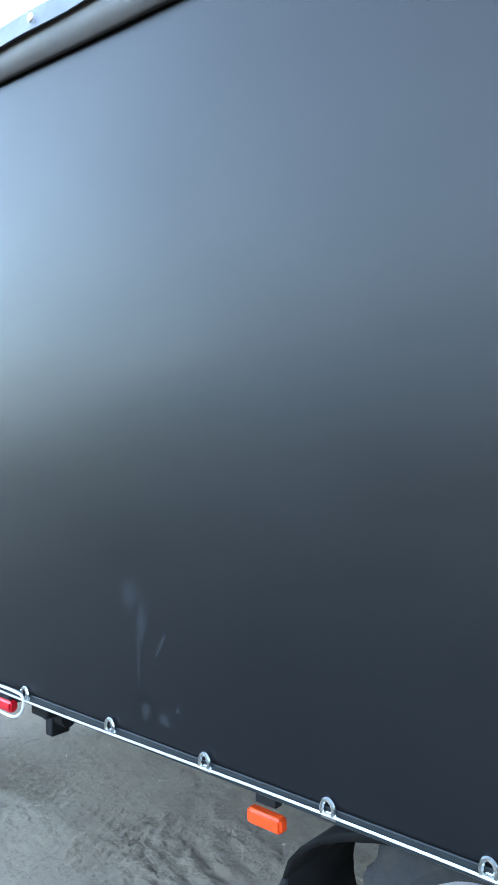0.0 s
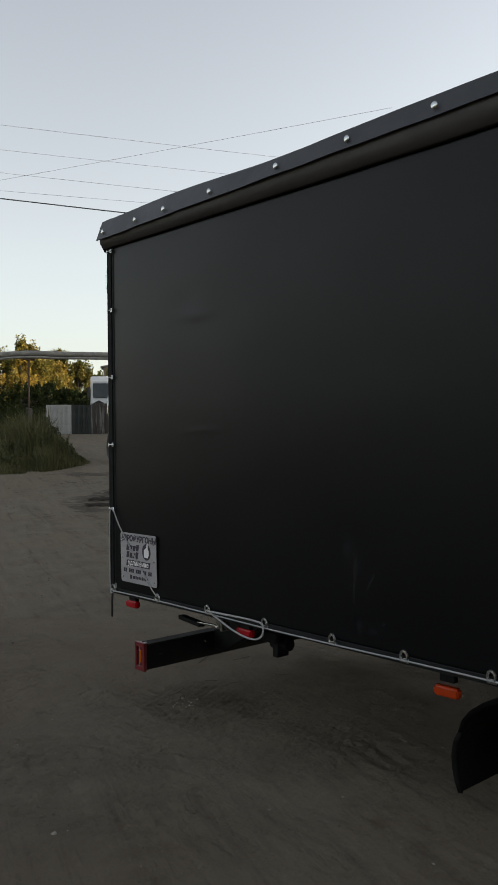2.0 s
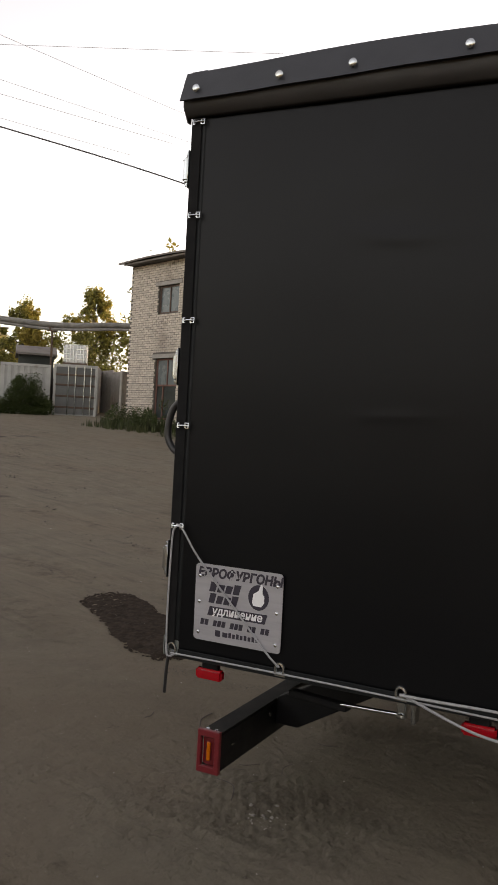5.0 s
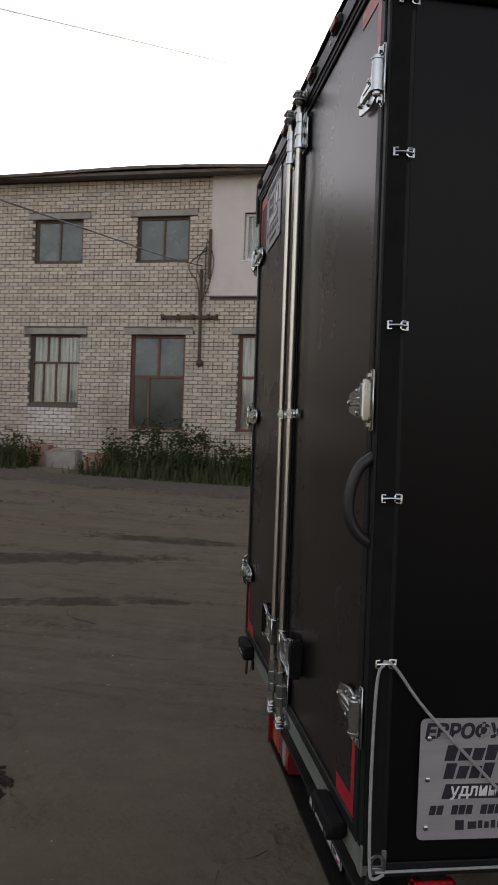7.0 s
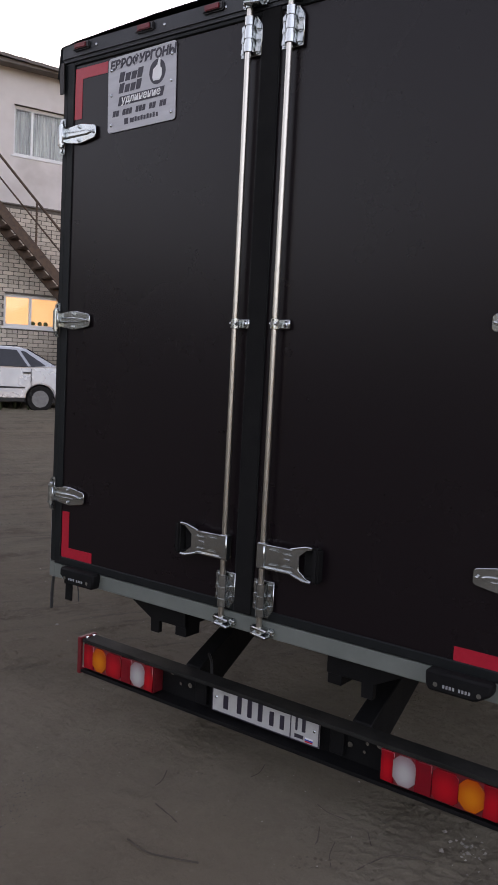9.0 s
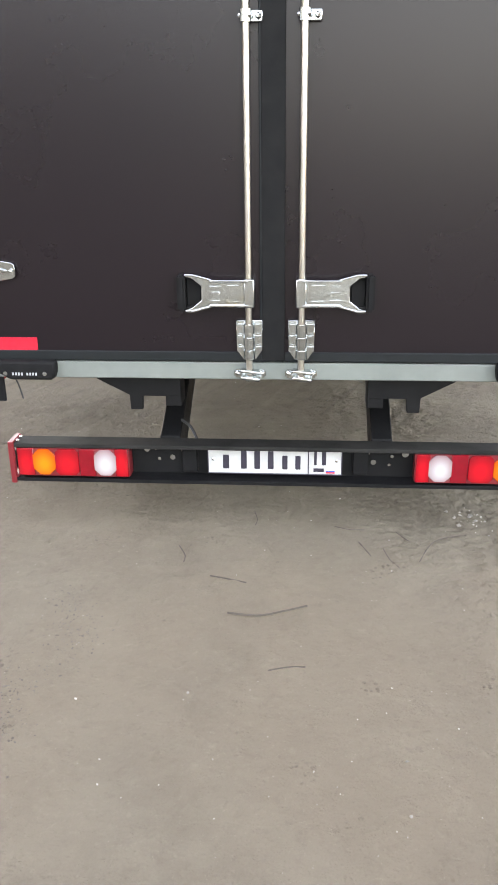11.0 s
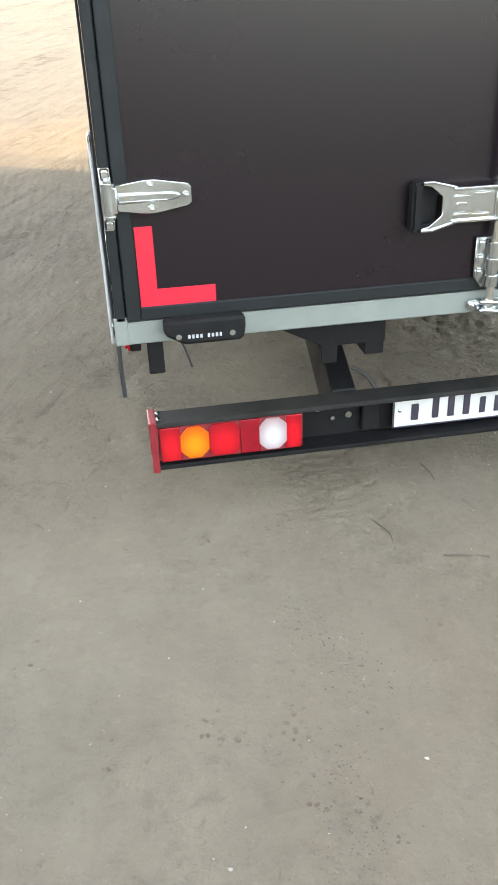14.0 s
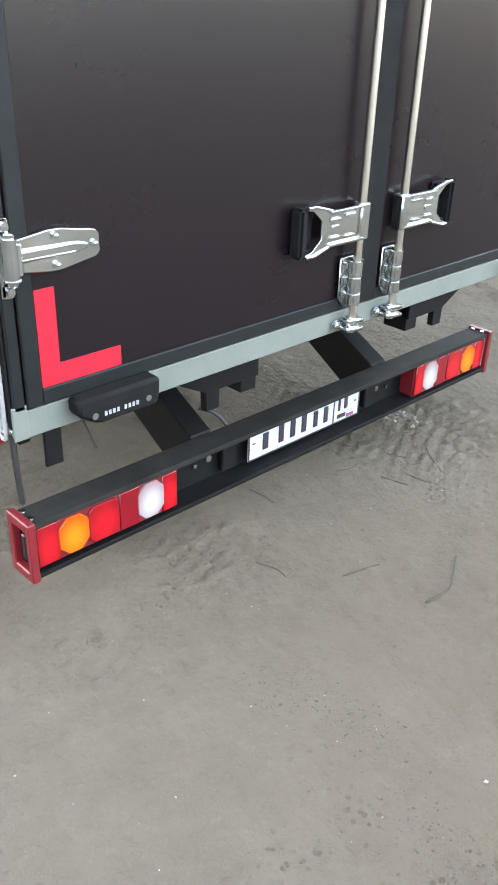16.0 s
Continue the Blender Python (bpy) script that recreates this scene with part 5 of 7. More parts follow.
for h in HOLES[:3] + HOLES[14:18]:
    sash_window(h, [(0.5,)], (), BROWN_WOOD, DUSTY_GLASS, 0.07, sill=False)
for h in (HOLES[3], HOLES[4], HOLES[6]):
    sash_window(h, [(0.34,)], (), PVC, CLEAR, 0.07, CURTAIN)
sash_window(HOLES[7], [(0.25, 0.5, 0.75), (0.33, 0.55)], (0.60,)[::1], BROWN_WOOD, CLEAR, 0.06, CURTAIN, sill=False)
for h in (HOLES[8], *HOLES[18:]):
    sash_window(h, [(0.33,), (0.5,)], (0.56,), RED_WOOD, [DARK_GLASS, DUSTY_GLASS], 0.075)
sash_window(HOLES[9], [(0.33,), (0.5,)], (0.56,), RED_WOOD, CLEAR, 0.075, CURTAIN)
sash_window(HOLES[10], [(0.4,), (0.5,)], (0.55,), RED_WOOD, CLEAR, 0.07, CURTAIN)
sash_window(HOLES[11], [(0.36, 0.66), (0.25, 0.5, 0.75)], (0.52,), BROWN_WOOD, CLEAR, 0.06, CURTAIN)
lit = sash_window(HOLES[12], [(0.47,)], (), PVC, CLEAR, 0.075)
WARM = bpy.data.materials.new("lamp_lit_blind")
WARM.use_nodes = True
wb = WARM.node_tree.nodes["Principled BSDF"]
wb.inputs["Base Color"].default_value = (0.45, 0.26, 0.13, 1)
wb.inputs["Emission Color"].default_value = (1.0, 0.56, 0.25, 1)
wb.inputs["Emission Strength"].default_value = 0.24
# orange tone of an added panel that paints a warm reflection into the panes
WARM_REFLECTION = surface("painted_warm_reflection", (0.42, 0.17, 0.08), (0.30, 0.11, 0.05), scale=6, rough=0.9, stretch=(6, 1, 0.4))
part("lit_blind", bx(4.26, 5.65, 0.30, 0.31, 2.43, 3.17), WARM, lit, "warm lamplight behind the blind")
part("lit_blind", bx(1.37, 2.63, 0.200, 0.206, 2.74, 3.12), WARM_REFLECTION, [w for w in building.children if w.name.startswith("window")][-2], "orange panel low behind the panes, painted as their warm reflection")
for s in (5.2, 5.35, 5.02):
    part("pot_plant", ball((s, 0.22, 2.52), 0.06, 1, 0.6, 1.0, 2), surface("window_plant", (0.03, 0.05, 0.015)), lit)

part("upper_door", join(bx(2.57, 3.51, 0.06, 0.12, 5.40, 7.43, 0.01), bx(2.66, 3.05, 0.05, 0.062, 5.5, 7.3, 0.005), bx(3.1, 3.44, 0.05, 0.062, 5.5, 7.3, 0.005)), RUST, building, "brown steel upper-storey door")
part("door_knob", ball((3.42, 0.04, 6.35), 0.035), ZINC, building, smooth=True)

# outside stair of rusty steel
stair = thing("steel_staircase", "rusty brown steel outside staircase on the building wall", "staircase", building.matrix_basis.copy())
part("landing", join(bx(2.3, 3.65, -1.05, -0.05, 5.28, 5.33), bx(2.3, 3.65, -1.07, -1.02, 5.20, 5.36), bx(2.3, 2.36, -1.05, -0.05, 5.20, 5.36)), RUST, stair, "steel landing")
for s in (2.34, 2.36 + 0.6):
    part("landing_bracket", tube([(s, -0.04, 4.75), (s, -0.95, 5.26)], 0.03, 6), RUST, stair)
TOPS, BOTS = (3.62, 5.33), (8.25, 0.62)
slope = (BOTS[1] - TOPS[1]) / (BOTS[0] - TOPS[0])
for y in (-1.02, -0.2):
    part("stringer", moved(bx(0, math.hypot(BOTS[0] - TOPS[0], BOTS[1] - TOPS[1]), y - 0.02, y + 0.02, -0.22, 0.0), Matrix.Translation((TOPS[0], 0, TOPS[1])) @ Matrix.Rotation(-math.atan(slope), 4, "Y")), RUST, stair, "steel stair stringer")
steps_n = 22
for k in range(steps_n):
    s = TOPS[0] + (BOTS[0] - TOPS[0]) * (k + 0.5) / steps_n
    part("tread", bx(s - 0.12, s + 0.12, -1.0, -0.22, TOPS[1] + slope * (s - TOPS[0]) - 0.13, TOPS[1] + slope * (s - TOPS[0]) - 0.095), RUST, stair)
rail = lambda dz: [(TOPS[0] + (BOTS[0] - TOPS[0]) * k, -1.02, TOPS[1] + (BOTS[1] - TOPS[1]) * k + dz) for k in (0.0, 1.0)]
part("handrail", tube([(2.32, -1.02, 6.3)] + rail(0.97), 0.03, 6), RUST, stair, "steel handrail")
part("mid_rail", tube([(2.32, -1.02, 5.85)] + rail(0.5), 0.02, 6), RUST, stair)
for k in (0.0, 0.22, 0.44, 0.66, 0.88):
    s, z = TOPS[0] + (BOTS[0] - TOPS[0]) * k, TOPS[1] + (BOTS[1] - TOPS[1]) * k
    part("rail_post", tube([(s, -1.02, z - 0.1), (s, -1.02, z + 0.97)], 0.025, 6), RUST, stair)
for s, y in ((2.33, -1.02), (2.33, -0.1)):
    part("rail_post", tube([(s, y, 5.3), (s, y, 6.3)], 0.025, 6), RUST, stair)
part("side_rail", join(tube([(2.33, -1.02, 6.3), (2.33, -0.08, 6.3)], 0.025, 6), tube([(2.33, -1.02, 5.85), (2.33, -0.08, 5.85)], 0.02, 6)), RUST, stair)
for s in (6.2, 6.9):
    part("support_leg", tube([(s, -0.6, TOPS[1] + slope * (s - TOPS[0]) - 0.2), (s, -0.6, 0.5)], 0.05, 6), RUST, stair)

# old entrance with its canopy
entrance = thing("entrance_porch", "old brown board door under a small pitched canopy", "porch", building.matrix_basis.copy())
for a, b in ((-13.05, -12.32), (-12.29, -11.55)):
    part("door_leaf", bx(a, b, 0.05, 0.11, 0.82, 3.25, 0.01), DOOR_BOARD, entrance, "worn brown board door leaf")
for cx, cz, w, h in ((-12.05, 2.12, 0.42, 0.14), (-12.3, 2.05, 0.55, 0.05), (-12.0, 1.92, 0.3, 0.06)):
    bm = bmesh.new()
    bm.faces.new([bm.verts.new((cx + w * rng.uniform(.7, 1.1) * math.cos(k * .45), 0.047, cz + h * rng.uniform(.7, 1.1) * math.sin(k * .45))) for k in range(14)])
    part("paint_blot", bm, surface("grey_spray_paint", (0.42, 0.43, 0.44), (0.3, 0.29, 0.28), scale=14, rough=0.8), entrance)
part("crossbar", bx(-13.3, -11.3, 0.02, 0.05, 2.02, 2.06), RUST, entrance)
part("canopy", prism([(-13.9, 3.28), (-12.55, 3.68), (-11.25, 3.28), (-11.25, 3.22), (-12.55, 3.61), (-13.9, 3.22)], "y", -1.1, 0.0), RUST, entrance, "rusty sheet-metal canopy")
part("canopy_beam", join(bx(-13.8, -11.4, -1.06, -1.0, 3.16, 3.24), bx(-13.8, -13.74, -1.06, 0, 3.16, 3.24), bx(-11.46, -11.4, -1.06, 0, 3.16, 3.24)), RUST, entrance)
for s in (-12.3, -13.7):
    part("canopy_post", tube([(s, -1.03, 0.6), (s, -1.03, 3.2)], 0.03, 6), PVC, entrance)
part("door_step", bx(-13.2, -11.4, -0.9, -0.02, 0.55, 0.84, 0.02), CONCRETE, entrance)

# pipes, cables and lamp bracket on the wall
wall_pipes = thing("wall_conduit", "black conduits, brackets and cables fixed to the wall", "conduit", building.matrix_basis.copy())
part("bracket_bar", bx(-5.24, -5.17, -0.10, -0.03, 5.77, 7.04), RUST, wall_pipes)
part("cross_bar", join(bx(-6.45, -4.95, -0.10, -0.05, 4.74, 4.80), *[bx(s - 0.03, s + 0.03, -0.13, -0.02, 4.70, 4.84) for s in (-6.43, -6.0, -5.6, -5.2, -4.97)]), RUST, wall_pipes)
part("drop_pipe", join(tube([(-5.42, -0.06, 6.0), (-5.40, -0.06, 3.62)], 0.045, 8), ball((-5.38, -0.08, 3.58), 0.10)), RUST, wall_pipes, smooth=True)
for k in range(4):
    part("wall_cable", tube(sweep([(-5.45 + 0.05 * k, -0.05, 4.8 + 0.2 * k), (-5.5 + 0.1 * k, -0.09, 5.6), (-5.75 + 0.22 * k, -0.10, 6.1 + 0.05 * k), (-5.3, -0.07, 6.5 + 0.1 * k)], 8), 0.014, 5), BLACK_PLASTIC, wall_pipes)
part("lamp_bracket", join(tube([(-12.1, -0.02, 4.0), (-12.1, -0.1, 4.15), (-12.4, -0.35, 4.2)], 0.03, 6), bx(-12.16, -12.04, -0.06, 0.0, 3.92, 4.22)), RUST, wall_pipes)
FADED = surface("faded_red_paint", (0.33, 0.19, 0.155), (0.42, 0.30, 0.26), scale=14, rough=0.9)
for a, b in ((-1.15, -0.95), (-0.88, -0.66), (-0.58, -0.36), (-0.28, -0.08), (0.0, 0.2), (0.28, 0.5)):
    part("painted_bar", bx(a, b, -0.0085, 0.0, 4.92, 5.18), FADED, building, "faded red painted mark")

# rubble blocks by the wall
ORANGE_STAIN = surface("orange_painted_concrete", (0.36, 0.15, 0.085), (0.3, 0.24, 0.2), scale=3, rough=0.9, bump=0.3, bump_scale=40)
for a, b, z0, z1, y, mm, turn in ((-9.75, -9.15, 0.55, 1.35, -0.7, ORANGE_STAIN, 3), (-9.15, -8.25, 0.5, 1.22, -0.85, CONCRETE, -4), (-8.0, -7.45, 0.5, 1.15, -0.95, ORANGE_STAIN, 8)):
    block = bx(a, b, y - 0.2, y + 0.2, z0, z1, 0.05, 2)
    for v in block.verts:
        v.co += Vector((rng.uniform(-.03, .03), rng.uniform(-.03, .03), rng.uniform(-.04, .04)))
    ob = part("concrete_block", block, mm, None, m=building.matrix_basis @ Matrix.Translation((0, 0, 0.0)))
    tagged(ob, "chipped concrete block with orange paint, by the wall" if mm is ORANGE_STAIN else "chipped grey concrete block lying by the wall", "concrete block", "rubble by the wall")

# broken pavement strip in front of the weeds
bm = bmesh.new()
top = [(s, -3.9 - 0.55 * noise.noise(Vector((s * 0.9, 0, 3))) - 0.45 * noise.noise(Vector((s * 3.3, 2, 3)))) for s in np.linspace(-16, 0.5, 120)]
outer = []
for s, y in top:
    g = [building.matrix_basis @ Vector((s, yy, 0)) for yy in (y, y + 0.1, -2.4)]
    outer.append([bm.verts.new((s, yy, ground_z(p.x, p.y) + dz)) for yy, p, dz in zip((y, y + 0.06, -2.4), g, (-0.06, 0.055, 0.06))])
for p, q in zip(outer, outer[1:]):
    for i in range(2):
        bm.faces.new((p[i], q[i], q[i + 1], p[i + 1]))
PAVING = surface("dusty_broken_paving", (0.098, 0.086, 0.071), (0.145, 0.127, 0.106), scale=6, rough=0.95, bump=0.6, bump_scale=18, stain=(0.13, 0.11, 0.09), stain_scale=1.6, stain_from=0.5, dist=0.03, spec=0.2)
tagged(part("pavement", bm, PAVING, None, m=building.matrix_basis), "broken grey concrete pavement edge along the building", "pavement", kind="structure")

# ---- the silver saloon car ----
SILVER = surface("silver_car_paint", (0.34, 0.35, 0.375), (0.40, 0.41, 0.435), scale=3, rough=0.24, rough2=0.32, metal=0.55, coat=0.6, stain=(0.33, 0.34, 0.36), stain_scale=1.2, stain_from=0.6)
CAR_GLASS = surface("tinted_car_glass", (0.012, 0.014, 0.018), (0.02, 0.022, 0.028), scale=3, rough=0.05, rough2=0.1)
car_at = building.matrix_basis @ Vector((1.03, -2.55, 0))
car = thing("saloon_car", "silver four-door saloon car parked by the brick building", "car", Matrix.Translation((0, 0, ground_z(-13.0, 8.0) - 0.01)) @ Matrix.Translation(car_at) @ Matrix.Rotation(radians(70), 4, "Z"))
W = 1.64


def arch(cx, r=0.33, n=9):
    return [(cx - r * math.cos(math.pi * k / n), 0.28 + r * math.sin(math.pi * k / n)) for k in range(n + 1)]


low = [(0.04, 0.30), *arch(0.83), *arch(3.29), (4.16, 0.32), (4.20, 0.55), (4.19, 0.93), (4.12, 0.985), (3.55, 1.0), (3.0, 0.965), (1.25, 0.94), (1.1, 0.93), (0.25, 0.80), (0.06, 0.72), (0.0, 0.55)]
body = prism([(x, z) for x, z in low], "y", 0.0, W, 0.0)
for v in body.verts:
    t = (v.co.z - 0.55) / 0.45
    pull = 0.045 * max(0.0, t) + 0.05 * max(0.0, (0.5 - v.co.x) / 0.5) + 0.03 * max(0.0, (v.co.x - 3.8) / 0.4)
    v.co.y += pull if v.co.y < W / 2 else -pull
bmesh.ops.bevel(body, geom=[e for e in body.edges if e.is_manifold and e.calc_face_angle() > 0.6], offset=0.025, segments=2, affect="EDGES")
part("body", body, SILVER, car, "silver painted body", smooth=True)
cabin = prism([(1.02, 0.92), (1.78, 1.36), (1.95, 1.395), (2.75, 1.40), (3.0, 1.37), (3.72, 0.97)], "y", 0.05, W - 0.05, 0.0)
for v in cabin.verts:
    t = max(0.0, v.co.z - 0.93) / 0.47
    v.co.y += 0.16 * t if v.co.y < W / 2 else -0.16 * t
bmesh.ops.bevel(cabin, geom=list(cabin.edges), offset=0.03, segments=2, affect="EDGES")
part("cabin", cabin, SILVER, car, "silver roof and pillars", smooth=True)


def side_pane(name, pts, side):
    out = []
    for x, z in pts:
        t = max(0.0, z - 0.93) / 0.47
        y = 0.045 + 0.16 * t
        out.append((x, (y - 0.004) if side < 0 else (W - y + 0.004), z))
    bm = bmesh.new()
    f0 = bm.faces.new([bm.verts.new(p) for p in out])
    ext = bmesh.ops.extrude_face_region(bm, geom=[f0])
    bmesh.ops.translate(bm, vec=(0, 0.008 if side < 0 else -0.008, 0), verts=[e for e in ext["geom"] if isinstance(e, bmesh.types.BMVert)])
    bmesh.ops.recalc_face_normals(bm, faces=bm.faces)
    part(name, bm, CAR_GLASS, car, "dark side window")


for side in (-1, 1):
    side_pane("side_window", [(1.30, 0.965), (1.84, 1.32), (2.22, 1.335), (2.22, 0.965)], side)
    side_pane("side_window", [(2.28, 0.965), (2.28, 1.335), (2.80, 1.325), (3.02, 0.975)], side)
    side_pane("quarter_window", [(3.09, 0.98), (2.88, 1.315), (2.98, 1.30), (3.42, 1.01)], side)
    yy = -0.006 if side < 0 else W + 0.006
    for x in (2.10, 3.0):
        part("door_handle", bx(x - 0.09, x + 0.09, min(yy, yy - side * 0.02), max(yy, yy - side * 0.02), 0.83, 0.86, 0.008), BLACK_PLASTIC, car)
    for x in (1.22, 2.25, 3.08):
        part("door_gap", bx(x - 0.005, x + 0.005, min(yy, yy - side * 0.012) , max(yy, yy - side * 0.012), 0.36, 0.93), BLACK_PLASTIC, car)
    part("side_moulding", bx(1.2, 2.95, min(yy - side * 0.004, yy - side * 0.02), max(yy - side * 0.004, yy - side * 0.02), 0.50, 0.545, 0.005), BLACK_PLASTIC, car)
    part("sill", bx(1.17, 2.95, 0.02 if side < 0 else W - 0.10, 0.10 if side < 0 else W - 0.02, 0.22, 0.31, 0.01), BLACK_PLASTIC, car)
    part("mirror", bx(1.30, 1.42, (-0.12 if side < 0 else W), (0.0 if side < 0 else W + 0.12), 0.95, 1.05, 0.02), BLACK_PLASTIC, car)
bm = bmesh.new()
bm.faces.new([bm.verts.new(p) for p in ((1.10, 0.16, 0.965), (1.10, W - 0.16, 0.965), (1.735, W - 0.26, 1.335), (1.735, 0.26, 1.335))])
part("windscreen", moved(bm, Matrix.Translation((-0.02, 0, 0.02))), CAR_GLASS, car)
bm = bmesh.new()
bm.faces.new([bm.verts.new(p) for p in ((3.66, W - 0.16, 1.0), (3.66, 0.16, 1.0), (3.06, 0.26, 1.34), (3.06, W - 0.26, 1.34))])
part("rear_window", moved(bm, Matrix.Translation((0.02, 0, 0.02))), CAR_GLASS, car)
part("bumper", bx(-0.05, 0.18, 0.03, W - 0.03, 0.30, 0.52, 0.05, 2), BLACK_PLASTIC, car, "black front bumper", smooth=True)
part("bumper", bx(4.05, 4.25, 0.03, W - 0.03, 0.36, 0.56, 0.05, 2), BLACK_PLASTIC, car, "black rear bumper", smooth=True)
for y in (0.05, W - 0.40):
    part("headlight", bx(-0.01, 0.10, y, y + 0.35, 0.57, 0.71, 0.02), WHITE_LENS, car)
    part("tail_light", bx(4.10, 4.205, y, y + 0.33, 0.66, 0.84, 0.02), DEEP_RED_LENS, car)
part("grille", bx(-0.012, 0.06, 0.42, W - 0.42, 0.58, 0.70, 0.01), BLACK_PLASTIC, car)
part("underbody", bx(0.3, 4.0, 0.12, W - 0.12, 0.2, 0.5), BLACK_PLASTIC, car)
part("roof_rack", join(bx(1.9, 1.94, 0.25, W - 0.25, 1.40, 1.43), bx(2.8, 2.84, 0.25, W - 0.25, 1.40, 1.43)), BLACK_PLASTIC, car)
for x in (0.83, 3.29):
    for side in (-1, 1):
        y = 0.09 if side < 0 else W - 0.09
        r, w = 0.283, 0.17
        tyre = part("wheel", cyl((x, y - w / 2, r), (x, y + w / 2, r), r, 32), TYRE, car, "black tyre with a silver rim")
        bmesh_rim = join(cyl((x, y + side * 0.075, r), (x, y + side * 0.092, r), 0.185, 24), cyl((x, y + side * 0.09, r), (x, y + side * 0.105, r), 0.06, 12),
                         *[cyl((x + 0.125 * math.cos(k), y + side * 0.092, r + 0.125 * math.sin(k)), (x + 0.125 * math.cos(k), y + side * 0.0955, r + 0.125 * math.sin(k)), 0.028, 8) for k in np.linspace(0, 5.2, 6)])
        part("rim", bmesh_rim, RIM, tyre)

# ---- plants ----
LEAF_DARK = surface("dark_green_leaves", (0.036, 0.052, 0.017), (0.055, 0.074, 0.024), scale=1.2, rough=0.75, vary=0.2, through_light=0.2, spec=0.15)
LEAF_GOLD = surface("golden_birch_leaves", (0.29, 0.24, 0.055), (0.40, 0.31, 0.075), scale=0.8, rough=0.6, vary=0.35, through_light=0.4)
LEAF_MIX = surface("yellowing_leaves", (0.15, 0.155, 0.036), (0.26, 0.225, 0.054), scale=0.8, rough=0.6, vary=0.35, through_light=0.35)
LEAF_ORANGE = surface("orange_leaves", (0.24, 0.11, 0.015), (0.30, 0.16, 0.025), scale=0.8, rough=0.6, vary=0.3, through_light=0.4)
NEEDLE = surface("spruce_needles", (0.040, 0.048, 0.020), (0.070, 0.072, 0.030), scale=1.5, rough=0.7, vary=0.3, through_light=0.15)
BARK = surface("tree_bark", (0.09, 0.075, 0.06), (0.16, 0.14, 0.115), scale=9, rough=0.9, stretch=(1, 1, 0.2))
WEED = surface("weeds", (0.038, 0.050, 0.016), (0.080, 0.088, 0.032), scale=1.0, rough=0.7, vary=0.4, through_light=0.25)
GRASS = surface("tall_grass", (0.068, 0.075, 0.028), (0.145, 0.13, 0.058), scale=0.7, rough=0.7, vary=0.4, through_light=0.3)


def leaf_cloud(centres, per, leaf, spread, seed):
    """Many small leaves strewn round the given centres (x, y, z, radius)."""
    gen = np.random.default_rng(seed)
    verts, faces = [], []
    for cx, cy, cz, cr in centres:
        n = per
        d = gen.normal(size=(n, 3))
        d /= np.linalg.norm(d, axis=1)[:, None] + 1e-9
        p = np.array([cx, cy, cz]) + d * (cr * gen.uniform(0.25, 1.0, (n, 1)) ** 0.6) * np.array([1, 1, spread])
        u = gen.normal(size=(n, 3))
        u /= np.linalg.norm(u, axis=1)[:, None]
        v = np.cross(u, gen.normal(size=(n, 3)))
        v /= np.linalg.norm(v, axis=1)[:, None] + 1e-9
        s = leaf * gen.uniform(0.6, 1.3, (n, 1))
        a = len(verts)
        q = np.stack([p - u * s, p + v * s * 0.55, p + u * s, p - v * s * 0.55], 1).reshape(-1, 3)
        verts.extend(map(tuple, q))
        faces.extend((a + 4 * i, a + 4 * i + 1, a + 4 * i + 2, a + 4 * i + 3) for i in range(n))
    return verts, faces


def broad_tree(x, y, top, width, leaves, seed, label, low=0.25, clumps=46, per=80, leaf=0.16, lean=1.5, z0=None):
    z0 = ground_z(x, y) if z0 is None else z0
    gen = random.Random(seed)
    h = top - z0
    tree = thing("tree", label, "tree", Matrix.Translation((x, y, z0 - 0.1)), "trees beyond the yard")
    limbs = [cyl((0, 0, 0), (0.1, 0.05, h * 0.55), 0.022 * h, 8, 0.012 * h), cyl((0.1, 0.05, h * 0.53), (0.0, 0.1, h * 0.95), 0.012 * h, 6, 0.02)]
    centres = []
    for k in range(clumps):
        t = gen.random() ** 0.8
        zz = h * (low + (1 - low) * t * 0.97)
        prof = math.sin(math.pi * min(1, 0.12 + 0.86 * t) ** 0.75) ** 0.8
        a, r = gen.uniform(0, 2 * math.pi), width * prof * gen.uniform(0.25, 1.0)
        c = (r * math.cos(a), r * math.sin(a), zz)
        centres.append((*c, gen.uniform(0.04, 0.095) * h * (1.15 - 0.6 * t)))
        # wisps that stand out of the crown
        far = 1.0 + gen.uniform(0.1, 0.4)
        centres.append((c[0] * far, c[1] * far, zz + gen.uniform(0.0, 0.07) * h, gen.uniform(0.02, 0.045) * h))
        if k % 3 == 0:
            limbs.append(cyl((0.05, 0.03, max(0.1 * h, zz - 0.12 * h)), c, 0.006 * h, 5, 0.012))
    part("trunk", join(*limbs), BARK, tree)
    v, f_ = leaf_cloud(centres[::2], per, leaf, lean, seed)
    wisp_v, wisp_f = leaf_cloud(centres[1::2], per // 5, leaf, lean * 1.6, seed + 500)
    f_ = f_ + [tuple(i + len(v) for i in q) for q in wisp_f]
    v = v + wisp_v
    raw("crown", v, f_, leaves, tree)
    return tree


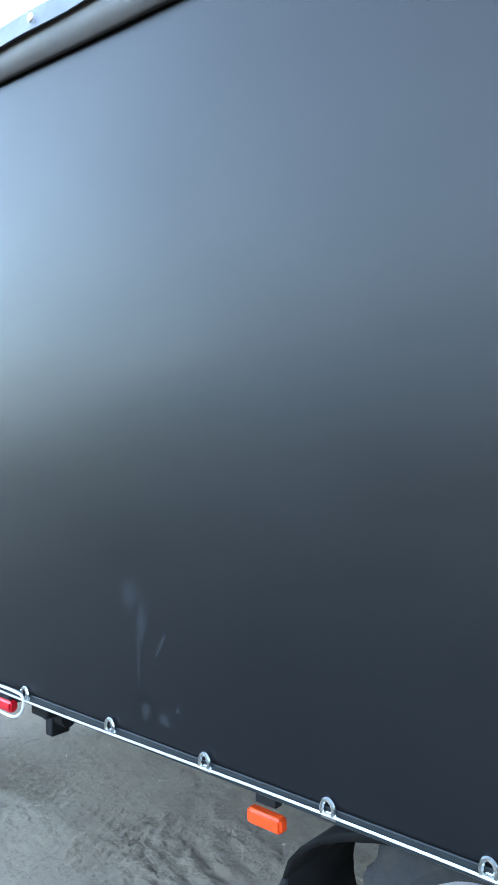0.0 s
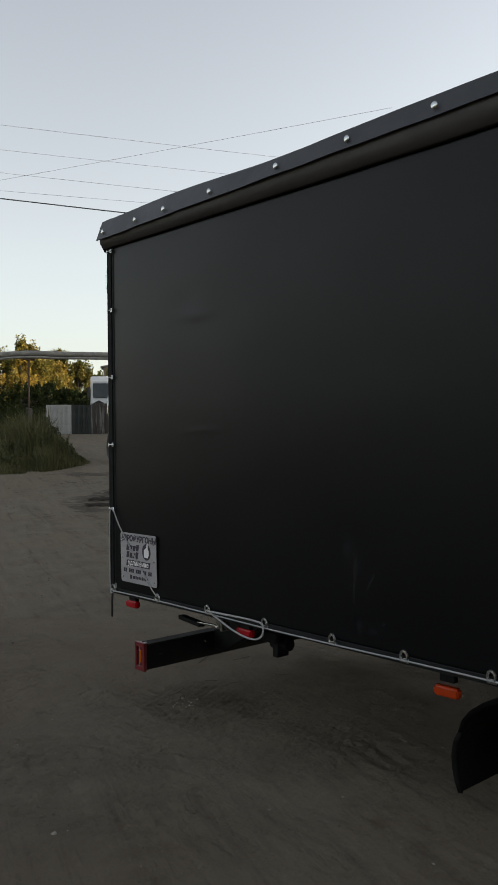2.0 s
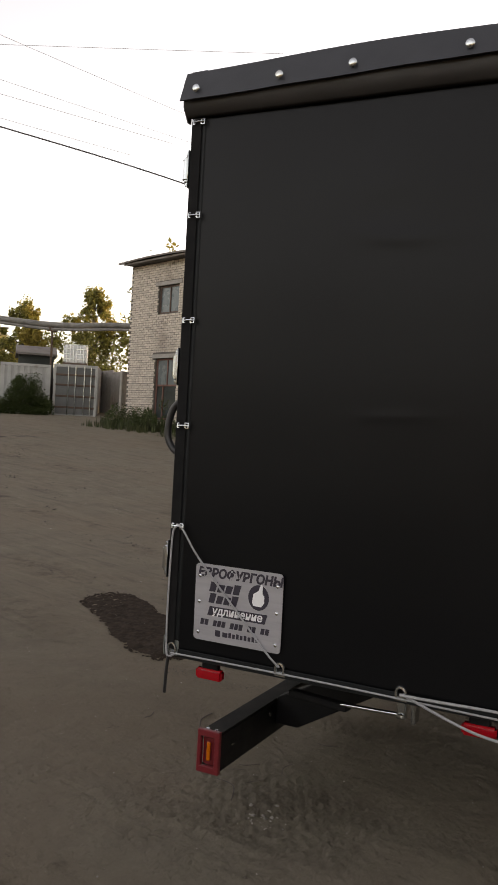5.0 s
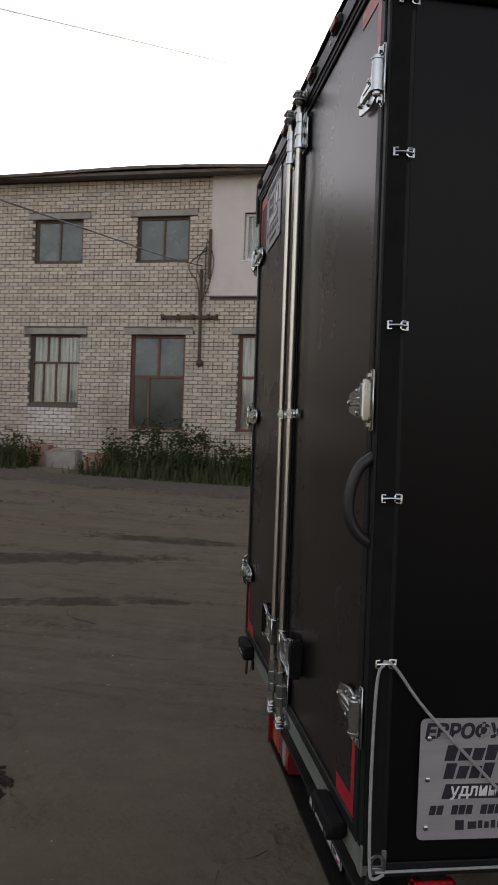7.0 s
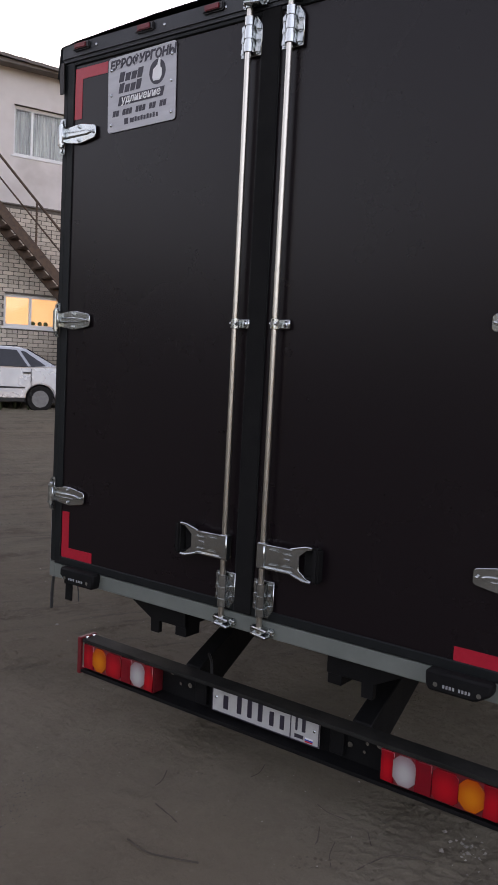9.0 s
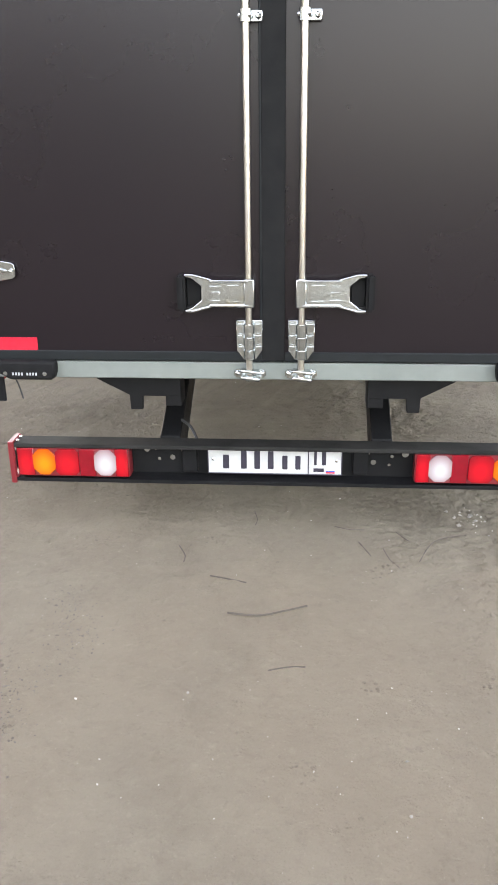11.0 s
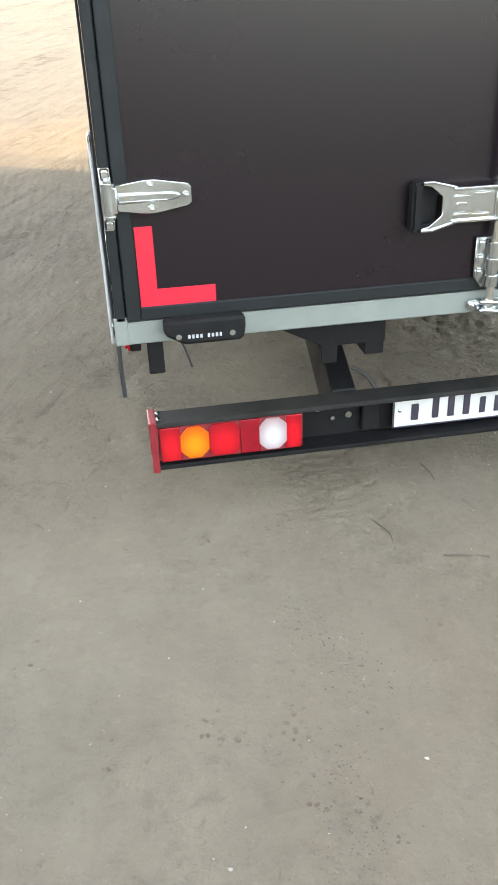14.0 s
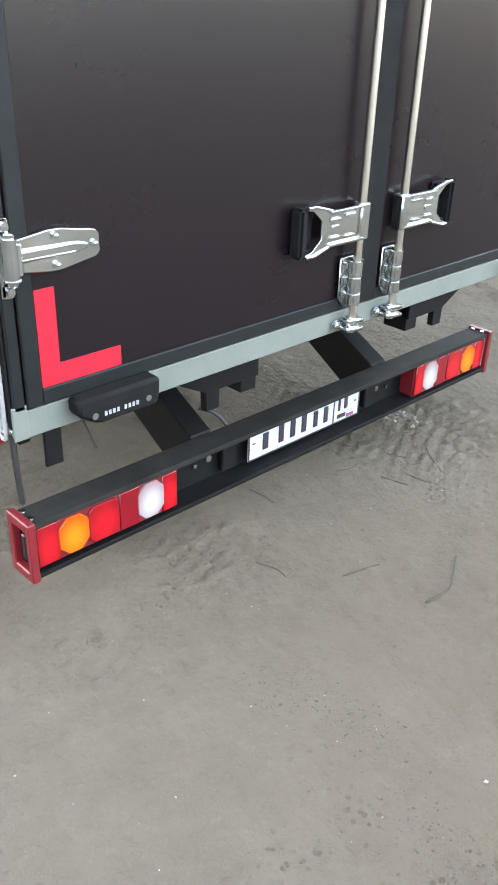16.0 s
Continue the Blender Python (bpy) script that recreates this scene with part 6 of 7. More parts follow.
def spruce(x, y, top, width, seed):
    z0 = ground_z(x, y)
    h = top - z0
    tree = thing("spruce", "tall dark spruce tree behind the parked trailer", "tree", Matrix.Translation((x, y, z0 - 0.1)), "trees beyond the yard")
    part("trunk", cyl((0, 0, 0), (0, 0, h * 0.98), 0.16, 8, 0.02), BARK, tree)
    gen = np.random.default_rng(seed)
    verts, faces = [], []
    for k in range(30):
        t = k / 29
        zz, r = h * (0.10 + 0.88 * t), width * (1 - t) ** 0.9 * gen.uniform(0.78, 1.12) + 0.05
        for j in range(int(22 - 9 * t)):
            a = gen.uniform(0, 2 * math.pi)
            rr = r * gen.uniform(0.7, 1.08)
            for i in range(22):
                q = (i + 1) / 22
                p = np.array([rr * q * math.cos(a), rr * q * math.sin(a), zz - 0.30 * rr * q ** 1.4 + 0.12 * rr * q ** 4])
                n = gen.normal(size=3) * 0.12 + np.array([0, 0, -0.10])
                w = np.array([-math.sin(a), math.cos(a), 0]) * 0.26 * (0.3 + 0.7 * (1 - t)) * (1.5 - q) * gen.uniform(0.6, 1.4)
                b = len(verts)
                verts.extend(map(tuple, (p - w, p + n * 1.5, p + w, p + np.array([0.12 * math.cos(a), 0.12 * math.sin(a), 0.03]))))
                faces.append((b, b + 1, b + 2, b + 3))
    raw("crown", verts, faces, NEEDLE, tree)


def blades(spots, height, seed, width=0.02, bend=0.35):
    """Upright grass blades at the spots (x, y, z, share of the height)."""
    gen = np.random.default_rng(seed)
    verts, faces = [], []
    for x, y, z, share in spots:
        h = height * share * gen.uniform(0.5, 1.15)
        a = gen.uniform(0, 2 * math.pi)
        c, s = math.cos(a), math.sin(a)
        bx_, by_ = bend * h * gen.uniform(0.1, 1.0) * np.array([math.cos(a * 2.3), math.sin(a * 2.3)])
        w = width * gen.uniform(0.6, 1.5)
        b = len(verts)
        verts += [(x - w * c, y - w * s, z), (x + w * c, y + w * s, z), (x + bx_ * 0.35 + w * 0.7 * c, y + by_ * 0.35 + w * 0.7 * s, z + h * 0.6), (x + bx_ * 0.35 - w * 0.7 * c, y + by_ * 0.35 - w * 0.7 * s, z + h * 0.6), (x + bx_, y + by_, z + h)]
        faces += [(b, b + 1, b + 2, b + 3), (b + 3, b + 2, b + 4)]
    return verts, faces


# weeds along the brick wall
gen = np.random.default_rng(5)
spots, clumps = [], []
def thick(s):
    """How rank the weeds grow along the wall."""
    lush = 0.5 + 1.5 * noise.noise(Vector((s * 0.75, 0, 12))) + 0.7 * noise.noise(Vector((s * 2.6, 4, 12)))
    lush += 0.55 * math.exp(-((s + 6.0) / 1.6) ** 2) + 0.8 * math.exp(-((s + 1.4) / 1.7) ** 2) - 0.75 * math.exp(-((s + 8.7) / 0.9) ** 2) - 1.0 * math.exp(-((s + 12.4) / 1.0) ** 2)
    return max(0.0, min(1.3, lush))


for _ in range(13000):
    s = gen.uniform(-26.5, 4.2)
    y = -gen.uniform(0.1, 2.5)
    dense = thick(s) * (1.0 if y > -1.7 else 0.45)
    if gen.random() > dense + 0.05:
        continue
    p = building.matrix_basis @ Vector((s, y, 0))
    spots.append((p.x, p.y, ground_z(p.x, p.y) - 0.02, 0.25 + 0.95 * dense * (0.6 + 0.5 * noise.noise(Vector((s * 4, y * 2, 1))))))
for k in range(520):
    s, y = gen.uniform(-26.5, 4.0), -gen.uniform(0.2, 1.9)
    dense = thick(s)
    if dense < 0.25:
        continue
    p = building.matrix_basis @ Vector((s, y, 0))
    clumps.append((p.x, p.y, ground_z(p.x, p.y) + gen.uniform(0.1, 1.15) * dense, gen.uniform(0.14, 0.30)))
v, f_ = blades(spots, 0.85, 3, 0.018)
tagged(raw("weeds", v, f_, WEED), "rough dark green weeds along the brick wall", "weeds", kind="stuff")
v, f_ = leaf_cloud(clumps, 60, 0.045, 1.3, 4)
tagged(raw("weed_leaves", v, f_, LEAF_DARK), "leafy dark weeds and nettles along the wall", "weeds", kind="stuff")
p = building.matrix_basis @ Vector((6.1, -0.9, 0))
v, f_ = leaf_cloud([(p.x + rng.uniform(-.6, .6), p.y + rng.uniform(-.6, .6), ground_z(p.x, p.y) + rng.uniform(0.3, 1.9), 0.4) for _ in range(26)], 110, 0.05, 1.2, 8)
bush = thing("bush", "leafy green bush beside the parked car", "bush", Matrix.Translation((0, 0, 0)))
raw("foliage", v, f_, LEAF_MIX, bush)
part("stems", join(*[cyl((p.x, p.y, ground_z(p.x, p.y) - 0.05), (p.x + dx, p.y + dy, ground_z(p.x, p.y) + 1.4), 0.025, 5, 0.01) for dx, dy in ((0.3, 0.1), (-0.3, 0.2), (0.05, -0.3))]), BARK, bush)

# ---- the far end of the yard ----
PIPE_WRAP = surface("weathered_pipe_lagging", (0.16, 0.155, 0.14), (0.25, 0.24, 0.22), scale=4, rough=0.6, rough2=0.8, bump=0.3, bump_scale=14, stain=(0.11, 0.10, 0.085), stain_scale=1.1, stain_from=0.52)
pipe_line = [(6, -47.0, 6.3), (-4, -43.2, 6.45), (-11.4, -39.9, 6.56), (-15.0, -38.3, 6.50), (-16.87, -37.5, 6.61), (-22.44, -34.03, 6.59), (-26.57, -29.8, 6.63), (-29.16, -26.75, 6.48), (-32.1, -22.7, 6.72), (-34.3, -19.2, 6.68)]
pipeline = thing("heating_pipeline", "lagged grey heating pipeline on steel posts", "pipeline")
pts = sweep(pipe_line, 8)
pts = [p + Vector((0, 0, 0.06 * noise.noise(Vector((p.x * 0.5, 0, 0))))) for p in pts]
part("pipe", tube(pts, 0.15, 10), PIPE_WRAP, pipeline, "lagged grey pipe", smooth=True)
part("pipe", tube([p + Vector((0.12, 0.16, -0.24)) for p in pts], 0.07, 8), PIPE_WRAP, pipeline, smooth=True)
for x, y, z in (pipe_line[1], pipe_line[4], pipe_line[5], pipe_line[6], pipe_line[7], pipe_line[9]):
    g = ground_z(x, y)
    post = part("post", tube([(x, y, g + 1.6), (x, y, z - 0.14)], 0.06, 8), RUST, pipeline, "dark steel post on a concrete foot")
    part("post_head", bx(x - 0.3, x + 0.3, y - 0.1, y + 0.1, z - 0.36, z - 0.15), RUST, post)
    part("post_foot", bx(x - 0.14, x + 0.14, y - 0.14, y + 0.14, g - 0.2, g + 1.75, 0.03), MORTAR, post)


def corrugated_box(name, label, category, p, q, depth, z0, z1, material):
    """A steel container whose front runs from p to q on the ground, and that reaches depth metres away from the yard."""
    a, b = Vector((p[0], p[1], 0)), Vector((q[0], q[1], 0))
    way = (b - a)
    length = way.length
    ang = math.atan2(way.y, way.x)
    box_ = thing(name, label, category, Matrix.Translation((a.x, a.y, z0)) @ Matrix.Rotation(ang, 4, "Z"))
    h = z1 - z0
    d = -depth
    y0, y1 = sorted((0.0, d + 0.03))
    part("shell", bx(0.03, length - 0.03, y0, y1, 0.05, h - 0.03), material, box_)
    n = max(3, int(length / 0.28))
    for k in range(n):
        s = length * (k + 0.5) / n
        part("rib", bx(s - length / n * 0.28, s + length / n * 0.28, 0.0, 0.07, 0.14, h - 0.12, 0.015), material, box_)
    for s in (0, length - 0.09):
        part("corner_post", bx(s, s + 0.09, -0.01, 0.09, 0, h), material, box_)
    part("rail", bx(0, length, -0.008, 0.08, h - 0.12, h), material, box_)
    part("rail", bx(0, length, -0.008, 0.08, 0, 0.13), material, box_)
    part("roof", bx(0, length, d, 0.0, h - 0.03, h + 0.01), material, box_)
    return box_, length, h


PALE_STEEL = surface("pale_container_paint", (0.36, 0.36, 0.34), (0.46, 0.46, 0.44), scale=2, rough=0.6, rough2=0.75, stain=(0.22, 0.18, 0.14), stain_scale=0.9, stain_from=0.56)
RUSTY_STEEL = surface("rusty_container_paint", (0.045, 0.036, 0.031), (0.085, 0.072, 0.062), scale=3, rough=0.75, rough2=0.9, stain=(0.34, 0.33, 0.31), stain_scale=1.8, stain_from=0.48, stretch=(4, 4, 0.25))
DARK_STEEL = surface("dark_green_container_paint", (0.02, 0.026, 0.024), (0.036, 0.043, 0.039), scale=2, rough=0.6, rough2=0.75, stain=(0.05, 0.04, 0.032), stain_scale=1, stain_from=0.55)
FENCE = surface("grey_fence_sheet", (0.095, 0.10, 0.098), (0.14, 0.145, 0.14), scale=2, rough=0.7, stain=(0.11, 0.105, 0.1), stain_scale=1, stain_from=0.55)
TEAL = surface("teal_tarpaulin", (0.16, 0.25, 0.235), (0.23, 0.32, 0.30), scale=3, rough=0.6, bump2=0.4, bump2_scale=3)
corrugated_box("metal_garage", "pale metal garage with a dark doorway, in the yard", "garage", (-22.25, -42.5), (-20.9, -43.3), 4.5, ground_z(-22, -42.6) - 0.1, 4.11, PALE_STEEL)
corrugated_box("metal_garage", "dark open metal garage beside a rusty container", "garage", (-23.35, -41.9), (-22.25, -42.5), 4.5, ground_z(-23, -42) - 0.1, 4.11, DARK_STEEL)
corrugated_box("shipping_container", "rusty grey shipping container with peeling paint", "container", (-25.36, -40.62), (-23.35, -41.9), 2.4, ground_z(-24.5, -41) - 0.1, 4.20, RUSTY_STEEL)
corrugated_box("shipping_container", "dark green shipping container along the yard's edge", "container", (-33.2, -33.4), (-31.5, -39.4), 2.4, ground_z(-32, -36) - 0.1, 4.05, DARK_STEEL)
corrugated_box("shipping_container", "dirty white shipping container beside a hedge", "container", (-27.6, -25.38), (-25.95, -27.1), 2.4, ground_z(-26.5, -26.5) - 0.1, 4.24, PALE_STEEL)
boxc, blen, bh = corrugated_box("shipping_container", "grey shipping container seen at its barred doors", "container", (-28.95, -23.55), (-27.75, -25.3), 6.0, ground_z(-28, -25) - 0.1, 4.34, PALE_STEEL)
for s in (0.3, 0.62, 1.05, 1.4):
    part("lock_bar", cyl((s, 0.12, 0.1), (s, 0.12, bh - 0.1), 0.025, 6), ZINC, boxc)
for z in (0.5, 1.05, 1.6, 2.1):
    part("cross_bar", bx(0.1, blen - 0.1, 0.074, 0.10, z - 0.05, z + 0.05, 0.01), RUST, boxc)
part("door_panel", bx(0.12, blen - 0.12, 0.03, 0.076, 0.16, bh - 0.14), FENCE, boxc, "grey door panel")

corrugated_box("metal_garage", "dark brown metal garage beside the grey fence", "garage", (-29.9, -36.7), (-31.0, -39.5), 2.2, ground_z(-30.5, -38) - 0.1, 4.55, RUST)

# hanging teal sheet beside the trailer
bm = bmesh.new()
cols = []
for k in range(25):
    t = k / 24
    x, y = -30.25 - 0.75 * t, -40.1 + 0.6 * t
    cols.append([bm.verts.new((x + 0.08 * math.sin(k * 1.1), y + 0.08 * math.cos(k * 0.8), z)) for z in (ground_z(x, y) + 0.05, 3.6 + 0.1 * math.sin(k), 4.68 - 0.15 * t)])
for p, q in zip(cols, cols[1:]):
    for i in range(2):
        bm.faces.new((p[i], q[i], q[i + 1], p[i + 1]))
sheet = part("tarpaulin", bm, TEAL, None, smooth=True)
mod = sheet.modifiers.new("thickness", "SOLIDIFY")
mod.thickness = 0.03
tagged(sheet, "faded teal tarpaulin hanging over a rack", "tarpaulin")

# box trailer
trailer_m = Matrix.Translation((-27.83, -36.95, -0.80)) @ Matrix.Rotation(radians(-20), 4, "Z")
TRAILER = surface("grey_trailer_panel", (0.27, 0.27, 0.28), (0.33, 0.33, 0.335), scale=1.5, rough=0.5, rough2=0.65, stain=(0.24, 0.23, 0.22), stain_scale=0.8, stain_from=0.56)
trailer = thing("box_trailer", "pale grey box trailer with double rear doors", "trailer", trailer_m)
TL = 7.5
part("body", bx(0.0, 2.57, -TL, -0.04, 3.72, 6.25, 0.02), TRAILER, trailer)
for a, b in ((0.06, 1.27), (1.31, 2.51)):
    door = part("rear_door", bx(a, b, -0.05, 0.0, 3.80, 6.17, 0.01), TRAILER, trailer, "pale grey rear door")
    part("lock_bar", cyl(((a + b) / 2 + (0.35 if a < 1 else -0.35), 0.02, 3.82), ((a + b) / 2 + (0.35 if a < 1 else -0.35), 0.02, 6.15), 0.02, 6), ZINC, door)
    part("door_handle", bx((a + b) / 2 - 0.25, (a + b) / 2 + 0.25, 0.01, 0.04, 4.15, 4.22), BLACK_STEEL, door)
part("rear_surround", join(bx(0, 0.06, -0.06, 0.01, 3.7, 6.27), bx(2.51, 2.57, -0.06, 0.01, 3.7, 6.27), bx(0, 2.57, -0.06, 0.012, 6.17, 6.28), bx(0, 2.57, -0.06, 0.012, 3.66, 3.80)), BLACK_STEEL, trailer)
g = ground_z(-28.5, -39.5) + 0.80
part("chassis", join(bx(0.5, 0.7, -TL, 0, 3.3, 3.72), bx(1.9, 2.1, -TL, 0, 3.3, 3.72), bx(0.1, 2.47, -0.1, 0.0, 3.25, 3.4)), BLACK_STEEL, trailer)
for y in (-1.0, -2.3, -6.4):
    for x in (0.25, 2.05):
        part("wheel", cyl((x, y, g + 0.42), (x + 0.28, y, g + 0.42), 0.48, 20), TYRE, trailer)
part("notice", bx(0.35, 0.8, 0.0, 0.012, 5.9, 6.05), WHITE_PAINT, trailer)

# white lorry cab behind the containers
cab_m = Matrix.Translation((-26.8, -45.6, -0.78)) @ Matrix.Rotation(math.atan2(-1.3, 2.0) , 4, "Z")
lorry = thing("lorry", "white lorry cab with a dark windscreen, behind containers", "lorry", cab_m)
LORRY_WHITE = surface("white_lorry_paint", (0.62, 0.62, 0.62), (0.7, 0.7, 0.7), scale=2, rough=0.4, coat=0.3, stain=(0.5, 0.48, 0.45), stain_scale=1, stain_from=0.58)
part("cab", prism([(-2.0, 3.9), (0.05, 3.9), (0.08, 5.2), (-0.12, 6.5), (-0.35, 7.15), (-1.0, 7.22), (-2.0, 7.2)], "x", -1.15, 1.15, 0.07), LORRY_WHITE, lorry, "white cab", smooth=True)
part("windscreen", moved(bx(-0.98, 0.98, 0.0, 0.03, 0.0, 1.05, 0.02), Matrix.Translation((0, 0.075, 5.62)) @ Matrix.Rotation(radians(9), 4, "X")), DARK_GLASS, lorry)
part("sun_visor", bx(-1.0, 1.0, -0.02, 0.18, 6.72, 6.80, 0.02), LORRY_WHITE, lorry)
# a flat black plate stands in for the shade inside the missing front
part("open_front", prism([(-0.82, 4.45), (0.95, 4.45), (0.98, 5.25), (0.55, 5.45), (0.1, 5.2), (-0.35, 5.42), (-0.7, 5.3)], "y", 0.05, 0.105), BLACK_PLASTIC, lorry, "black plate for the dark hollow where the front panel is missing")
part("bent_panel", moved(bx(-0.5, 0.5, 0, 0.03, -0.05, 0.05, 0.01), Matrix.Translation((-0.25, 0.12, 4.95)) @ Matrix.Rotation(0.5, 4, "Y")), LORRY_WHITE, lorry)
part("bent_panel", moved(bx(-0.25, 0.25, 0, 0.03, -0.07, 0.07, 0.01), Matrix.Translation((0.55, 0.12, 4.72)) @ Matrix.Rotation(-0.25, 4, "Y")), LORRY_WHITE, lorry)
part("bumper", bx(-1.15, 1.15, -0.1, 0.2, 3.75, 4.25, 0.05), BLACK_PLASTIC, lorry)
for s in (-1, 1):
    part("mirror", bx(s * 1.28 - 0.11, s * 1.28 + 0.11, -0.1, 0.05, 5.6, 6.4, 0.03), BLACK_PLASTIC, lorry)
    part("wheel", cyl((s * 1.1, -0.8, ground_z(-27, -45.5) + 1.24), (s * 0.8, -0.8, ground_z(-27, -45.5) + 1.24), 0.5, 20), TYRE, lorry)
part("chassis", bx(-0.45, 0.45, -6, -0.2, 3.5, 3.95), BLACK_STEEL, lorry)

# tote tank on the container
tank = thing("tote_tank", "white plastic tote tank in a wire cage", "tank", Matrix.Translation((-29.1, -25.1, 4.35)) @ Matrix.Rotation(math.atan2(-1.4, 1.0), 4, "Z"))
part("bottle", bx(-0.56, 0.56, -0.45, 0.45, 0.14, 1.02, 0.06, 2), PVC, tank, smooth=True)
part("pallet", bx(-0.6, 0.6, -0.5, 0.5, 0.0, 0.13), RUST, tank)
part("cage", join(*[bx(s - 0.012, s + 0.012, y - 0.012, y + 0.012, 0.13, 1.05) for s in np.linspace(-0.58, 0.58, 8) for y in (-0.48, 0.48)], *[bx(-0.59, 0.59, y - 0.012, y + 0.012, z, z + 0.024) for z in (0.3, 0.55, 0.8, 1.03) for y in (-0.48, 0.48)]), ZINC, tank)

# low shed roof and yard fence
shed = thing("shed", "low dark shed behind the white container", "shed", Matrix.Translation((-30.3, -28.8, ground_z(-30, -30) - 0.1)) @ Matrix.Rotation(math.atan2(1.8, -1.7), 4, "Z"))
part("wall", bx(-0.9, 0.9, -1.2, 1.2, 0, 2.9), DARK_STEEL, shed)
part("roof", prism([(-1.7, 2.9), (1.7, 2.9), (1.7, 3.0), (0, 3.5), (-1.7, 3.0)], "x", -1.05, 1.05), SLATE, shed)
fence = thing("sheet_fence", "grey profiled sheet fence at the yard's edge", "fence")
for k in range(12):
    a, b = Vector((-33.0, -32.6, 0)), Vector((-29.2, -36.0, 0))
    p, q = a.lerp(b, k / 12), a.lerp(b, (k + 0.94) / 12)
    z0 = ground_z(p.x, p.y) - 0.05
    bm = prism([(0, 0), ((q - p).length, 0), ((q - p).length, 1.62), (0, 1.62)], "y", -0.02, 0.02)
    part("sheet", moved(bm, Matrix.Translation((p.x, p.y, z0)) @ Matrix.Rotation(math.atan2(q.y - p.y, q.x - p.x), 4, "Z")), FENCE, fence)

# far buildings
WALL_BEIGE = surface("beige_rendered_wall", (0.20, 0.172, 0.142), (0.25, 0.215, 0.18), scale=1, rough=0.9, stain=(0.25, 0.22, 0.19), stain_scale=0.3, stain_from=0.52)
far_a = math.atan2(6.5, -8.9)
hall = thing("factory_hall", "beige factory hall with a year on its gable", "building", Matrix.Translation((-52.0, -73.2, -1.28)) @ Matrix.Rotation(far_a + math.pi, 4, "Z"))
part("wall", prism([(-7.5, 2.0), (7.5, 2.0), (7.5, 11.7), (0.4, 12.75), (-1.4, 12.75), (-7.5, 11.9)], "y", -14.0, 0.0), WALL_BEIGE, hall)
part("roof", prism([(-7.8, 11.85), (-1.4, 12.75), (0.4, 12.75), (7.8, 11.65), (7.8, 11.85), (0.4, 12.95), (-1.4, 12.95), (-7.8, 12.05)], "y", -14.2, 0.3), SLATE, hall)
lettering("numeral", "1 9 1 7", 1.55, surface("dark_brown_paint", (0.06, 0.045, 0.04)), hall, pose(-0.95, 0.03, 11.45, 90, 0, 180), "dark painted numeral")
for k in range(4):
    part("window", bx(-6.4 + 3.4 * k, -4.9 + 3.4 * k, -0.01, 0.05, 6.6, 8.4), DARK_GLASS, hall)

PINK = surface("pale_pink_render", (0.42, 0.32, 0.285), (0.5, 0.39, 0.345), scale=1, rough=0.9, stain=(0.36, 0.29, 0.26), stain_scale=0.4, stain_from=0.55)
ROOF_RED = surface("dark_red_roof", (0.10, 0.035, 0.028), (0.15, 0.05, 0.04), scale=3, rough=0.7)
YELLOW = surface("yellow_render", (0.5, 0.38, 0.17), (0.56, 0.44, 0.22), scale=1, rough=0.9)
house = thing("house", "pale pink two-storey house with a dark red roof", "house", Matrix.Translation((-49.9, -54.0, -1.55)) @ Matrix.Rotation(radians(-35), 4, "Z"))
part("wall", bx(-1.5, 1.6, -3.2, 0, 2.5, 10.2), PINK, house)
part("roof", prism([(-1.9, 10.05), (-1.0, 11.4), (1.0, 11.4), (2.0, 10.05)], "y", -3.5, 0.4), ROOF_RED, house)
part("side_wing", bx(-3.2, -1.5, -3.2, -0.6, 2.5, 11.2), YELLOW, house)
part("wing_roof", bx(-3.4, -1.45, -3.4, -0.4, 11.2, 11.35), SLATE, house)
for x in (-0.85, 0.85):
    for z in (5.2, 7.9):
        win = part("window", bx(x - 0.42, x + 0.42, -0.01, 0.05, z, z + 1.5), DARK_GLASS, house)
        part("window_surround", join(bx(x - 0.5, x - 0.42, 0, 0.07, z - 0.08, z + 1.58), bx(x + 0.42, x + 0.5, 0, 0.07, z - 0.08, z + 1.58), bx(x - 0.42, x + 0.42, 0, 0.07, z + 1.5, z + 1.58), bx(x - 0.42, x + 0.42, 0, 0.07, z - 0.08, z)), PVC, win)
CHIMNEY_BRICK = surface("red_chimney_brick", (0.17, 0.06, 0.04), (0.22, 0.085, 0.06), scale=3, rough=0.9)
chimney = part("chimney", join(cyl((-19.1, -62.9, 1.5), (-19.1, -62.9, 11.9), 0.75, 14, 0.55), cyl((-19.1, -62.9, 11.7), (-19.1, -62.9, 12.05), 0.62, 14)), CHIMNEY_BRICK)
tagged(chimney, "red brick chimney behind the golden birch trees", "chimney")

